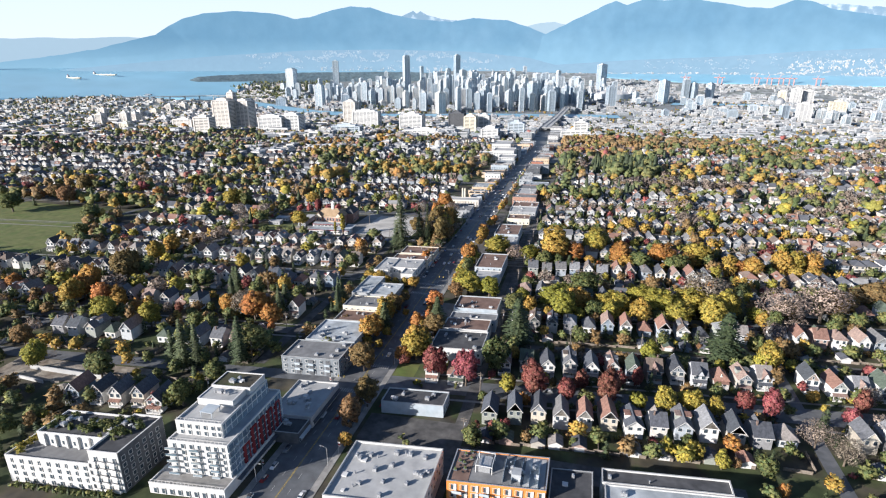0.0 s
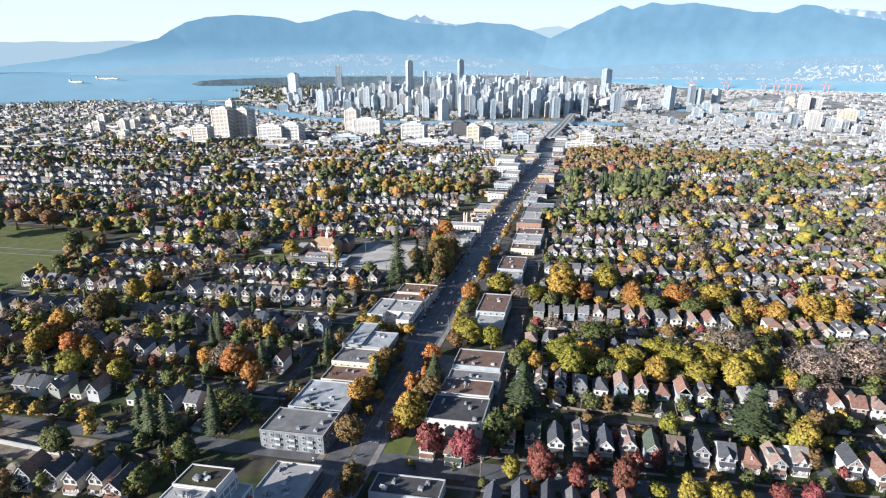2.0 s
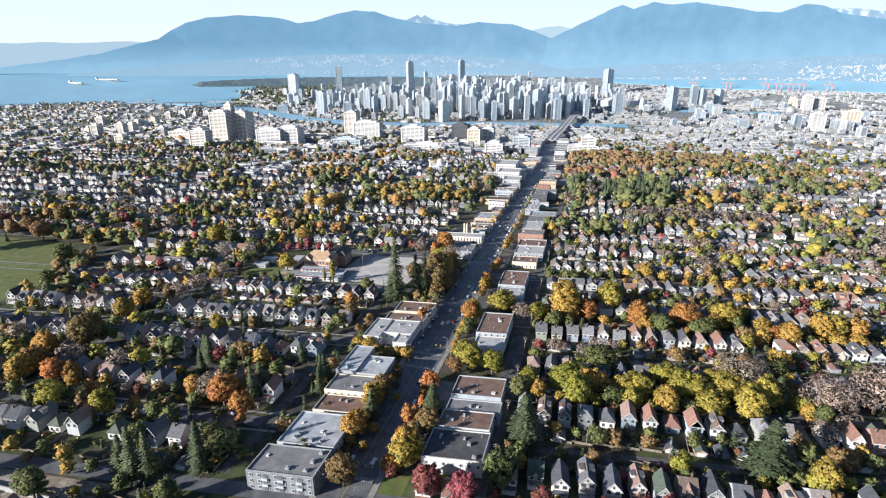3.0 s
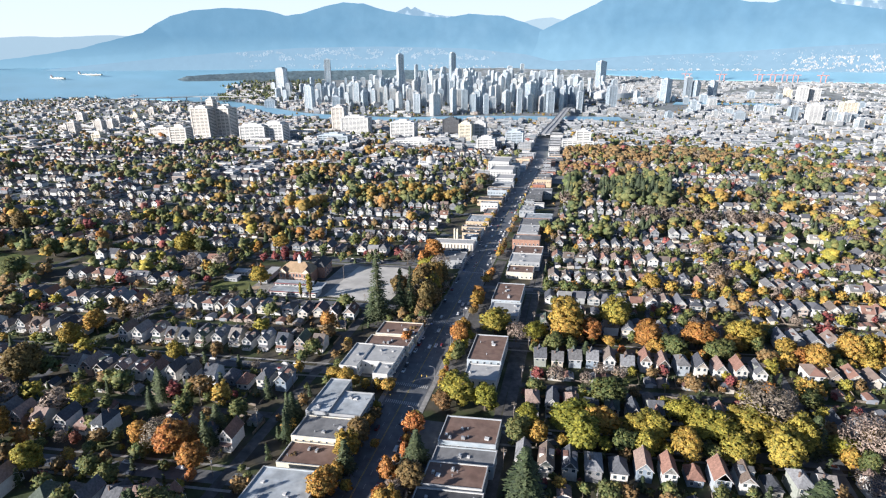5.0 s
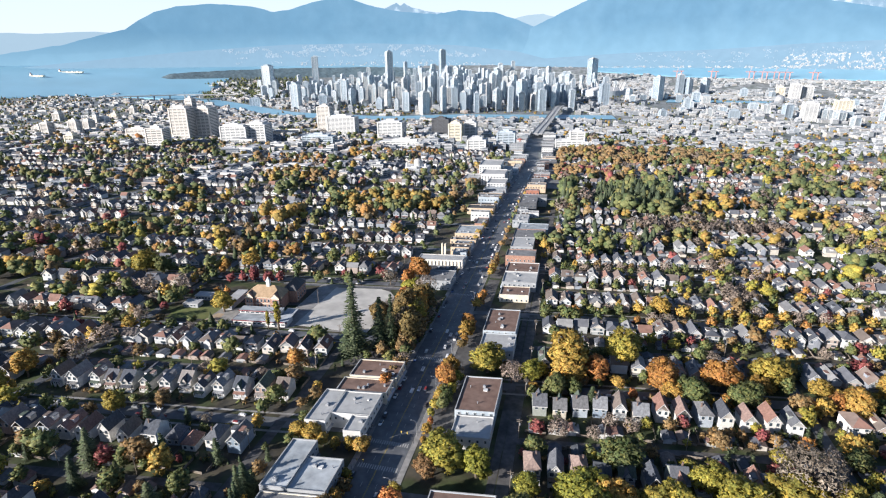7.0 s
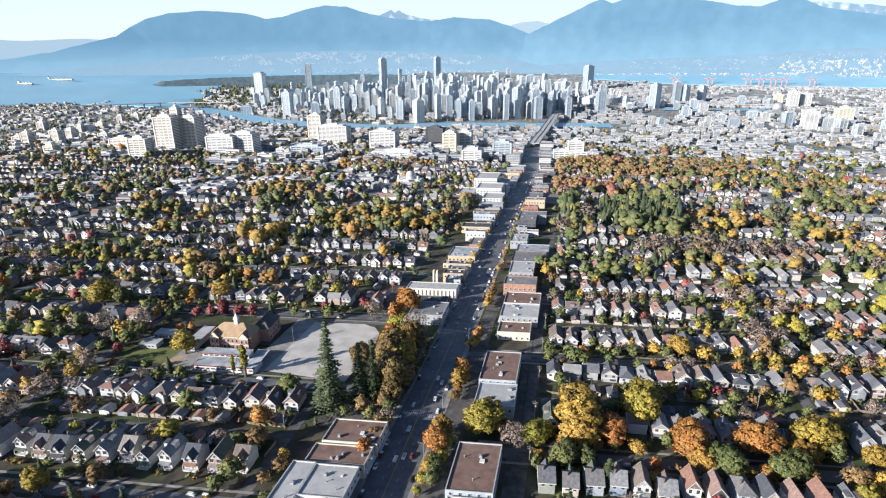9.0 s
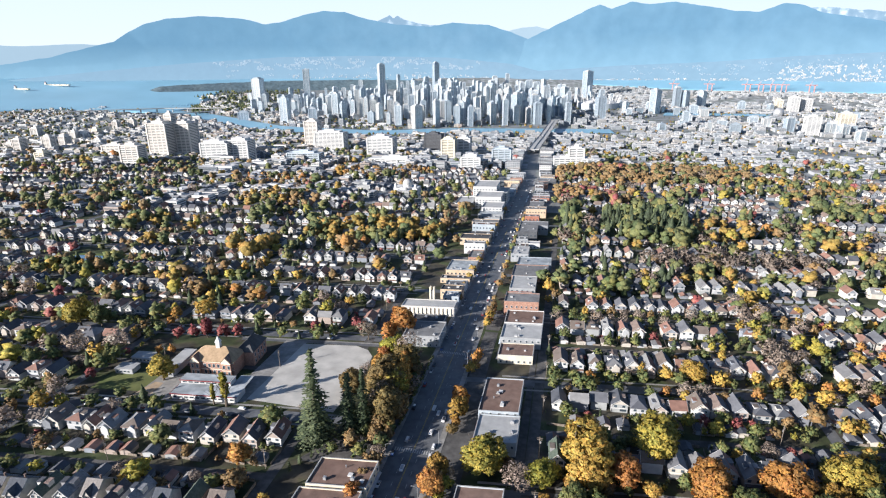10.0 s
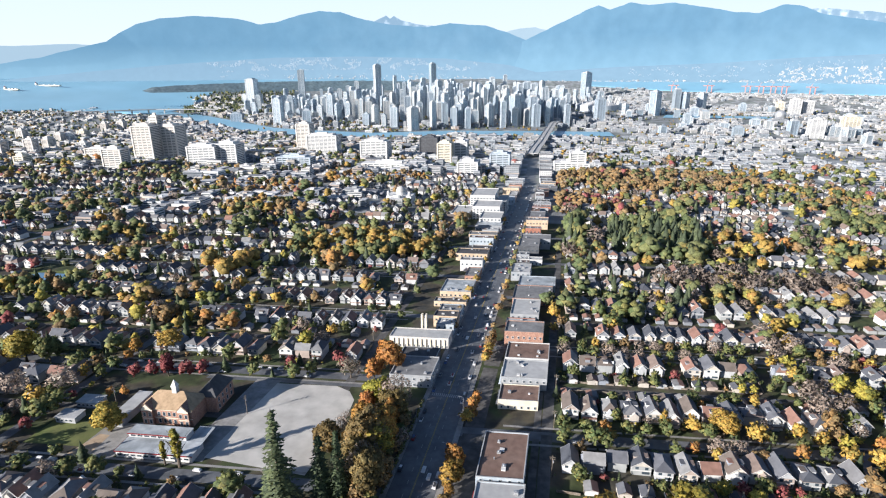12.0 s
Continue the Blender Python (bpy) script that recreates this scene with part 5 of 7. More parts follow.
for fl in range(5):
    for x in (-174.5, -170.5, -166.5):
        part("window", window_mesh(2.2, 2.0, "s"), None, b, at=pose(x, 133 + SKEW * (x + 190), 1.0 + fl * 3.3))
        part("balcony", Kit().box(x - 1.7, x + 1.7, 131.6 + SKEW * (x + 190), 132.95 + SKEW * (x + 190), 0.7 + fl * 3.3, 0.95 + fl * 3.3).box(x - 1.7, x + 1.7, 131.6 + SKEW * (x + 190), 131.7 + SKEW * (x + 190), 0.95 + fl * 3.3, 1.9 + fl * 3.3), M["white_wall"], b)
    for i in range(6):
        part("window", window_mesh(1.6, 1.8, "e"), None, b, at=pose(-164, 138 + i * 3.6, 1.2 + fl * 3.3))
for x in range(-204, -179, 5):
    part("fin", Kit().box(x, x + 0.9, 140.2 + SKEW * (x + 190), 140.98 + SKEW * (x + 190), 12.2, 17.8), M["trim"], b)
    part("window", window_mesh(2.4, 2.0, "s"), None, b, at=pose(x + 2.9, 141 + SKEW * (x + 193), 13.2))
rooftop(b, -206, -166, 143, 155, -190, 18.08, 20)
for i in range(14):
    x, y = rng.uniform(-205, -167), rng.uniform(143, 153)
    k = Kit()
    for _ in range(5):
        k.tube(x + rng.uniform(-1, 1), y + rng.uniform(-0.6, 0.6), 17.6, rng.uniform(18.8, 20), 0.5, 0.25, 6)
    part("roof_planting", k, M["olive"], b, "green roof shrubs")

# church with a slender tower
b = thing("church", "pale cream modern church hall with a slender tower", "church", at=pose(0, 0, G(-140, 622)))
flat_block(b, -160, -118, 617, 631, -2, 8, "beige_wall", "pale_roof", 0.5, xc=-139)
for i in range(12):
    x = -157 + i * 3.3
    part("wall_fin", Kit().box(x - 0.25, x + 0.25, 616.3 + SKEW * (x + 139), 616.98 + SKEW * (x + 139), 0, 7.2), M["cream_wall"], b)
    part("window", window_mesh(0.7, 1.6, "s"), None, b, at=pose(x + 1.6, 617 + SKEW * (x + 140.6), 0.9))
for o in (-1.5, 1.5):
    part("tower_pier", Kit().box(-139 + o - 0.6, -139 + o + 0.6, 631.5, 634.5, -1, 19), M["cream_wall"], b)
part("tower_panel", Kit().box(-139.9, -138.1, 632.5, 633.5, -1, 16), M["grey_wall"], b)

# domed temple
b = thing("temple", "white domed temple with corner turrets", "temple", at=pose(-295, 1095, G(-295, 1095)))
part("hall", Kit().box(-20, 20, -14, 14, -2, 12).box(-7, 7, -18, -14.02, -2, 14), M["white_wall"], b)
part("drum", Kit().tube(0, 0, 12, 17, 7.5, 7.5, 20), M["white_wall"], b)
k = Kit()
for i in range(5):
    a0, a1 = math.pi / 2 * i / 5, math.pi / 2 * (i + 1) / 5
    k.tube(0, 0, 17 + 8 * math.sin(a0), 17 + 8 * math.sin(a1), 7.8 * math.cos(a0), max(0.1, 7.8 * math.cos(a1)), 20)
part("dome", k, M["tower_wall"], b)
for x in (-17, 17):
    part("turret", Kit().tube(x, -12, 12, 17, 2.4, 2.2, 10).tube(x, -12, 17, 20, 2.4, 0.2, 10), M["white_wall"], b)

# ---- school ----
sc = thing("school", "brown-brick school with a tan hipped roof and white cupola", "school", at=pose(-253, 508, G(-253, 508), 0, 0, 6) @ Matrix.Diagonal((1, 1, 1.12, 1)))


def hip(k, x0, x1, y0, y1, z, rise, over=0.6, m=0, inset=None):
    x0, x1, y0, y1 = x0 - over, x1 + over, y0 - over, y1 + over
    q = min(x1 - x0, y1 - y0) / 2 if inset is None else inset
    cy = (y0 + y1) / 2
    if x1 - x0 >= y1 - y0:
        top = [(x0 + q, cy, z + rise), (x1 - q, cy, z + rise)]
        a, b2, c, d = (x0, y0, z), (x1, y0, z), (x1, y1, z), (x0, y1, z)
        k.face([a, b2, top[1], top[0]], m).face([c, d, top[0], top[1]], m).face([b2, c, top[1]], m).face([d, a, top[0]], m).face([a, d, c, b2], m)
    else:
        cx = (x0 + x1) / 2
        top = [(cx, y0 + q, z + rise), (cx, y1 - q, z + rise)]
        a, b2, c, d = (x0, y0, z), (x1, y0, z), (x1, y1, z), (x0, y1, z)
        k.face([a, b2, top[0]], m).face([b2, c, top[1], top[0]], m).face([c, d, top[1]], m).face([d, a, top[0], top[1]], m).face([a, d, c, b2], m)
    k.box(x0, x1, y0, y1, z - 0.3, z - 0.01, m)
    return k


part("wall", Kit().box(-15, 15, -8, 8, -2, 9).box(-13.5, -7.5, -9.4, -8.02, -2, 9).box(7.5, 13.5, -9.4, -8.02, -2, 9), M["brown_brick"], sc)
part("roof", hip(Kit(), -15, 15, -8, 8, 9.3, 6.0), M["tan_roof"], sc, "tan shingle hipped roof")
for x in (-10.5, 10.5):
    k = Kit()
    k.solid([(x - 3.6, -9.8, 9.3), (x + 3.6, -9.8, 9.3), (x, -9.8, 12.9)], [(x - 3.6, -2, 9.3), (x + 3.6, -2, 9.3), (x, -2, 12.9)])
    part("gable", k, M["chimney"], sc, "dark brown gable roof")
    part("gable_front", Kit().solid([(x - 3, -10.0, 9.3), (x + 3, -10.0, 9.3), (x, -10.0, 12.2)], [(x - 3, -9.82, 9.3), (x + 3, -9.82, 9.3), (x, -9.82, 12.2)]), M["cream_wall"], sc)
cupola = part("cupola", Kit().box(0.7, 3.3, -1.3, 1.3, 14.2, 18.0), M["white_wall"], sc, "white roof cupola")
part("spire", Kit().solid([(0.3, -1.7, 18.02), (3.7, -1.7, 18.02), (3.7, 1.7, 18.02), (0.3, 1.7, 18.02)], [(1.9, -0.1, 21.5), (2.1, -0.1, 21.5), (2.1, 0.1, 21.5), (1.9, 0.1, 21.5)]), M["white_wall"], cupola)
for x in (-12.2, -9, -4.5, -1.5, 1.5, 4.5, 9, 12.2):
    for z in (1.2, 5.2):
        part("window", window_mesh(1.5, 2.2, "s"), None, sc, at=pose(x, -9.4 if abs(x) > 7.5 else -8, z))
for z0, z1 in ((3.9, 4.35), (8.3, 8.98)):
    part("band", Kit().box(-15.06, 15.06, -8.06, -8.0, z0, z1).box(-13.56, -7.44, -9.46, -9.4, z0, z1).box(7.44, 13.56, -9.46, -9.4, z0, z1), M["cream_wall"], sc, "cream string course")
part("rear_wall", Kit().box(10, 21.5, 6, 26, -2, 9), M["brown_brick"], sc)
part("rear_roof", hip(Kit(), 10, 21.5, 6, 26, 9.3, 5.6), M["dark_roof"], sc, "dark hipped roof")
for i in range(4):
    for z in (1.2, 5.2):
        part("window", window_mesh(1.6, 2.2, "e"), None, sc, at=pose(21.5, 9 + i * 4.6, z))
wg = thing("school_wing", "low white school wing with a red roof edge", "school", at=pose(-241, 481, G(-241, 481), 0, 0, 6))
part("wall", Kit().box(-20, 21, -8, 3, -2, 4).box(-20, 12, 3.02, 10, -2, 6.5), M["white_wall"], wg)
part("roof", Kit().box(-20.4, 21.4, -8.4, 3, 4.02, 4.25).box(-20.4, 12.4, 2.6, 10.4, 6.52, 6.75).box(12.42, 21, 3.02, 16, 3.5, 3.8), M["white_roof"], wg)
part("fascia", Kit().box(-20.5, 21.5, -8.6, -8.42, 3.7, 4.3).box(-20.5, 12.5, 2.4, 2.58, 6.2, 6.8).box(-20.6, -20.42, -8.6, 10, 3.7, 4.3), M["red_panel"], wg, "red roof edge")
for i in range(11):
    part("window", window_mesh(2.4, 1.1, "s"), None, wg, at=pose(-18 + i * 3.6, -8, 1.4))
    if i < 8:
        part("window", window_mesh(2.8, 1.0, "s"), None, wg, at=pose(-17.5 + i * 3.8, 3.02, 4.7))
for x, y, w, d, h in ((-310, 493, 12, 8, 3.4), (-310, 508, 13, 8, 3.4), (-281, 506, 8, 28, 4.5)):
    pt = thing("school_portable", "grey portable classroom with a flat roof", "portable classroom", "school portables", pose(x, y, G(x, y), 0, 0, 6))
    part("wall", Kit().box(-w / 2, w / 2, -d / 2, d / 2, -1, h), M["grey_wall"], pt)
    part("roof", Kit().box(-w / 2 - 0.4, w / 2 + 0.4, -d / 2 - 0.4, d / 2 + 0.4, h + 0.01, h + 0.3), M["pale_roof"], pt)
    for i in range(int(w / 2.6)):
        part("window", window_mesh(1.6, 1.2, "s"), None, pt, at=pose(-w / 2 + 1.5 + i * 2.6, -d / 2, 1.2))

# ---- houses ----
def gable_roof(k, w, d, z, rise, over=0.55, thick=0.22, m=0):
    """Two thick slopes that meet at a ridge along y."""
    x, y0, y1 = w / 2 + over, -d / 2 - over, d / 2 + over
    drop = rise * over / (w / 2)
    for s in (-1, 1):
        pts = [(s * x, y0, z - drop), (0, y0, z + rise), (0, y1, z + rise), (s * x, y1, z - drop)]
        k.slab(pts if s < 0 else pts[::-1], thick, m)
    return k


def house(variant, label):
    """A detached house; its front looks to -y."""
    h = thing("detached_house", label, "house", "neighbourhood houses")
    if variant == "front_gable":
        w, d, e, r = 8.6, 12.5, 5.8, 3.1
        k = Kit().box(-w / 2, w / 2, -d / 2, d / 2, -1.5, e)
        for y in (-d / 2, d / 2 - 0.25):
            k.solid([(-w / 2, y, e), (w / 2, y, e), (0, y, e + r - 0.25)], [(-w / 2, y + 0.25, e), (w / 2, y + 0.25, e), (0, y + 0.25, e + r - 0.25)])
        part("wall", k, M["house_wall"], h)
        part("roof", gable_roof(Kit(), w, d, e + 0.1, r), M["house_roof"], h)
        for y in (-d / 2 - 0.64, d / 2 + 0.57):
            k = Kit()
            for s in (-1, 1):
                k.slab([(s * (w / 2 + 0.6), y, e - 0.42), (0, y, e + r + 0.1), (0, y + 0.07, e + r + 0.1), (s * (w / 2 + 0.6), y + 0.07, e - 0.42)], 0.3)
            part("bargeboard", k, M["trim"], h, "white gable trim")
            o = y + (0.58 if y < 0 else -0.63)
            part("gable_panel", Kit().solid([(-w / 2 + 0.3, o, e - 0.1), (w / 2 - 0.3, o, e - 0.1), (0, o, e + r - 0.55)], [(-w / 2 + 0.3, o + 0.06, e - 0.1), (w / 2 - 0.3, o + 0.06, e - 0.1), (0, o + 0.06, e + r - 0.55)]), M["gable_shingle"], h, "shingled gable")
    elif variant == "cross_gable":
        w, d, e, r = 9.0, 11.5, 5.4, 3.3
        k = Kit().box(-w / 2, w / 2, -d / 2, d / 2, -1.5, e)
        for x in (-w / 2, w / 2 - 0.25):
            k.solid([(x, -d / 2, e), (x, d / 2, e), (x, 0, e + r - 0.2)], [(x + 0.25, -d / 2, e), (x + 0.25, d / 2, e), (x + 0.25, 0, e + r - 0.2)])
        k.solid([(-2.2, -d / 2 - 0.9, e), (2.2, -d / 2 - 0.9, e), (0, -d / 2 - 0.9, e + 2.3)], [(-2.2, -d / 2, e), (2.2, -d / 2, e), (0, -d / 2, e + 2.3)])
        part("wall", k, M["house_wall"], h)
        k = Kit()
        gable_roof(k, d, w, e + 0.1, r)
        k.v = [(-y, x, z) for x, y, z in k.v]
        part("roof", k, M["house_roof"], h)
        k = Kit()
        for s in (-1, 1):
            pts = [(s * 2.7, -d / 2 - 1.3, e - 0.35), (0, -d / 2 - 1.3, e + 2.6), (0, -d / 2 + 4.2, e + 2.6), (s * 2.7, -d / 2 + 1.2, e - 0.35)]
            k.slab(pts if s < 0 else pts[::-1], 0.2)
        part("dormer_roof", k, M["house_roof"], h)
        for x0, x1, y in ((-w / 2 - 0.5, -2.8, -d / 2 - 0.72), (2.8, w / 2 + 0.5, -d / 2 - 0.72), (-w / 2 - 0.5, w / 2 + 0.5, d / 2 + 0.6)):
            part("fascia", Kit().box(x0, x1, y, y + 0.12, e - 0.55, e - 0.25), M["trim"], h, "white eaves board")
    elif variant == "hipped":
        w, d, e, r = 8.6, 12.0, 5.6, 2.6
        part("wall", Kit().box(-w / 2, w / 2, -d / 2, d / 2, -1.5, e), M["house_wall"], h)
        part("roof", hip(Kit(), -w / 2, w / 2, -d / 2, d / 2, e + 0.32, r), M["house_roof"], h)
        part("bay", Kit().box(-w / 2 + 0.6, 0, -d / 2 - 0.9, -d / 2 - 0.01, 0, 4.6), M["trim"], h)
    elif variant == "tall_gable":
        w, d, e, r = 8.2, 13.0, 6.3, 2.9
        k = Kit().box(-w / 2, w / 2, -d / 2, d / 2, -1.5, e)
        for y in (-d / 2, d / 2 - 0.25):
            k.solid([(-w / 2, y, e), (w / 2, y, e), (0, y, e + r - 0.25)], [(-w / 2, y + 0.25, e), (w / 2, y + 0.25, e), (0, y + 0.25, e + r - 0.25)])
        part("wall", k, M["house_wall"], h)
        part("roof", gable_roof(Kit(), w, d, e + 0.1, r), M["house_roof"], h)
        for y in (-d / 2 - 0.64, d / 2 + 0.57):
            k = Kit()
            for s in (-1, 1):
                k.slab([(s * (w / 2 + 0.6), y, e - 0.42), (0, y, e + r + 0.1), (0, y + 0.07, e + r + 0.1), (s * (w / 2 + 0.6), y + 0.07, e - 0.42)], 0.3)
            part("bargeboard", k, M["trim"], h, "white gable trim")
            o = y + (0.58 if y < 0 else -0.63)
            part("gable_panel", Kit().solid([(-w / 2 + 0.3, o, e - 0.1), (w / 2 - 0.3, o, e - 0.1), (0, o, e + r - 0.55)], [(-w / 2 + 0.3, o + 0.06, e - 0.1), (w / 2 - 0.3, o + 0.06, e - 0.1), (0, o + 0.06, e + r - 0.55)]), M["gable_shingle"], h, "shingled gable")
        for s in (-1, 1):
            k = Kit().box(s * 2.6 - 1.2, s * 2.6 + 1.2, -1.5, 1.8, e, e + 2.5)
            part("dormer", k, M["house_wall"], h)
            part("dormer_roof", Kit().slab([(s * 2.6 - 1.5, -1.9, e + 2.72), (s * 2.6 + 1.5, -1.9, e + 2.72), (s * 2.6 + 1.5, 2.1, e + 2.72), (s * 2.6 - 1.5, 2.1, e + 2.72)], 0.2), M["house_roof"], h)
    else:
        w, d, e, r = 9.6, 10.5, 3.4, 3.2
        part("wall", Kit().box(-w / 2, w / 2, -d / 2, d / 2, -1.5, e), M["house_wall"], h)
        part("roof", hip(Kit(), -w / 2, w / 2, -d / 2, d / 2, e + 0.32, r, inset=3.6), M["house_roof"], h)
        part("dormer", Kit().solid([(-1.6, -d / 2 + 0.6, e + 0.4), (1.6, -d / 2 + 0.6, e + 0.4), (0, -d / 2 + 0.6, e + 2.4)], [(-1.6, -d / 2 + 4, e + 0.4), (1.6, -d / 2 + 4, e + 0.4), (0, -d / 2 + 4, e + 2.4)]), M["house_wall"], h)
    # porch with posts, steps, chimney, windows and door
    k = Kit().slab([(-w / 2 + 0.2, -d / 2 - 2.0, 2.75), (w / 2 - 0.2, -d / 2 - 2.0, 2.75), (w / 2 - 0.2, -d / 2 - 0.02, 3.3), (-w / 2 + 0.2, -d / 2 - 0.02, 3.3)], 0.18)
    part("porch_roof", k, M["house_roof"], h)
    k = Kit().box(-w / 2 + 0.2, w / 2 - 0.2, -d / 2 - 1.9, -d / 2 - 0.02, -1.0, 0.5)
    for x in (-w / 2 + 0.4, 0, w / 2 - 0.4):
        k.box(x - 0.12, x + 0.12, -d / 2 - 1.85, -d / 2 - 1.6, 0.5, 2.6)
    part("porch", k, M["trim"], h)
    if variant in ("hipped", "cross_gable"):
        part("chimney", Kit().box(w / 4 - 0.35, w / 4 + 0.35, 1.0, 1.8, e - 0.5, e + r + 0.7).box(w / 4 - 0.45, w / 4 + 0.45, 0.9, 1.9, e + r + 0.7, e + r + 0.85), M["chimney"], h)
    part("door", Kit().box(0.6, 1.6, -d / 2 - 0.08, -d / 2 + 0.02, 0.5, 2.6), M["wood_pole"], h)
    part("front_window", window_mesh(3.0, 1.5, "s"), None, h, at=pose(-w / 4 + 0.1, -d / 2, 0.9))
    up = e - 1.9
    for x in (-w / 4, w / 4):
        part("window", window_mesh(2.4, 1.6, "s"), None, h, at=pose(x, -d / 2, max(3.5, up) if e > 4 else 1.0))
        part("window", window_mesh(1.9, 1.5, "n"), None, h, at=pose(x, d / 2, max(3.4, up) if e > 4 else 1.0))
    if variant in ("front_gable", "tall_gable"):
        part("attic_window", window_mesh(1.1, 1.1, "s"), None, h, at=pose(0, -d / 2 - 0.07, e + 0.35))
    return h


def taken(x, y):
    """Where no plain house stands."""
    if -176 < x < -40:
        return True
    if -322 < x < -160 and 466 < y < 566:
        return True
    if x < -462 and 340 < y < 515 or -562 < x < -484 and 648 < y < 706:
        return True
    if x < -150 and y < 182 or -40 <= x < 70 and y < 196 or -335 < x < -198 and 172 < y < 222:
        return True
    if -215 > x > -340 and 225 < y < 240:
        return True
    return -325 < x < -265 and 1070 < y < 1120


def in_view(x, y):
    return -1.55 * y - 40 < x < 0.66 * y + 50


lots = []
for k in range(0, 13):
    for off, turn in ((-21, 180), (25, 0)):
        x = -34.0
        while x < 800:
            y = east_avenue(k, x) + off
            if not taken(x, y) and in_view(x, y) and y < 1450 and all(abs(x - c) > 9 for c in CROSS_E):
                lots.append((x, y, turn, 1))
            x += rng.uniform(10.2, 11.6)
        x = -179.0
        while x > -1500:
            y = west_avenue(k - 1, x) + off
            if y > 120 and not taken(x, y) and in_view(x, y) and y < 1450 and all(abs(x - c) > 9 for c in CROSS_W):
                lots.append((x, y, turn, -1))
            x -= rng.uniform(10.6, 12.4)
lots = [q for i, q in enumerate(lots) if not (q[0] < -176 and (q[1] < 240 and i % 5 > 1 or q[1] < 300 and i % 9 == 0))]
lots += [(-70, 249, 0, 1), (-57, 251, 0, 1)]
lots += [(-236 + 11.0 * i, 184 + 1.6 * i, 0, -1) for i in range(5)]
lots.sort(key=lambda q: q[1] + 0.25 * abs(q[0] + 60))
HOUSE_LABELS = {"front_gable": "two-storey house with a steep front gable and white trim", "cross_gable": "painted house with a shingled roof and front dormer gable", "hipped": "square two-storey house with a low hipped roof", "tall_gable": "narrow tall house with side dormers", "bungalow": "low bungalow with a broad hipped roof"}
plans = {v: house(v, s) for v, s in HOUSE_LABELS.items()}
fresh = set(plans)
order = ["front_gable", "cross_gable", "front_gable", "tall_gable", "tall_gable", "front_gable", "hipped", "cross_gable", "bungalow"]
NEAR_HOUSES = 203
far_houses = Kit()
garage = None
for i, (x, y, turn, side) in enumerate(lots):
    y += rng.uniform(-2.2, 2.2)
    tilt_z = turn + rng.uniform(2, 8)
    if i > 330 and rng.random() < 0.1:
        continue
    if i < NEAR_HOUSES:
        v = rng.choice(order)
        s = rng.uniform(0.9, 1.02)
        m = pose(x, y, G(x, y), 0, 0, tilt_z) @ Matrix.Diagonal((s * 0.92, s, rng.uniform(1.02, 1.2), 1))
        if v in fresh:
            plans[v].matrix_basis = m
            fresh.discard(v)
        else:
            copy_thing(plans[v], m)
    else:
        sideways = rng.random() < 0.22
        w, d, e, r = rng.uniform(7.4, 9.2), rng.uniform(8.5, 10) if sideways else rng.uniform(11, 14), rng.uniform(5.0, 7.0), rng.uniform(2.8, 4.2)
        b0 = len(far_houses.v)
        one = Kit().box(-w / 2, w / 2, -d / 2, d / 2, -3, e, 0)
        for yy in (-d / 2, d / 2 - 0.2):
            one.solid([(-w / 2, yy, e), (w / 2, yy, e), (0, yy, e + r - 0.2)], [(-w / 2, yy + 0.2, e), (w / 2, yy + 0.2, e), (0, yy + 0.2, e + r - 0.2)], 0)
        hips = rng.random() < 0.2
        if hips:
            one = Kit().box(-w / 2, w / 2, -d / 2, d / 2, -3, e, 0)
            hip(one, -w / 2, w / 2, -d / 2, d / 2, e + 0.3, r * 0.75, m=1)
        else:
            gable_roof(one, w, d, e + 0.1, r, m=1)
        if rng.random() < 0.4:
            b = w * rng.uniform(0.2, 0.3)
            sx = rng.uniform(-0.2, 0.2) * w
            for yy in (-d / 2 - 1.2, d / 2 + 0.02):
                one.solid([(sx - b, yy, 0), (sx + b, yy, 0), (sx + b, yy, e - 0.6), (sx, yy, e + 1.6), (sx - b, yy, e - 0.6)], [(sx - b, yy + 1.18, 0), (sx + b, yy + 1.18, 0), (sx + b, yy + 1.18, e - 0.6), (sx, yy + 1.18, e + 1.6), (sx - b, yy + 1.18, e - 0.6)], 0)
        one.box(-w / 2 + 0.4, w / 2 - 0.4, -d / 2 - 1.8, -d / 2, 2.6, 2.9, 1)
        for xx in (-w / 4, w / 4):
            one.box(xx - 0.8, xx + 0.8, -d / 2 - 0.06, -d / 2 + 0.02, e - 2, e - 0.6, 2).box(xx - 0.8, xx + 0.8, d / 2 - 0.02, d / 2 + 0.06, e - 2, e - 0.6, 2)
        if y < 800:
            for yy in (-d / 2 - 0.06, d / 2):
                one.box(-w / 2 + 0.7, -0.2, yy, yy + 0.06, 0.9, 2.3, 2)
                one.box(-w / 2 - 0.02, w / 2 + 0.02, yy - 0.02, yy + 0.08, e - 2.9, e - 2.5, 3)
                if not hips:
                    one.solid([(-w / 2 + 0.3, yy, e - 0.1), (w / 2 - 0.3, yy, e - 0.1), (0, yy, e + r - 0.5)], [(-w / 2 + 0.3, yy + 0.06, e - 0.1), (w / 2 - 0.3, yy + 0.06, e - 0.1), (0, yy + 0.06, e + r - 0.5)], 0)
            if rng.random() < 0.5:
                for ss in (-1, 1):
                    one.box(ss * w * 0.26 - 1.1, ss * w * 0.26 + 1.1, -1.4, 1.6, e, e + r * 0.72, 0).box(ss * w * 0.26 - 1.3, ss * w * 0.26 + 1.3, -1.7, 1.8, e + r * 0.72, e + r * 0.72 + 0.18, 1)
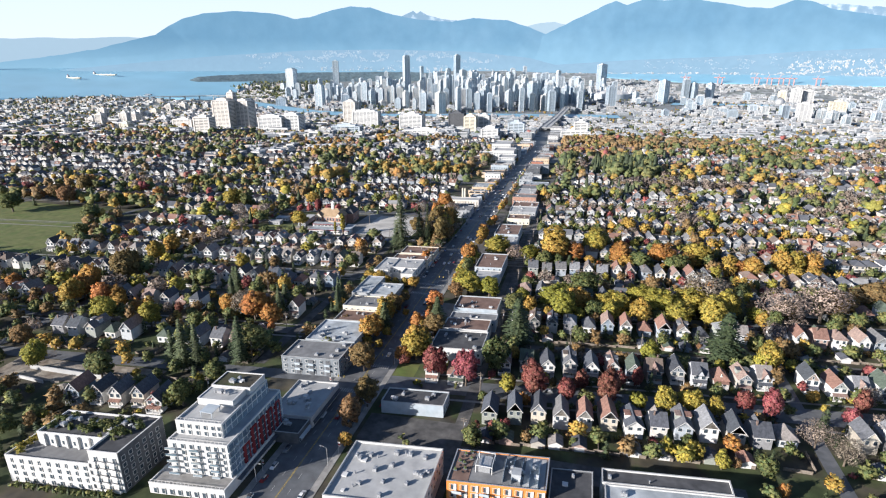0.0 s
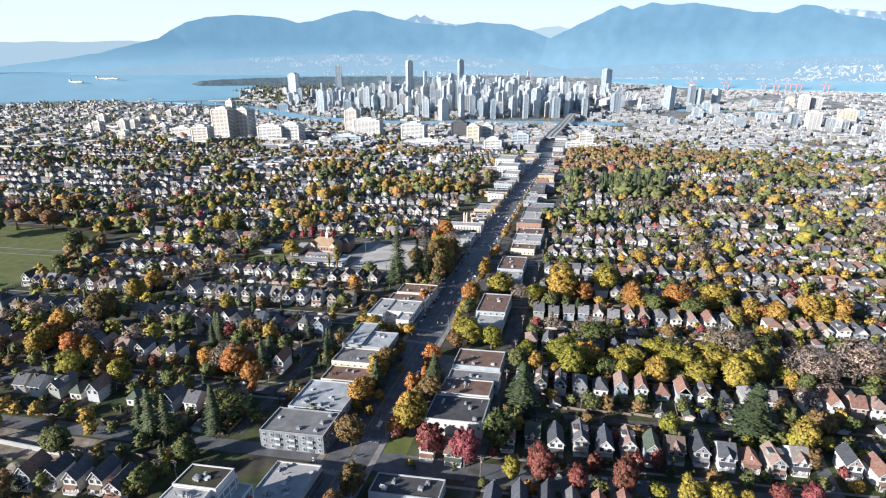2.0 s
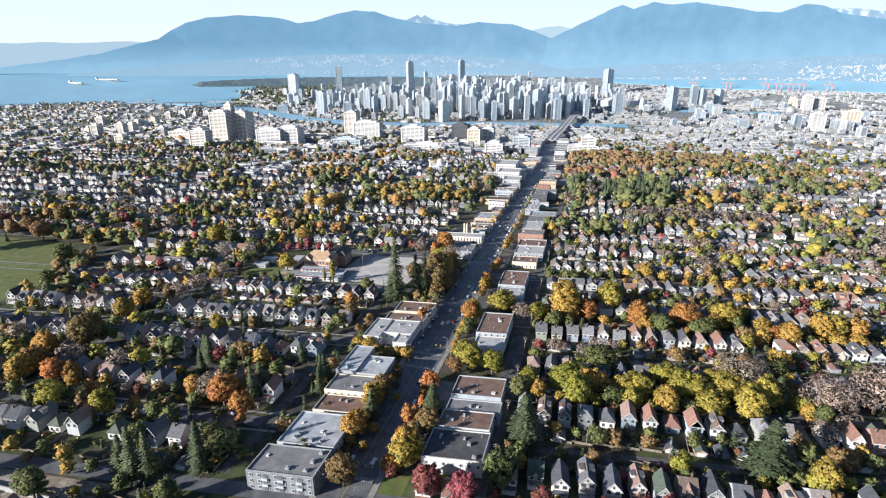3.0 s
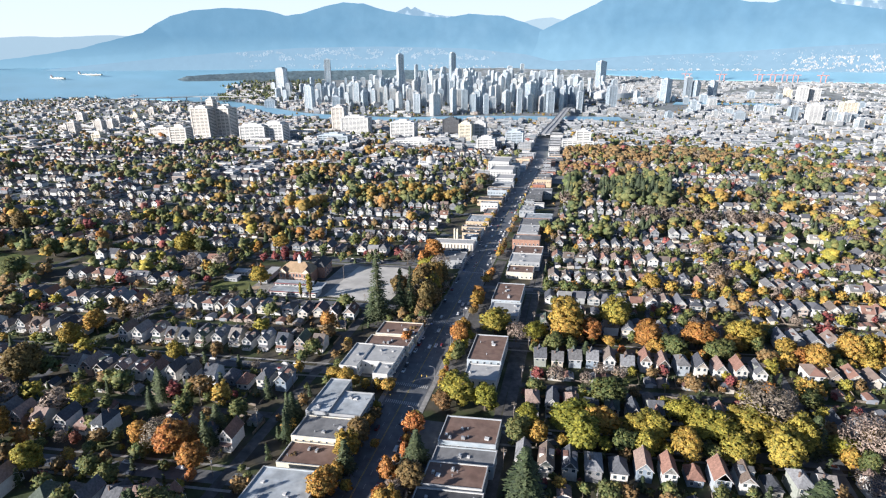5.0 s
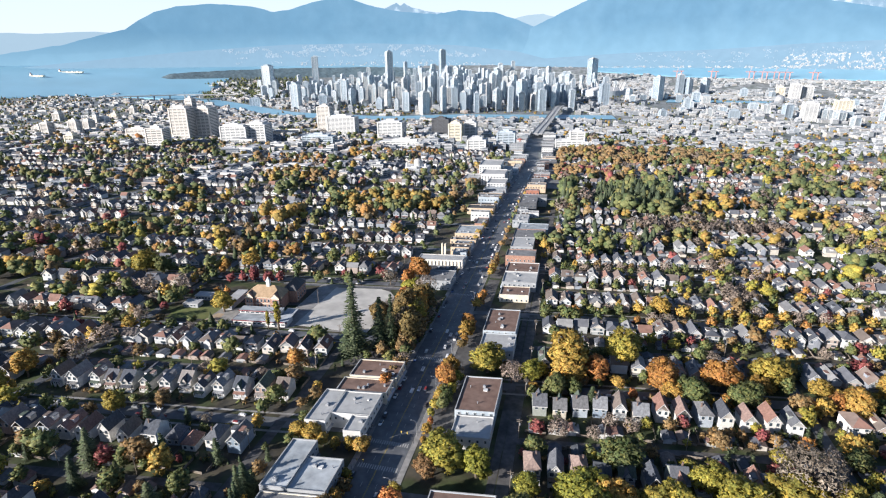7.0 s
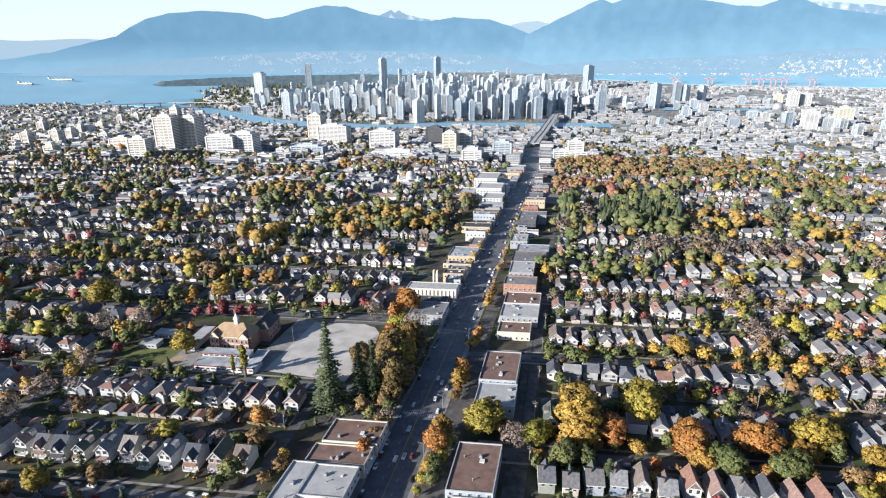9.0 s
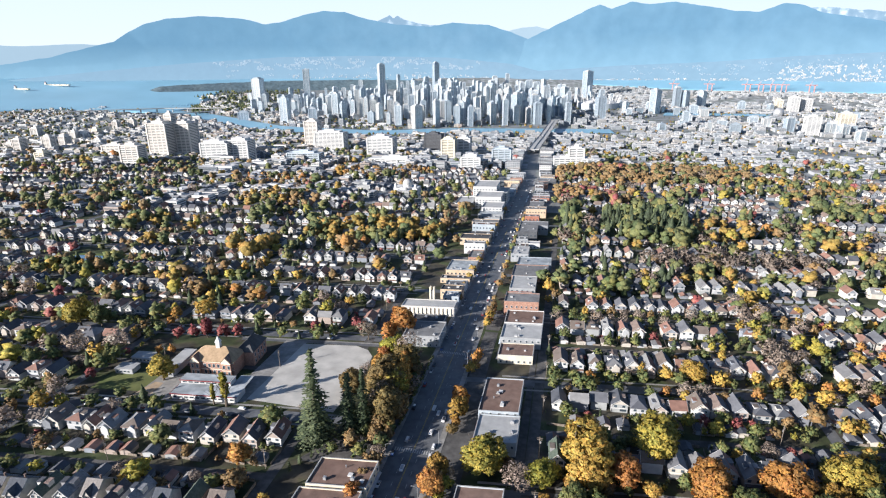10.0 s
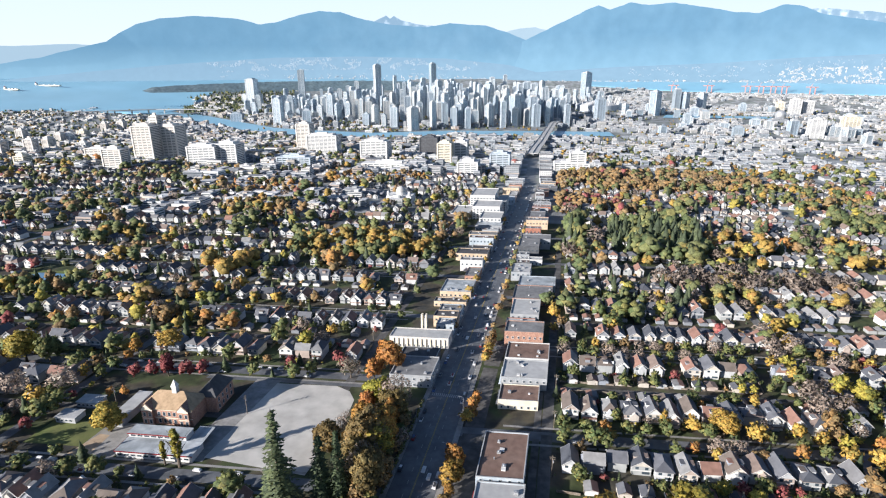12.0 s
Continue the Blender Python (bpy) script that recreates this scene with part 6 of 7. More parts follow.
        if y < 800 and not hips:
            for ss in (-1, 1):
                for yy in (-d / 2 - 0.64, d / 2 + 0.57):
                    one.slab([(ss * (w / 2 + 0.6), yy, e - 0.42), (0, yy, e + r + 0.1), (0, yy + 0.07, e + r + 0.1), (ss * (w / 2 + 0.6), yy + 0.07, e - 0.42)], 0.3, 3)
        t = radians(tilt_z + (90 if sideways else 0))
        c, q, z = math.cos(t), math.sin(t), G(x, y)
        far_houses.v += [(x + px * c - py * q, y + px * q + py * c, z + pz) for px, py, pz in one.v]
        far_houses.f += [tuple(b0 + n for n in f) for f in one.f]
        far_houses.m += one.m
for x, y, turn, side in lots[150:]:
    if rng.random() < 0.85:
        gx, gy = x + rng.uniform(-3, 3), y + (-17.5 if turn else 16.5)
        if taken(gx, gy) or gy > 1150 or any(abs(gx - c) < 8 for c in CROSS_E + CROSS_W):
            continue
        one, b0 = Kit().box(-3, 3, -3.2, 3.2, -2, 2.7, 0), len(far_houses.v)
        gable_roof(one, 6, 6.4, 2.75, rng.uniform(0.6, 1.8), 0.3, 0.15, m=1)
        z = G(gx, gy)
        far_houses.v += [(gx + px - 0.1 * py, gy + py + 0.1 * px, z + pz) for px, py, pz in one.v]
        far_houses.f += [tuple(b0 + n for n in f) for f in one.f]
        far_houses.m += one.m
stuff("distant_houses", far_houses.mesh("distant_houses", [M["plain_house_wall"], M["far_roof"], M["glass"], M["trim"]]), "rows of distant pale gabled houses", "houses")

# garages along the lanes
garage = thing("garage", "small detached lane garage with a gabled roof", "garage", "lane garages")
k = Kit().box(-3, 3, -3.2, 3.2, -0.5, 2.6)
for y in (-3.2, 3.0):
    k.solid([(-3, y, 2.6), (3, y, 2.6), (0, y, 4.0)], [(-3, y + 0.2, 2.6), (3, y + 0.2, 2.6), (0, y + 0.2, 4.0)])
part("wall", k, M["house_wall"], garage)
part("roof", gable_roof(Kit(), 6, 6.4, 2.7, 1.5, 0.35, 0.15), M["house_roof"], garage)
part("garage_door", Kit().box(-2.2, 2.2, -3.28, -3.18, 0.05, 2.2), M["trim"], garage)
spots = []
for x, y, turn, side in lots[:330]:
    if rng.random() < 0.72:
        gy = y + (-17.5 if turn else 16.5)
        if not taken(x, gy) and gy < 700:
            spots.append((x + rng.uniform(-2, 2), gy, turn))
for i, (x, y, turn) in enumerate(spots[:100]):
    m = pose(x, y, G(x, y), 0, 0, turn + 180 * (rng.random() < 0.5) + rng.uniform(3, 6))
    if i == 0:
        garage.matrix_basis = m
    else:
        copy_thing(garage, m)


# retaining walls and heaps of earth on the building site
for x0, y0, x1, y1, top in ((-287, 199, -231, 200, 2.6), (-285, 190, -267, 189, 1.8)):
    tagged(new("retaining_wall", Kit().solid([(x0, y0, -0.5), (x1, y1, -0.5), (x1, y1 + 0.6, -0.5), (x0, y0 + 0.6, -0.5)], [(x0, y0, top), (x1, y1, top), (x1, y1 + 0.6, top), (x0, y0 + 0.6, top)]).mesh("retaining_wall", [M["pale_roof"]])), "pale concrete retaining wall on the building site", "wall")
for x, y, r, h in ((-252, 187.5, 7, 2.6), (-238, 189, 5.5, 2.0), (-262, 193, 4, 1.4)):
    k, nr = Kit(), random.Random(int(r * 10))
    rings = [[(x + r * q * nr.uniform(0.8, 1.15) * math.cos(0.524 * i), y + r * q * 0.7 * nr.uniform(0.8, 1.15) * math.sin(0.524 * i), z * h + nr.uniform(-0.12, 0.12)) for i in range(12)] for q, z in ((1.0, -0.1), (0.72, 0.45), (0.4, 0.82), (0.12, 1.0))]
    for low, high in zip(rings, rings[1:]):
        for i in range(12):
            k.face([low[i], low[(i + 1) % 12], high[(i + 1) % 12], high[i]])
    k.face(rings[-1])
    tagged(new("mound", k.mesh("mound", [M["dirt"]])), "mound of dug brown earth on the building site", "mound", "mounds of earth")

# board fences between the back gardens
fences = Kit()
for x, y, turn, side in lots:
    if y < 640 and rng.random() < 0.8:
        s = -1 if turn else 1
        fx, z = x + 6.6, G(x, y)
        fences.box(fx - 0.06, fx + 0.06, y + s * 7 if s > 0 else y - 19, y + 19 if s > 0 else y - 7, z - 0.3, z + 1.7)
        fences.box(fx - 12.5, fx - 1.5, y + s * 20.5 - 0.06, y + s * 20.5 + 0.06, z - 0.3, z + 1.7)
stuff("garden_fence", fences.mesh("garden_fence", [M["wood_pole"]]), "weathered board fences between back gardens", "fence")


# ---- trees ----
def unit(a):
    return a / (np.linalg.norm(a, axis=-1, keepdims=True) + 1e-9)


def joined(*forms):
    """Several leaf forms as one."""
    v, t, nor, base = [], [], [], 0
    for a, b, c in forms:
        v.append(a)
        t.append(b + base)
        nor.append(c)
        base += len(a)
    return np.concatenate(v), np.concatenate(t), np.concatenate(nor)


def lobes(nr, count, rx, rz, zc):
    """Centres and radii of the boughs that make up a broad, uneven crown."""
    i = np.arange(count) + 0.5
    up, t = 1 - 1.75 * i / count, 2.39996 * i + nr.uniform(0, 6.28)
    way = np.stack([np.sqrt(1 - up * up) * np.cos(t), np.sqrt(1 - up * up) * np.sin(t), up], 1)
    out = nr.uniform(0.5, 0.86, (count, 1))
    swell = 1 + 0.2 * np.sin(2 * t + nr.uniform(0, 6.28))[:, None]
    return way * out * swell * np.array([rx, rx, rz]) + np.array([0, 0, zc]), nr.uniform(0.26, 0.42, count) * rx * (24 / count) ** 0.4


OCTA = np.array([(1, 0, 0), (0, 1, 0), (-1, 0, 0), (0, -1, 0), (0, 0, 1), (0, 0, -1)], dtype=float)
OCTA_SIDES = np.array([(0, 1, 4), (1, 2, 4), (2, 3, 4), (3, 0, 4), (1, 0, 5), (2, 1, 5), (3, 2, 5), (0, 3, 5)])


def clumps(nr, cen, rad, mid):
    """Uneven solid tufts of leaves, one on each bough."""
    n = len(cen)
    a, b, c = (nr.uniform(0, 6.28, n) for _ in range(3))
    t = np.zeros((n, 3, 3))
    t[:, 0, 0], t[:, 0, 1], t[:, 1, 0], t[:, 1, 1], t[:, 2, 2] = np.cos(a), -np.sin(a), np.sin(a), np.cos(a), 1
    u = np.zeros((n, 3, 3))
    u[:, 0, 0], u[:, 1, 1], u[:, 1, 2], u[:, 2, 1], u[:, 2, 2] = 1, np.cos(b), -np.sin(b), np.sin(b), np.cos(b)
    way = np.einsum("nij,njk,vk->nvi", t, u, OCTA)
    v = cen[:, None] + way * rad[:, None, None] * nr.uniform(0.78, 1.3, (n, 6, 1)) * np.array([1, 1, 0.85])
    nor = unit(way * 0.55 + unit(v - mid) * 0.75 + nr.normal(size=v.shape) * 0.12)
    return v.reshape(-1, 3), (OCTA_SIDES[None] + 6 * np.arange(n)[:, None, None]).reshape(-1, 3), nor.reshape(-1, 3)


def leaves(nr, n, cen, rad, size, mid, stretch=1.0):
    """Loose sprays of leaves over the outer side of the boughs."""
    pick = nr.integers(0, len(cen), n)
    way = unit(nr.normal(size=(n, 3)) + unit(cen[pick] - mid) * 0.9)
    p = cen[pick] + way * (rad[pick] * nr.uniform(0.85, 1.22, n))[:, None] * np.array([1, 1, 0.92])
    nor = unit(way * 0.8 + nr.normal(size=(n, 3)) * 0.5)
    a = unit(np.cross(nor, nr.normal(size=(n, 3))))
    b = np.cross(nor, a)
    s = (size * nr.uniform(0.5, 1.3, n))[:, None]
    q = np.stack([p - a * s - b * s * 0.7 * stretch, p + a * s - b * s * 0.55, p + b * s * 1.1 * stretch], 1) + nr.normal(size=(n, 3, 3)) * size * 0.25
    soft = unit(unit(p - mid) * 0.7 + way * 0.45 + nor * 0.3)
    return q.reshape(-1, 3), np.arange(3 * n).reshape(-1, 3), np.repeat(soft, 3, axis=0)


def boughs(nr, tiers, n, width, size):
    """A conifer's drooping boughs, tier on tier, each a spray of needles narrowing outwards."""
    v, nor = [], []
    for i in range(tiers):
        u = (i + 0.3 * nr.uniform(-1, 1)) / tiers
        reach = width * ((1 - u) ** 0.8 + 0.03) * nr.uniform(0.85, 1.12)
        for _ in range(max(4, int(n * (1 - 0.6 * u)))):
            t, ln = nr.uniform(0, 6.28), reach * nr.uniform(0.62, 1.18)
            out, side = np.array([math.cos(t), math.sin(t), 0]), np.array([-math.sin(t), math.cos(t), 0])
            z, droop = 0.9 + 9.0 * u + nr.uniform(-0.15, 0.15), nr.uniform(0.2, 0.42)
            steps = max(2, int(ln / size))
            for j in range(steps):
                f = (j + 0.2) / steps
                p = out * ln * f + np.array([0, 0, z - droop * ln * f * f])
                w = size * (0.95 - 0.5 * f) * nr.uniform(0.7, 1.2)
                tip = out * size * nr.uniform(0.9, 1.4) + np.array([0, 0, -droop * size * 0.7])
                lift = np.array([0, 0, nr.uniform(0.02, 0.3) * size])
                v += [p - side * w - lift, p + tip, p + side * w - lift]
                nor += [unit(out * 0.75 + side * nr.uniform(-0.5, 0.5) + np.array([0, 0, 0.5]))] * 3
    v.append([0.1, 0, 9.3]), v.append([-0.08, 0.1, 9.3]), v.append([0, 0, 10.1])
    nor += [np.array([0, 0, 1.0])] * 3
    return np.array(v), np.arange(len(v)).reshape(-1, 3), np.array(nor)


def tiers_of(nr, count, width):
    """A far conifer: ragged skirts stacked to a point."""
    v, t, nor = [], [], []
    for i in range(count):
        z0, z1 = 0.6 + 8.2 * i / count, min(10.1, 0.6 + 8.2 * (i + 1) / count + 2.2)
        r, base = width * (1 - i / (count + 0.6)), len(v)
        for j in range(7):
            a, q = 6.283 * (j + nr.uniform(-0.2, 0.2)) / 7, r * nr.uniform(0.72, 1.22)
            v.append((q * math.cos(a), q * math.sin(a), z0 + nr.uniform(-0.3, 0.3)))
            nor.append((math.cos(a), math.sin(a), 0.25))
        v.append((nr.uniform(-0.1, 0.1), nr.uniform(-0.1, 0.1), z1))
        nor.append((0, 0, 1))
        t += [(base + j, base + (j + 1) % 7, base + 7) for j in range(7)]
    return np.array(v), np.array(t), unit(np.array(nor, dtype=float))


def crown(kind, count, n, size, seed):
    """A crown for a tree ten metres tall: count boughs, n loose sprays."""
    nr = np.random.default_rng(seed)
    if kind == "conifer":
        return boughs(nr, count, n, 2.3, size) if n else tiers_of(nr, count, 2.7)
    if kind == "bare":
        mid = np.array([0, 0, 5.6])
        cen, rad = lobes(nr, max(8, count), 3.5, 3.4, 6.0)
        return leaves(nr, max(60, n), cen, rad * 1.25, size * 0.5, mid, 2.4)
    rx, rz, zc = (0.62, 4.8, 5.1) if kind == "poplar" else (3.35 + nr.uniform(-0.3, 0.4), 3.9 + nr.uniform(-0.3, 0.5), 5.3)
    mid = np.array([0, 0, zc - 0.8])
    cen, rad = lobes(nr, count, rx, rz, zc)
    if kind == "poplar":
        rad = rad * 1.5
    core = clumps(nr, cen, rad * (0.92 if n else 1.25), mid)
    heart = clumps(nr, np.array([[0, 0, zc]]), np.array([rx * 0.72]), mid)
    return joined(core, heart, leaves(nr, n, cen, rad, size, mid)) if n else joined(core, heart)


def trunk_kit(kind, seed):
    r = random.Random(seed)
    k = Kit()
    if kind == "conifer":
        return k.tube(0, 0, -0.6, 9.2, 0.28, 0.05, 7)
    k.tube(0, 0, -0.6, 3.2, 0.34, 0.24, 7).tube(0, 0, 3.2, 6.5, 0.24, 0.1, 6)
    for i in range(22 if kind == "bare" else 7):
        t, up = r.uniform(0, 6.28), r.uniform(3.0, 6.5)
        ln = r.uniform(1.8, 3.2)
        mid = (0.6 * ln * math.cos(t), 0.6 * ln * math.sin(t), up + 0.5 * ln)
        k.limb((0, 0, up - 0.8), mid, 0.12, 0.06)
        for j in range(3 if kind == "bare" else 1):
            k.limb(mid, (mid[0] + r.uniform(-1, 1) + 0.6 * math.cos(t), mid[1] + r.uniform(-1, 1) + 0.6 * math.sin(t), mid[2] + r.uniform(0.6, 1.8)), 0.06, 0.02, 4)
    return k


TREE_LABELS = {"lime": "broad tree with yellow-green autumn leaves", "gold": "tree with golden yellow autumn leaves", "orange": "bright orange autumn maple", "crimson": "deep red autumn maple", "rust": "tree with rust-brown autumn leaves", "olive": "broadleaf tree with dull olive-green leaves", "conifer": "tall dark green conifer", "bare": "nearly leafless grey-brown tree", "poplar": "slim columnar tree with yellow leaves"}
kinds = {}
low_trees = {key: [] for key in TREE_LABELS if key != "poplar"}   # trees too far or too many to count
single = []


def tree_plan(key, j, fine):
    i = list(TREE_LABELS).index(key)
    t = thing("conifer_tree" if key == "conifer" else "broadleaf_tree", TREE_LABELS[key], "tree", "neighbourhood trees")
    shape = key if key in ("conifer", "bare", "poplar") else "broad"
    part("trunk", trunk_kit(shape, i * 7 + j), M["bark"], t)
    count, n, size = {"conifer": ((30, 22, 0.34), (20, 14, 0.5)), "poplar": ((22, 900, 0.3), (16, 500, 0.4)), "bare": ((14, 1700, 0.26), (10, 800, 0.42))}.get(shape, ((60, 2600, 0.25), (34, 950, 0.38)))[0 if fine else 1]
    part("crown", leaf_mesh("crown", crown(shape, count, n, size, 100 + i * 10 + j), M["garden_lime" if key == "poplar" else key]), None, t)
    return t


def plant(key, x, y, h, wide=1.0):
    """A tree from a fine or, when small or far, a lighter plan, each plan used first and copied after."""
    if key != "poplar" and (y > 500 and h < 13 or y > 600 or len(single) > 285):
        low_trees[key].append((x, y, h))
        return
    if key != "conifer":
        single.append((x, y))
    fine = h >= 11.5 and y < 560
    slot = (key, fine, rng.randrange(4 if key != "poplar" else 1))
    s = h / 10.0
    m = pose(x, y, G(x, y), 0, 0, rng.uniform(0, 360)) @ Matrix.Diagonal((s * wide, s * wide, s, 1))
    if slot in kinds:
        copy_thing(kinds[slot], m)
        return
    kinds[slot] = tree_plan(key, slot[2] + (0 if fine else 4), fine)
    kinds[slot].matrix_basis = m


LIME_A = [(-284, 201, 17), (-222, 205, 7), (65, 209, 8), (55, 213, 9), (-29, 241, 12), (58, 246, 12), (-296, 253, 13), (-292, 256, 16), (-258, 257, 15), (121, 263, 8), (103, 292, 17), (80, 292, 8), (-35, 350, 17), (-11, 350, 17), (28, 354, 17), (-59, 358, 16), (56, 359, 17), (-75, 360, 17), (76, 367, 17), (44, 372, 16), (81, 397, 13), (-40, 445, 15), (-68, 449, 17), (14, 478, 17), (-279, 488, 13)]
LIME_B = [(124, 612, 20), (133, 603, 21), (131, 708, 19), (46, 242, 13), (34, 244, 11), (-143, 542, 17), (-558, 573, 18)]
LIME = LIME_A + LIME_B
OLIVE_A = [(-182, 191, 16), (-38, 196, 13), (-238, 199, 12), (81, 208, 11), (-178, 212, 12), (-40, 232, 6), (-38, 261, 18), (-134, 253, 11), (87, 365, 16), (7, 376, 16), (157, 383, 16), (-462, 399, 12), (-501, 448, 15), (-623, 460, 18), (-521, 506, 16), (-37, 530, 15), (19, 532, 12), (-22, 533, 15), (1, 535, 12), (-378, 544, 16), (92, 546, 12), (-363, 548, 7), (83, 549, 12), (-9, 556, 12), (-197, 565, 12)]
OLIVE_B = [(-279, 571, 7), (-625, 595, 17), (118, 656, 18), (129, 828, 12)]
OLIVE = OLIVE_A + OLIVE_B
GOLD_A = [(-92, 183, 8), (69, 245, 13), (-257, 259, 13), (-83, 267, 17), (-109, 268, 8), (-85, 270, 16), (118, 271, 8), (-333, 271, 17), (-109, 282, 8), (-222, 286, 13), (-351, 300, 16), (-347, 301, 16), (-107, 313, 8), (12, 353, 13), (-20, 458, 21), (97, 470, 16), (-340, 358, 17), (-260, 360, 13), (-343, 380, 16), (16, 428, 12), (95, 463, 8), (-12, 538, 8), (-393, 540, 16), (31, 554, 15), (62, 554, 15), (47, 555, 16), (17, 559, 12), (-330, 568, 15), (-310, 577, 15), (-402, 638, 13), (-296, 664, 12), (-277, 668, 12)]
GOLD_B = [(122, 702, 16), (-117, 362, 9), (-124, 362, 10), (-131, 361, 10), (-138, 362, 11), (-145, 364, 10), (-153, 366, 9), (115, 670, 17), (147, 677, 13), (-357, 717, 22), (-350, 731, 20), (-394, 744, 17), (-292, 778, 17), (-273, 825, 17), (-328, 826, 16), (-240, 844, 17), (-224, 860, 17), (127, 882, 13)]
GOLD = GOLD_A + GOLD_B
RUST = [(71, 211, 6), (-313, 218, 16), (-108, 243, 12), (-362, 265, 8), (-331, 317, 18), (-82, 352, 16), (135, 371, 17), (167, 382, 19), (-336, 400, 16), (201, 407, 18), (-56, 453, 8), (-134, 497, 19), (-126, 478, 17), (-156, 498, 14), (-590, 502, 16), (-628, 521, 17), (-623, 558, 17), (-344, 617, 16), (-353, 625, 13), (58, 667, 8), (-356, 673, 15), (-446, 675, 15), (89, 684, 8)]
CONIFER_A = [(-212, 221, 15), (-215, 225, 14), (-186, 243, 14), (-190, 252, 14), (-184, 292, 15), (-189, 303, 14), (-275, 320, 10), (-239, 322, 14), (-158, 324, 12), (-160, 325, 11), (-246, 328, 12), (-6, 422, 12), (-143, 463, 28), (-136, 466, 27), (-157, 452, 38), (-161, 451, 16), (-625, 488, 12), (-24, 503, 8), (65, 543, 8), (-255, 559, 12), (-42, 575, 9), (-35, 604, 8), (3, 666, 11)]
CONIFER_B = [(-57, 666, 8), (40, 701, 10), (51, 704, 10), (-240, 797, 13), (-256, 814, 13), (71, 867, 14), (61, 875, 14), (39, 880, 14), (-37, 887, 13), (22, 897, 15), (-21, 913, 14), (94, 914, 15), (12, 922, 13), (37, 924, 15), (75, 929, 17), (51, 936, 17), (90, 945, 17), (66, 952, 17)]
CONIFER = CONIFER_A + CONIFER_B
ORANGE = [(-90, 256, 12), (-90, 257, 8), (-181, 271, 8), (-298, 275, 13), (-313, 276, 15), (-316, 276, 13), (-185, 278, 13), (-305, 279, 13), (-336, 282, 16), (-399, 282, 12), (-201, 284, 15), (-201, 286, 16), (-195, 291, 12), (34, 452, 20), (-3, 455, 18), (67, 459, 22), (-305, 517, 8), (-297, 519, 8), (-500, 545, 15), (-156, 570, 16), (-148, 579, 16), (-266, 763, 18)]
CRIMSON = [(0, 241, 13), (-16, 242, 13), (-51, 243, 14), (20, 244, 13), (-68, 245, 13), (94, 251, 11), (7, 253, 11), (83, 253, 13), (128, 254, 10), (35, 263, 11), (136, 264, 11), (-255, 279, 8), (-306, 539, 11), (-296, 542, 11), (-287, 545, 12), (-276, 548, 11), (-266, 551, 11), (-214, 570, 10), (-186, 584, 10), (156, 656, 7), (-567, 679, 11), (74, 681, 12), (-557, 696, 12)]
BARE = [(115, 224, 13), (107, 233, 14), (-85, 284, 11), (-208, 286, 14), (-85, 294, 11), (-171, 568, 14), (-52, 440, 10), (-85, 440, 9), (-150, 512, 15)]
POPLAR = [(-231.5, 471, 15.5), (-223.5, 471.5, 16)]

standing = []
for key, spots in (("lime", LIME), ("gold", GOLD), ("orange", ORANGE), ("crimson", CRIMSON), ("rust", RUST), ("olive", OLIVE), ("conifer", CONIFER), ("bare", BARE), ("poplar", POPLAR)):
    for x, y, h in spots:
        broad = 1.0
        if h >= 12 and x > -110 and y > 300 and key in ("lime", "orange", "gold", "olive", "rust"):
            h, broad = h * 0.84, 1.28
        h = h * 1.12 if key == "crimson" else h
        plant(key, x, y, h, rng.uniform(0.78, 0.95) if key == "crimson" else (rng.uniform(0.68, 0.8) if h > 16 and x < -100 else rng.uniform(1.05, 1.25)) if key == "conifer" else broad * rng.uniform(0.96, 1.1))
        standing.append((x, y))

for x, y, h, broad in ((84, 303, 21, 1.7), (-31, 296, 20, 1.5), (-84, 309, 16, 1.35), (103, 362, 15, 1.5), (-115, 295, 13, 1.25), (20, 315, 8, 1.2), (-205, 222, 20, 0.85), (-198, 224, 18, 0.8), (-178, 234, 20, 0.85), (-186, 290, 17, 0.8), (-235, 309, 16, 0.85), (-155, 313, 15, 0.75), (-157, 318, 16, 0.7), (-153, 308, 13, 0.75)):
    plant("conifer", x, y, h, broad)
    standing.append((x, y))
for key, x, y, h, broad in (("bare", 85, 378, 17, 1.25), ("bare", 128, 360, 19, 1.2), ("bare", 155, 372, 19, 1.15), ("lime", 101, 291, 15, 0.9), ("lime", 43, 289, 13, 0.9), ("olive", 121, 347, 13, 0.6), ("olive", -136, 258, 11, 0.8), ("rust", -141, 293, 7, 1.1), ("rust", -81, 290, 12, 0.85), ("gold", -84, 262, 12, 1.0), ("crimson", -88, 254, 9, 0.9)):
    plant(key, x, y, h, broad)
    standing.append((x, y))

for i in range(15):
    x, y = -137 + rng.uniform(-11, 13), 472 + i * 5.2
    plant(("rust", "bare", "rust", "olive", "bare", "lime", "gold", "lime", "orange", "gold", "orange", "rust", "orange", "bare", "bare")[i], x, y, rng.uniform(13, 19), 0.85)
    standing.append((x, y))

for i in range(17):
    low_trees[("rust", "olive", "rust", "bare", "olive")[i % 5]].append((-121.5 + rng.uniform(-2.5, 1.5), 428 + i * 6.4, rng.uniform(8, 13.5)))
for x, y, h in ((-138, 452, 12), (-131, 446, 10), (-126, 456, 13), (-133, 462, 9), (-146, 446, 8), (-124, 438, 11), (-128, 468, 14), (-141, 468, 8)):
    low_trees["rust" if h > 10 else "olive"].append((x, y, h))
for i in range(40):
    low_trees["olive"].append((-119.2 + rng.uniform(-0.4, 0.4), 476 + 2.0 * i, rng.uniform(1.6, 2.6)))
for x, y, h in ((-94, 213, 13), (-95, 196, 13)):
    plant("rust", x, y, h, 0.62)
    standing.append((x, y))

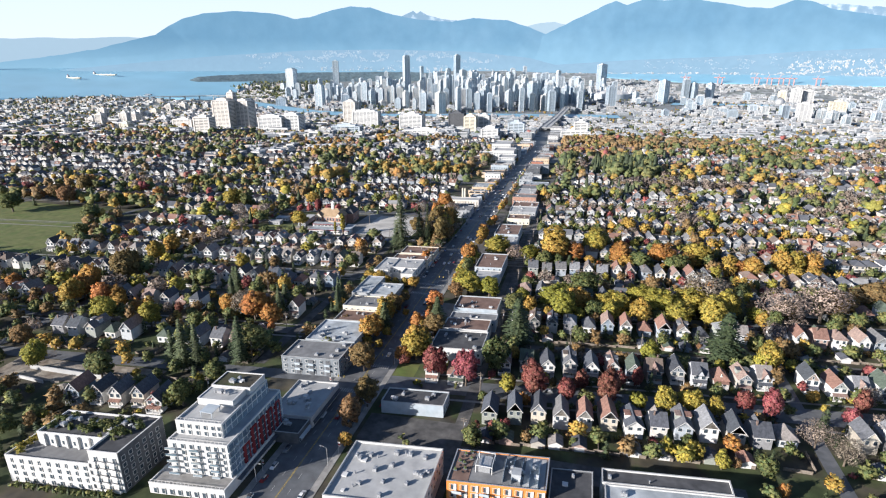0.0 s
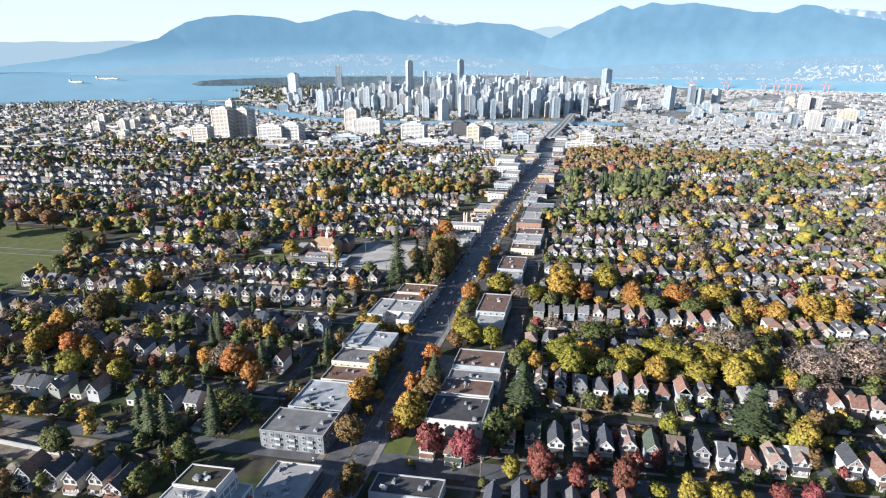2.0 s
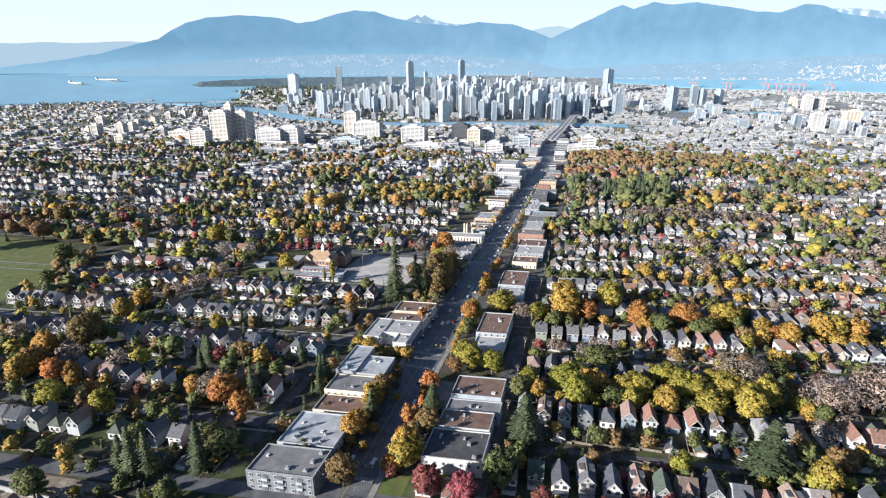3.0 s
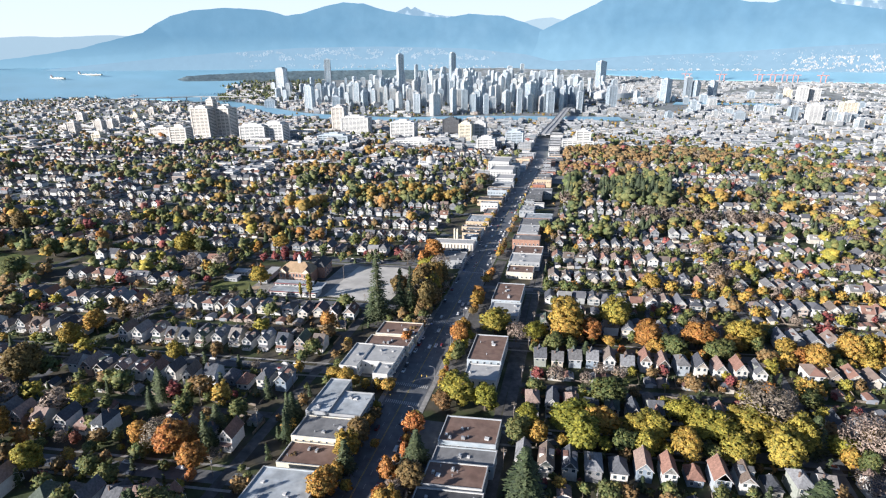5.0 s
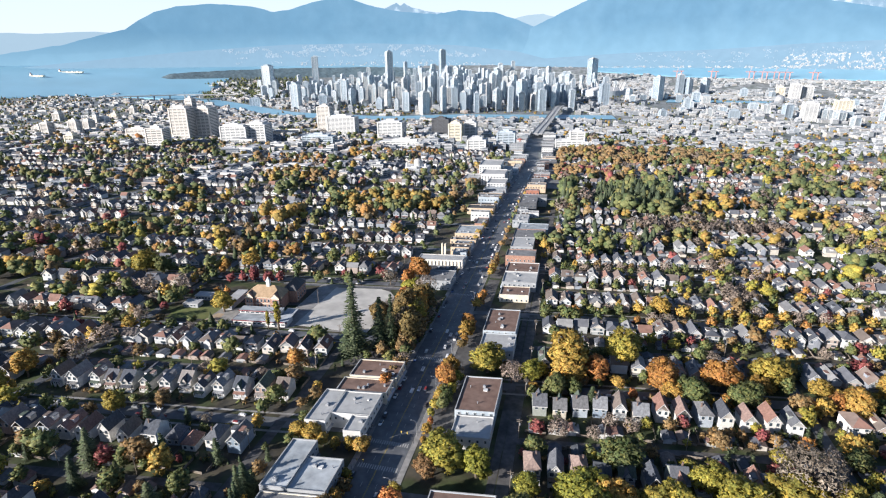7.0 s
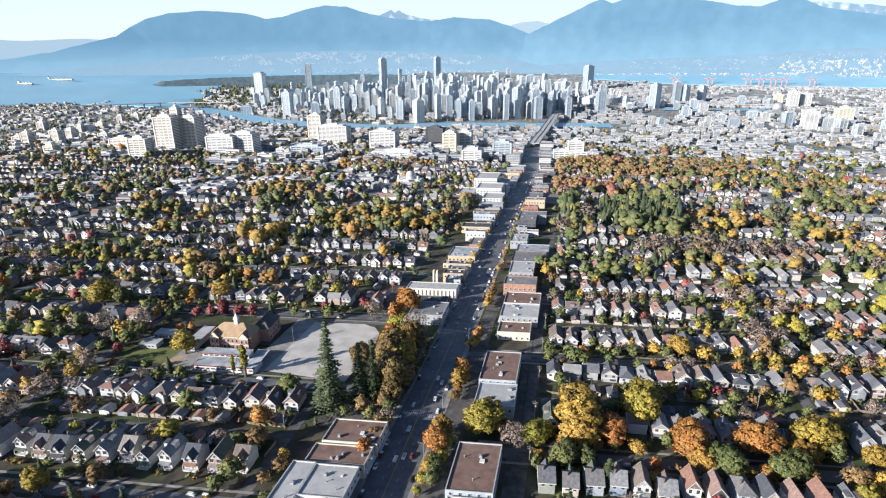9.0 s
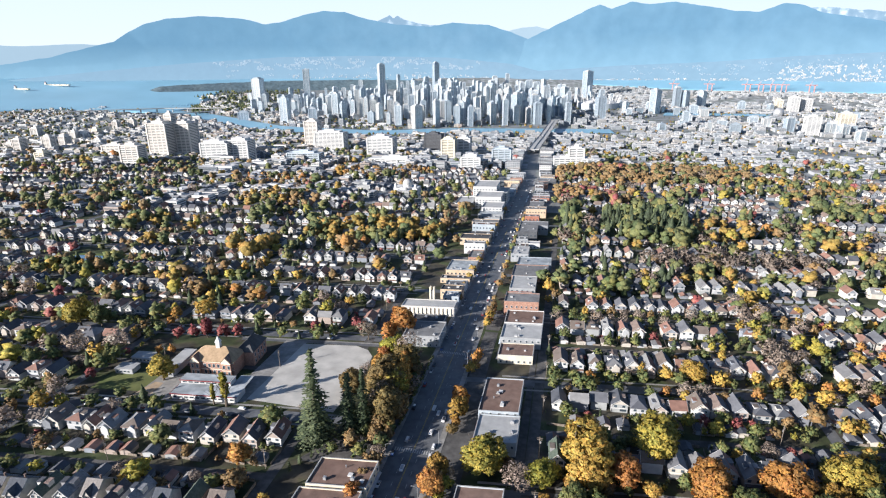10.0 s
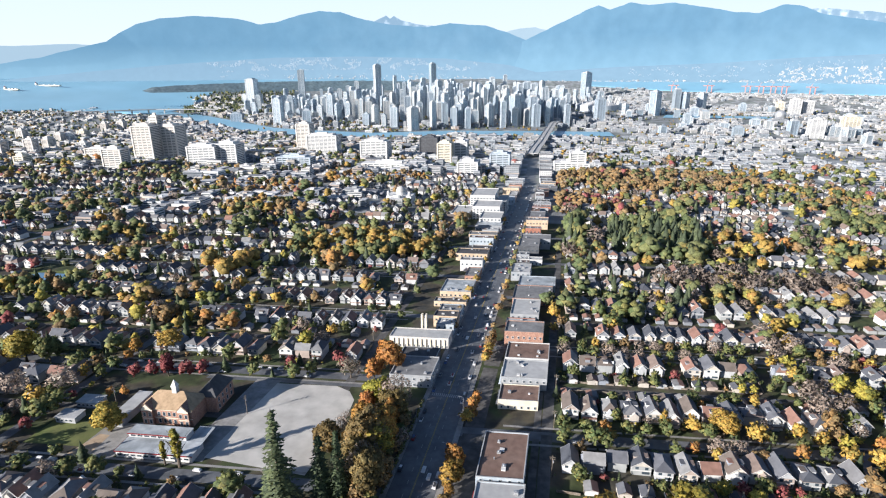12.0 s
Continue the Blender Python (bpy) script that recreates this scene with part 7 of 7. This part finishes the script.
# street trees of the main street, hedge-like orange and yellow rows
for x, y0, y1, mix in ((-116.3, 256, 346, ("gold", "gold", "gold", "rust")), (-91.5, 262, 344, ("orange", "gold", "rust")), (-90, 375, 410, ("orange", "gold", "lime")), (-89, 412, 446, ("orange", "gold", "orange", "rust")), (-89, 474, 512, ("orange", "rust", "orange")), (-85, 404, 434, ("lime", "olive")), (-89, 536, 560, ("orange", "orange", "gold")), (-89, 604, 640, ("rust", "orange", "gold")), (-122.5, 400, 450, ("gold", "orange", "gold")), (-91, 660, 1000, ("rust", "gold", "olive")), (-121, 650, 1000, ("rust", "olive", "gold"))):
    y = y0
    while y < y1:
        tall = -90 < x < -80
        plant(rng.choice(mix), x + rng.uniform(-1.2, 1.2), y, rng.uniform(8, 12) if tall or y0 in (256, 262) else rng.uniform(6, 10), rng.uniform(0.8, 1.05))
        standing.append((x, y))
        y += rng.uniform(5, 8) if tall or y0 in (256, 262, 375) else rng.uniform(7, 12) if y0 < 600 else rng.uniform(14, 40)


def free(x, y, gap):
    return all(abs(x - p) > gap or abs(y - q) > gap for p, q in standing)


# closed rows of street trees along the eastern avenues
for k, mix in ((0, ("crimson", "crimson", "rust", "lime", "olive")), (1, ("lime", "lime", "lime", "gold", "olive")), (2, ("gold", "gold", "orange", "gold", "olive")), (3, ("olive", "gold", "olive", "orange", "gold", "bare")), (4, ("olive", "gold", "olive", "rust", "bare")), (5, ("olive", "olive", "bare", "conifer", "gold"))):
    for o in (-6.4, 6.4):
        x = -38.0
        while x < 60 + 62 * k:
            y = east_avenue(k, x) + o + rng.uniform(-0.8, 0.8)
            if free(x, y, 6.0 if k else 7.5) and all(abs(x - c) > 7 for c in CROSS_E) and rng.random() < (0.85 if k else 0.6):
                plant(rng.choice(mix), x, y, rng.uniform(10, 13.5) if 0 < k < 3 else rng.uniform(8.5, 12.5) if k else rng.uniform(7.5, 10.5), rng.uniform(1.0, 1.25) if k else rng.uniform(0.75, 0.95))
                standing.append((x, y))
            x += rng.uniform(8.5, 12.5)


# tall mixed trees along the first cross streets
for c, y0, y1 in ((110, 300, 900), (272, 420, 900), (434, 560, 900), (-332, 400, 900), (-495, 520, 900)):
    for o in (-6.5, 6.5):
        y = y0
        while y < y1:
            if free(c + o, y, 6.0) and rng.random() < (0.85 if c > 0 else 0.5):
                low_trees[rng.choice(("lime", "olive", "bare", "olive", "rust", "conifer", "gold"))].append((c + o + rng.uniform(-1.5, 1), y, rng.uniform(9, 16)))
                standing.append((c + o, y))
            y += rng.uniform(8, 16)


# avenue rows and back gardens near by
REGION = (("olive", 46), ("gold", 7), ("lime", 8), ("rust", 14), ("orange", 4), ("conifer", 16), ("crimson", 5), ("bare", 8))
bag = [k for k, n in REGION for _ in range(n)]
far_bag = ["olive"] * 40 + ["rust"] * 12 + ["gold"] * 5 + ["bare"] * 9 + ["conifer"] * 24 + ["lime"] * 5 + ["orange"] * 2 + ["crimson"] * 3
house_spots = [(x, y) for x, y, *_ in lots]
garden = []
for k in range(-1, 6):
    for o in (-6.5, 6.5, -37, 37, -31, 33, -42, 12, -11, 42, -34, 39):
        for x in range(-40, 420, 8):
            garden.append((x + rng.uniform(-4, 4), east_avenue(k, x) + o + rng.uniform(-2, 2), abs(o) < 8))
        for x in range(-180, -900, -8):
            garden.append((x + rng.uniform(-4, 4), west_avenue(k, x) + o + rng.uniform(-2, 2), abs(o) < 8))
for c in CROSS_E[:3] + CROSS_W[:3]:
    for o in (-6.2, 6.2):
        for y in range(170, 640, 11):
            garden.append((c + o, y + rng.uniform(-3, 3), True))
rng.shuffle(garden)
planted = 0
for x, y, street in garden:
    if not in_view(x, y) or y < 150 or y > 650 or y < 197 and -95 < x < 75 or y < 186 and x < -150 or (taken(x, y) and not street) or -176 < x < -40 or -322 < x < -160 and 466 < y < 556 or x < -440 and 345 < y < 520:
        continue
    if any(abs(x - c) < 4.5 for c in CROSS_E + CROSS_W) or not free(x, y, 8.0 if street else 5.0) or rng.random() < (0.12 if street else 0.2):
        continue
    h = rng.uniform(6, 12) if street else rng.choice((4, 6, 8, 9, 11, 13, 14)) if x > -176 else rng.choice((4, 5, 6, 7, 9, 12, 14))
    if x < -176 and y > 300 and rng.random() < (0.1 if street else 0.5):
        continue
    standing.append((x, y))
    if x > -176 and not street:
        if rng.random() < 0.12:
            continue
        h = min(h, rng.uniform(5, 11))
    key = rng.choice(bag) if h > 6.5 else rng.choice(("olive", "conifer", "olive", "conifer", "rust", "crimson", "lime"))
    if planted < 50 and abs(x + 60) < 180:
        plant(key, x, y, h, 1.05)
        planted += 1
    else:
        low_trees[key].append((x, y, h * (1.15 if h > 6.5 else 1.0)))

for x, y, h, key in ((-240, 142, 9, "olive"), (-232, 150, 10, "conifer"), (-226, 158, 8, "olive"), (-246, 152, 11, "olive"), (-255, 160, 9, "conifer"), (-236, 164, 7, "lime"), (-221, 167, 8, "olive"), (-262, 170, 10, "olive"), (-75, 186, 3, "olive"), (-66, 190, 4, "olive"), (-58, 184, 3, "conifer"), (-70, 194, 3, "olive"), (-186, 206, 14, "conifer"), (-180, 200, 11, "olive"), (-246, 222, 12, "gold"), (-262, 224, 10, "olive"), (-280, 222, 9, "gold"), (-205, 214, 10, "olive"), (-196, 226, 12, "olive")):
    low_trees[key].append((x, y, h))

for i in range(26):
    x, y = rng.uniform(-167, -153.5), 246 + i * 7.6 + rng.uniform(-2, 2)
    if not -172 < x < -165.5:
        low_trees[rng.choice(("olive", "conifer", "gold", "rust", "olive"))].append((x, y, rng.uniform(5, 11)))

added = 0
while added < 105:
    x, y = rng.uniform(-400, -178), rng.uniform(196, 305)
    if taken(x, y) and y > 225 or not free(x, y, 5.5) or any(abs(x - p) < 4.5 and abs(y - q) < 6 for p, q in house_spots) or -304 < x < -212 and 186 < y < 216:
        added += 0.1
        continue
    added += 1
    standing.append((x, y))
    low_trees[rng.choice(("olive", "olive", "conifer", "bare", "rust", "gold", "olive", "conifer"))].append((x, y, rng.uniform(6, 13)))
for i in range(46):
    low_trees[rng.choice(("olive", "conifer", "olive", "rust"))].append((rng.uniform(-345, -218), rng.uniform(152, 184), rng.uniform(6, 12)))
for i in range(22):
    x = -212 + 2.2 * i
    low_trees["olive" if i % 3 else "conifer"].append((x, 129.5 + SKEW * (x + 190), rng.uniform(2.2, 4.2)))
for i in range(18):
    low_trees[rng.choice(("olive", "conifer", "olive"))].append((rng.uniform(-250, -217), rng.uniform(118, 156), rng.uniform(4, 8)))
for i in range(46):
    x = -470 - 6.5 * i
    low_trees[rng.choice(("rust", "olive", "rust", "gold", "olive"))].append((x + rng.uniform(-4, 4), 512 + rng.uniform(-6, 16), rng.uniform(12, 19)))
for i in range(30):
    y = rng.uniform(345, 505)
    low_trees[rng.choice(("olive", "gold", "rust", "rust"))].append((-466 - 0.714 * max(0, y - 395) + rng.uniform(0, 34), y, rng.uniform(9, 16)))

# shrubs round the houses
for x, y, turn, side in lots:
    if y < 620:
        for _ in range(6 if x > -176 or y < 300 else 4):
            low_trees[rng.choice(("olive", "olive", "conifer", "rust", "olive", "conifer", "lime"))].append((x + rng.uniform(-7, 7), y + rng.choice((-1, 1)) * rng.uniform(8.5, 13), rng.uniform(1.6, 4.4)))
    elif y < 1150:
        for _ in range(2):
            low_trees[rng.choice(("olive", "olive", "conifer", "olive", "conifer", "rust"))].append((x + rng.uniform(-7, 7), y + rng.choice((-1, 1)) * rng.uniform(8.5, 18), rng.uniform(3, 6)))

# the wooded point and the park shore
for _ in range(1500):
    x, y, z = polar(rng.uniform(3350, 4380), rng.uniform(-36, -26))
    if not (x < -2330 and y < 3540) and math.hypot(x + 30, y - 140) < 4230 + 60 * (math.degrees(math.atan2(x + 30, y - 140)) + 36):
        low_trees[rng.choice(("conifer", "olive", "conifer"))].append((x, y, rng.uniform(14, 24)))

for _ in range(900):
    x, y, z = polar(rng.uniform(2480, 4100), rng.uniform(-30, 6))
    low_trees[rng.choice(("olive", "rust", "conifer"))].append((x, y, rng.uniform(8, 15)))

for _ in range(420):
    x, y, z = polar(rng.uniform(3500, 4055), rng.uniform(-58, -45))
    low_trees[rng.choice(("olive", "rust", "conifer"))].append((x, y, rng.uniform(8, 16)))

# shrubs in the roof gardens of the terraced block
leafy = crown("broad", 9, 120, 0.9, 77)
shrub_mesh = {key: leaf_mesh("shrub", (leafy[0] * 0.34, leafy[1], leafy[2]), M[key]) for key in ("lime", "olive")}
for i in range(34):
    x, z = (rng.uniform(-213, -208.5), 11.6) if i < 7 else (rng.uniform(-205, -167), 17.2)
    part("shrub", shrub_mesh["lime" if i < 7 else "olive"], None, garden_block, at=pose(x, (135 + 2.4 * i if i < 7 else rng.uniform(143, 153)) + SKEW * (x + 190), z))

# woods and gardens further off, too many to count; trees of one kind stand together in belts and groves
GROVES_EAST = [(120, 1390, 200, 130, "rust rust rust rust rust olive", 330, 18), (-20, 1150, 60, 80, "rust rust crimson rust", 75, 15), (350, 1270, 80, 110, "rust olive gold olive", 110, 15), (-27, 935, 14, 50, "conifer conifer olive", 18, 27),
               (22, 920, 12, 48, "conifer", 15, 26), (75, 930, 45, 75, "conifer conifer conifer conifer olive", 62, 29), (340, 1560, 130, 60, "gold gold olive", 80, 12), (340, 1060, 36, 50, "olive conifer olive", 28, 19), (130, 800, 90, 26, "bare bare rust bare", 60, 14),
               (56, 740, 10, 22, "conifer", 6, 18), (140, 900, 18, 26, "gold rust", 9, 15), (268, 935, 50, 36, "olive gold bare", 34, 14)]
GROVES_WEST = [(-262, 838, 92, 46, "gold gold olive gold", 85, 17), (-270, 780, 17, 24, "orange orange rust", 9, 18), (-233, 806, 22, 26, "conifer conifer olive", 12, 19), (-376, 748, 26, 30, "gold", 12, 20), (-368, 640, 36, 28, "rust gold rust", 12, 16), (-478, 656, 56, 24, "rust olive gold", 26, 15),
               (-568, 808, 40, 34, "olive gold olive", 24, 17), (-562, 1145, 90, 70, "rust orange rust olive", 70, 16), (-412, 1300, 100, 80, "rust orange rust", 60, 15), (-790, 930, 120, 100, "olive olive conifer rust", 130, 16), (-482, 990, 52, 60, "gold rust olive", 40, 16), (-830, 1270, 90, 110, "olive conifer rust", 80, 14)]
for gx, gy, rx, ry, kinds_here, count, tall in GROVES_EAST + GROVES_WEST:
    for _ in range(count):
        a, q = rng.uniform(0, 6.283), math.sqrt(rng.random())
        x, y = gx + rx * q * math.cos(a), gy + ry * q * math.sin(a) + SKEW * (rx * q * math.cos(a))
        if not -154 < x < -56:
            low_trees[rng.choice(kinds_here.split())].append((x, y, tall * rng.uniform(0.72, 1.15)))
groves = random.Random(31)
for _ in range(10500):
    a, r = rng.uniform(-56, 34), 520 + 1150 * rng.random() ** 0.75
    x, y, z = polar(r, a)
    if y < 640 or (-154 < x < -58) or any(abs(x - c) < 6 for c in CROSS_E + CROSS_W):
        continue
    dens = (0.44 if x > -60 and y < 900 else 0.27 if x > -60 else 0.3 if x > -500 and y < 880 else 0.2) + 0.8 * noise.noise(Vector((x * 0.0065, y * 0.009, 8.0)))
    if y > 1500 or x < -160 and y > 950:
        dens *= 0.6
    if groves.random() > dens:
        continue
    hue = noise.noise(Vector((x * 0.011, y * 0.014, 21.0)))
    key = rng.choice(far_bag if x < -60 or y > 900 else ("olive", "conifer", "conifer", "olive", "bare", "olive", "rust", "conifer", "gold", "olive", "lime"))
    shifts = x < -60 or y > 900
    if shifts and hue > 0.15 and rng.random() < 0.55:
        key = rng.choice(("gold", "rust", "rust", "olive"))
    elif shifts and hue < -0.15 and rng.random() < 0.55:
        key = rng.choice(("conifer", "olive", "olive"))
    low_trees[key].append((x, y, rng.choice((8, 11, 13, 15, 17, 19, 21) if y > 850 else (7, 8, 9, 10, 12, 14, 16) if x < -60 else (6, 8, 10, 12, 14, 17, 20))))
for _ in range(2600):
    x, y, z = polar(1300 + 1900 * rng.random(), rng.uniform(-57, -13))
    if not by_creek(x, y, 80) and noise.noise(Vector((x * 0.006, y * 0.006, 12.0))) > -0.2:
        low_trees[rng.choice(("olive", "rust", "conifer", "olive", "olive"))].append((x, y, rng.uniform(8, 16)))
for _ in range(4200):
    x, y, z = polar(1550 + 2300 * rng.random() ** 1.6, rng.uniform(-57, 36))
    if abs(x + 120) > 40 and not by_creek(x, y, 76):
        low_trees[rng.choice(("olive", "rust", "conifer", "olive", "gold"))].append((x, y, rng.uniform(7, 13)))
GRADES = {"broad": ((40, 340, 0.5), (25, 120, 0.64), (18, 60, 0.76), (11, 0, 0), (8, 0, 0), (5, 0, 0), (4, 10, 1.7)),
          "conifer": ((20, 12, 0.55), (14, 9, 0.7), (8, 0, 0), (6, 0, 0), (5, 0, 0), (4, 0, 0), (4, 0, 0)),
          "bare": ((12, 900, 0.42), (10, 420, 0.6), (10, 260, 0.8), (8, 120, 1.2), (8, 80, 1.5), (8, 60, 1.8), (8, 60, 1.4))}
for key, everywhere in low_trees.items():
    nr = np.random.default_rng(55)
    shape = key if key in ("conifer", "bare") else "broad"
    grades = [[crown(shape, *g, 500 + 50 * i + j) for j in range(4)] for i, g in enumerate(GRADES[shape])]
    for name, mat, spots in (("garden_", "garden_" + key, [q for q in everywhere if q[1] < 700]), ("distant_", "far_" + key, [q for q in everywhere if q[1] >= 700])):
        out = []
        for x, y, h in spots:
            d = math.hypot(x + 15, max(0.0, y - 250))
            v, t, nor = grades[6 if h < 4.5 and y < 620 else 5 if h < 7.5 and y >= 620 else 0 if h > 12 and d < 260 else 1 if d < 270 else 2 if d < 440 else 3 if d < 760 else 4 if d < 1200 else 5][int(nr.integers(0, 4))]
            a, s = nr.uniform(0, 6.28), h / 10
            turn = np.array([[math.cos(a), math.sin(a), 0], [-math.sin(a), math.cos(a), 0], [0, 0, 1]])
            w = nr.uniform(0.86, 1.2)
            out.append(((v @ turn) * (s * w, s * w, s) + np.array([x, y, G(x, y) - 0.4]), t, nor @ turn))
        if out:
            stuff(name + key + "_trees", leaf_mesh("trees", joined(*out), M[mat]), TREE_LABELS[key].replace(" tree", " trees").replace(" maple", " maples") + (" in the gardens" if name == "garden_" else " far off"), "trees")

# ---- cars ----
car = thing("car", "car standing or driving on the asphalt", "car", "cars on the streets")
k = Kit()
k.solid([(-2.1, -0.85, 0.32), (2.15, -0.85, 0.32), (2.15, 0.85, 0.32), (-2.1, 0.85, 0.32)], [(-2.2, -0.88, 0.8), (2.2, -0.82, 0.72), (2.2, 0.82, 0.72), (-2.2, 0.88, 0.8)])
k.solid([(-2.2, -0.88, 0.8), (2.2, -0.82, 0.72), (2.2, 0.82, 0.72), (-2.2, 0.88, 0.8)], [(-2.1, -0.82, 0.95), (0.95, -0.82, 0.98), (0.95, 0.82, 0.98), (-2.1, 0.82, 0.95)])
part("body", k, M["car_paint"], car)
part("cabin_glass", Kit().solid([(-1.95, -0.78, 0.96), (0.95, -0.78, 0.96), (0.95, 0.78, 0.96), (-1.95, 0.78, 0.96)], [(-1.4, -0.62, 1.4), (0.2, -0.62, 1.4), (0.2, 0.62, 1.4), (-1.4, 0.62, 1.4)]), M["glass"], car, "dark car windows")
part("roof_panel", Kit().box(-1.42, 0.22, -0.64, 0.64, 1.41, 1.48), M["car_paint"], car)
for x in (-1.35, 1.35):
    for y in (-0.78, 0.78):
        w = Kit().tube(0, 0, -0.11, 0.11, 0.33, 0.33, 10)
        wheel = part("wheel", w, M["tyre"], car, at=pose(x, y, 0.33, 90))
        part("rim", Kit().tube(0, 0, -0.125, 0.125, 0.2, 0.2, 8), M["grey_metal"], wheel)
parked = []
for side in (-1, 1):
    y = 100
    while y < 1200:
        if rng.random() < 0.5 and not 228 < y < 252 and not 348 < y < 372:
            parked.append((STREET + side * 9.6, y, 90 * side))
        y += rng.uniform(6, 11)
for y in (186, 196, 207, 262, 330, 344, 420, 447, 470, 495, 512, 540, 575, 590, 615, 640, 680, 700, 720, 745, 765, 790, 820, 850, 880, 910, 950, 990, 1030, 1080, 1120, 1170, 1220, 1280):
    for dx in (-5.4, -1.8, 1.9, 5.5):
        if rng.random() < 0.38:
            parked.append((STREET + dx, y + rng.uniform(-6, 6), 90 if dx > 0 else -90))
for k in range(0, 5):
    for o in (-3.3, 3.3):
        for x in range(-30, 240, 7):
            if rng.random() < 0.12:
                parked.append((x, east_avenue(k, x) + o, 6))
        for x in range(-185, -330, -7):
            if rng.random() < 0.3:
                parked.append((x, west_avenue(k, x) + o, 6))
for i, (x, y, t) in enumerate(parked[:62]):
    m = pose(x, y, G(x, y) + 0.1, 0, 0, t) @ Matrix.Scale(rng.uniform(0.95, 1.12), 4)
    if i == 0:
        car.matrix_basis = m
    else:
        copy_thing(car, m)

far_cars = Kit()
for x, y, t in parked[62:]:
    z = G(x, y) + 0.1
    a, b = (2.2, 0.9) if abs(t) != 90 else (0.9, 2.2)
    far_cars.box(x - a, x + a, y - b, y + b, z + 0.3, z + 0.95, 0).box(x - a * 0.6, x + a * 0.6, y - b * 0.6, y + b * 0.6, z + 0.95, z + 1.45, 0)
stuff("distant_cars", far_cars.mesh("distant_cars", [M["far_car_paint"]]), "many small parked and driving cars", "cars")

# ---- poles and lamps ----
pole = thing("utility_pole", "weathered wooden utility pole with crossarms", "utility pole", "utility poles")
part("shaft", Kit().tube(0, 0, -1, 12.5, 0.2, 0.13, 7), M["wood_pole"], pole)
part("crossarm", Kit().box(-1.5, 1.5, -0.09, 0.09, 11.4, 11.6), M["wood_pole"], pole)
part("crossarm", Kit().box(-1.3, 1.3, -0.09, 0.09, 10.4, 10.6), M["wood_pole"], pole)
part("transformer", Kit().tube(0.45, 0, 8.4, 9.6, 0.3, 0.3, 10), M["grey_metal"], pole)
lines = []
for x in (-42.5, -173.5):
    lines += [(x, y) for y in range(200, 660, 38) if x > -100 or not 470 < y < 570]
for k in range(0, 3):
    lines += [(x, east_avenue(k + 0.5, x) + 3) for x in range(0, 110, 40)] + [(x, west_avenue(k + 0.5, x) + 3) for x in range(-215, -330, -40)]
for i, (x, y) in enumerate(lines):
    m = pose(x, y, G(x, y), 0, 0, 0 if x in (-42.5, -173.5) else 90)
    if i == 0:
        pole.matrix_basis = m
    else:
        copy_thing(pole, m)
wires = Kit()
for x in (-42.5, -173.5):
    for o in (-1.3, -0.5, 0.6, 1.3):
        for y in range(200, 620, 38):
            if x < -100 and 420 < y < 570:
                continue
            for j in range(4):
                f0, f1 = j / 4, (j + 1) / 4
                sag = lambda f: 11.7 - 1.6 * 4 * f * (1 - f) * 0.5 + G(x, y + 38 * f)
                wires.limb((x + o, y + 38 * f0, sag(f0)), (x + o, y + 38 * f1, sag(f1)), 0.02, 0.02, 3)
tagged(new("overhead_wire", wires.mesh("overhead_wire", [M["dark_metal"]])), "thin dark overhead power wires", "wires", kind="stuff")
lamp = thing("street_lamp", "grey street lamp with a curved arm", "street lamp", "street lamps")
part("pole", Kit().tube(0, 0, -0.5, 9, 0.12, 0.08, 8), M["grey_metal"], lamp)
part("arm", Kit().limb((0, 0, 8.8), (1.2, 0, 9.5), 0.06, 0.05).limb((1.2, 0, 9.5), (2.4, 0, 9.6), 0.05, 0.05), M["grey_metal"], lamp)
part("lamp_head", Kit().box(2.2, 3.0, -0.16, 0.16, 9.5, 9.68), M["grey_metal"], lamp)
first = True
for side in (-1, 1):
    for y in range(120, 700, 42):
        m = pose(STREET + side * 11.8, y + 8 * side, G(STREET, y), 0, 0, 180 if side > 0 else 0)
        if first:
            lamp.matrix_basis, first = m, False
        else:
            copy_thing(lamp, m)
banner = thing("street_banner", "red and white banner on a post", "banner", "street banners")
part("post", Kit().tube(0, 0, -0.5, 6.5, 0.08, 0.06, 8), M["grey_metal"], banner)
part("cloth", Kit().box(0.1, 0.95, -0.03, 0.03, 3.9, 6.2), M["white_paint"], banner)
part("stripe", Kit().box(0.1, 0.95, -0.045, 0.045, 4.5, 5.2), M["red_panel"], banner)
banner.matrix_basis = pose(-93, 178, 0)
for x, y in ((-93, 210), (-93.4, 256), (-119, 224), (-118.6, 160), (-93, 300), (-93, 340)):
    copy_thing(banner, pose(x, y, G(x, y)))
signal = thing("traffic_signal", "traffic signal mast with yellow heads", "traffic signal", "traffic signals")
part("mast", Kit().tube(0, 0, -0.5, 6.5, 0.12, 0.09, 8), M["dark_metal"], signal)
part("arm", Kit().limb((0, 0, 6.2), (6.5, 0, 6.5), 0.07, 0.05), M["dark_metal"], signal)
for x in (3.2, 6.3):
    head = part("signal_head", Kit().box(x - 0.22, x + 0.22, -0.2, 0.2, 5.6, 6.8), M["yellow_paint"], signal)
    for z in (5.8, 6.2, 6.6):
        part("lens", Kit().box(x - 0.12, x + 0.12, -0.26, -0.202, z - 0.12, z + 0.12), M["dark_metal"], head)
signal.matrix_basis = pose(STREET - 12, 350, G(STREET, 350))
for x, y, t in ((STREET + 12, 374, 180), (STREET - 12, 226, 0), (STREET + 12, 252, 180)):
    copy_thing(signal, pose(x, y, G(x, y), 0, 0, t))
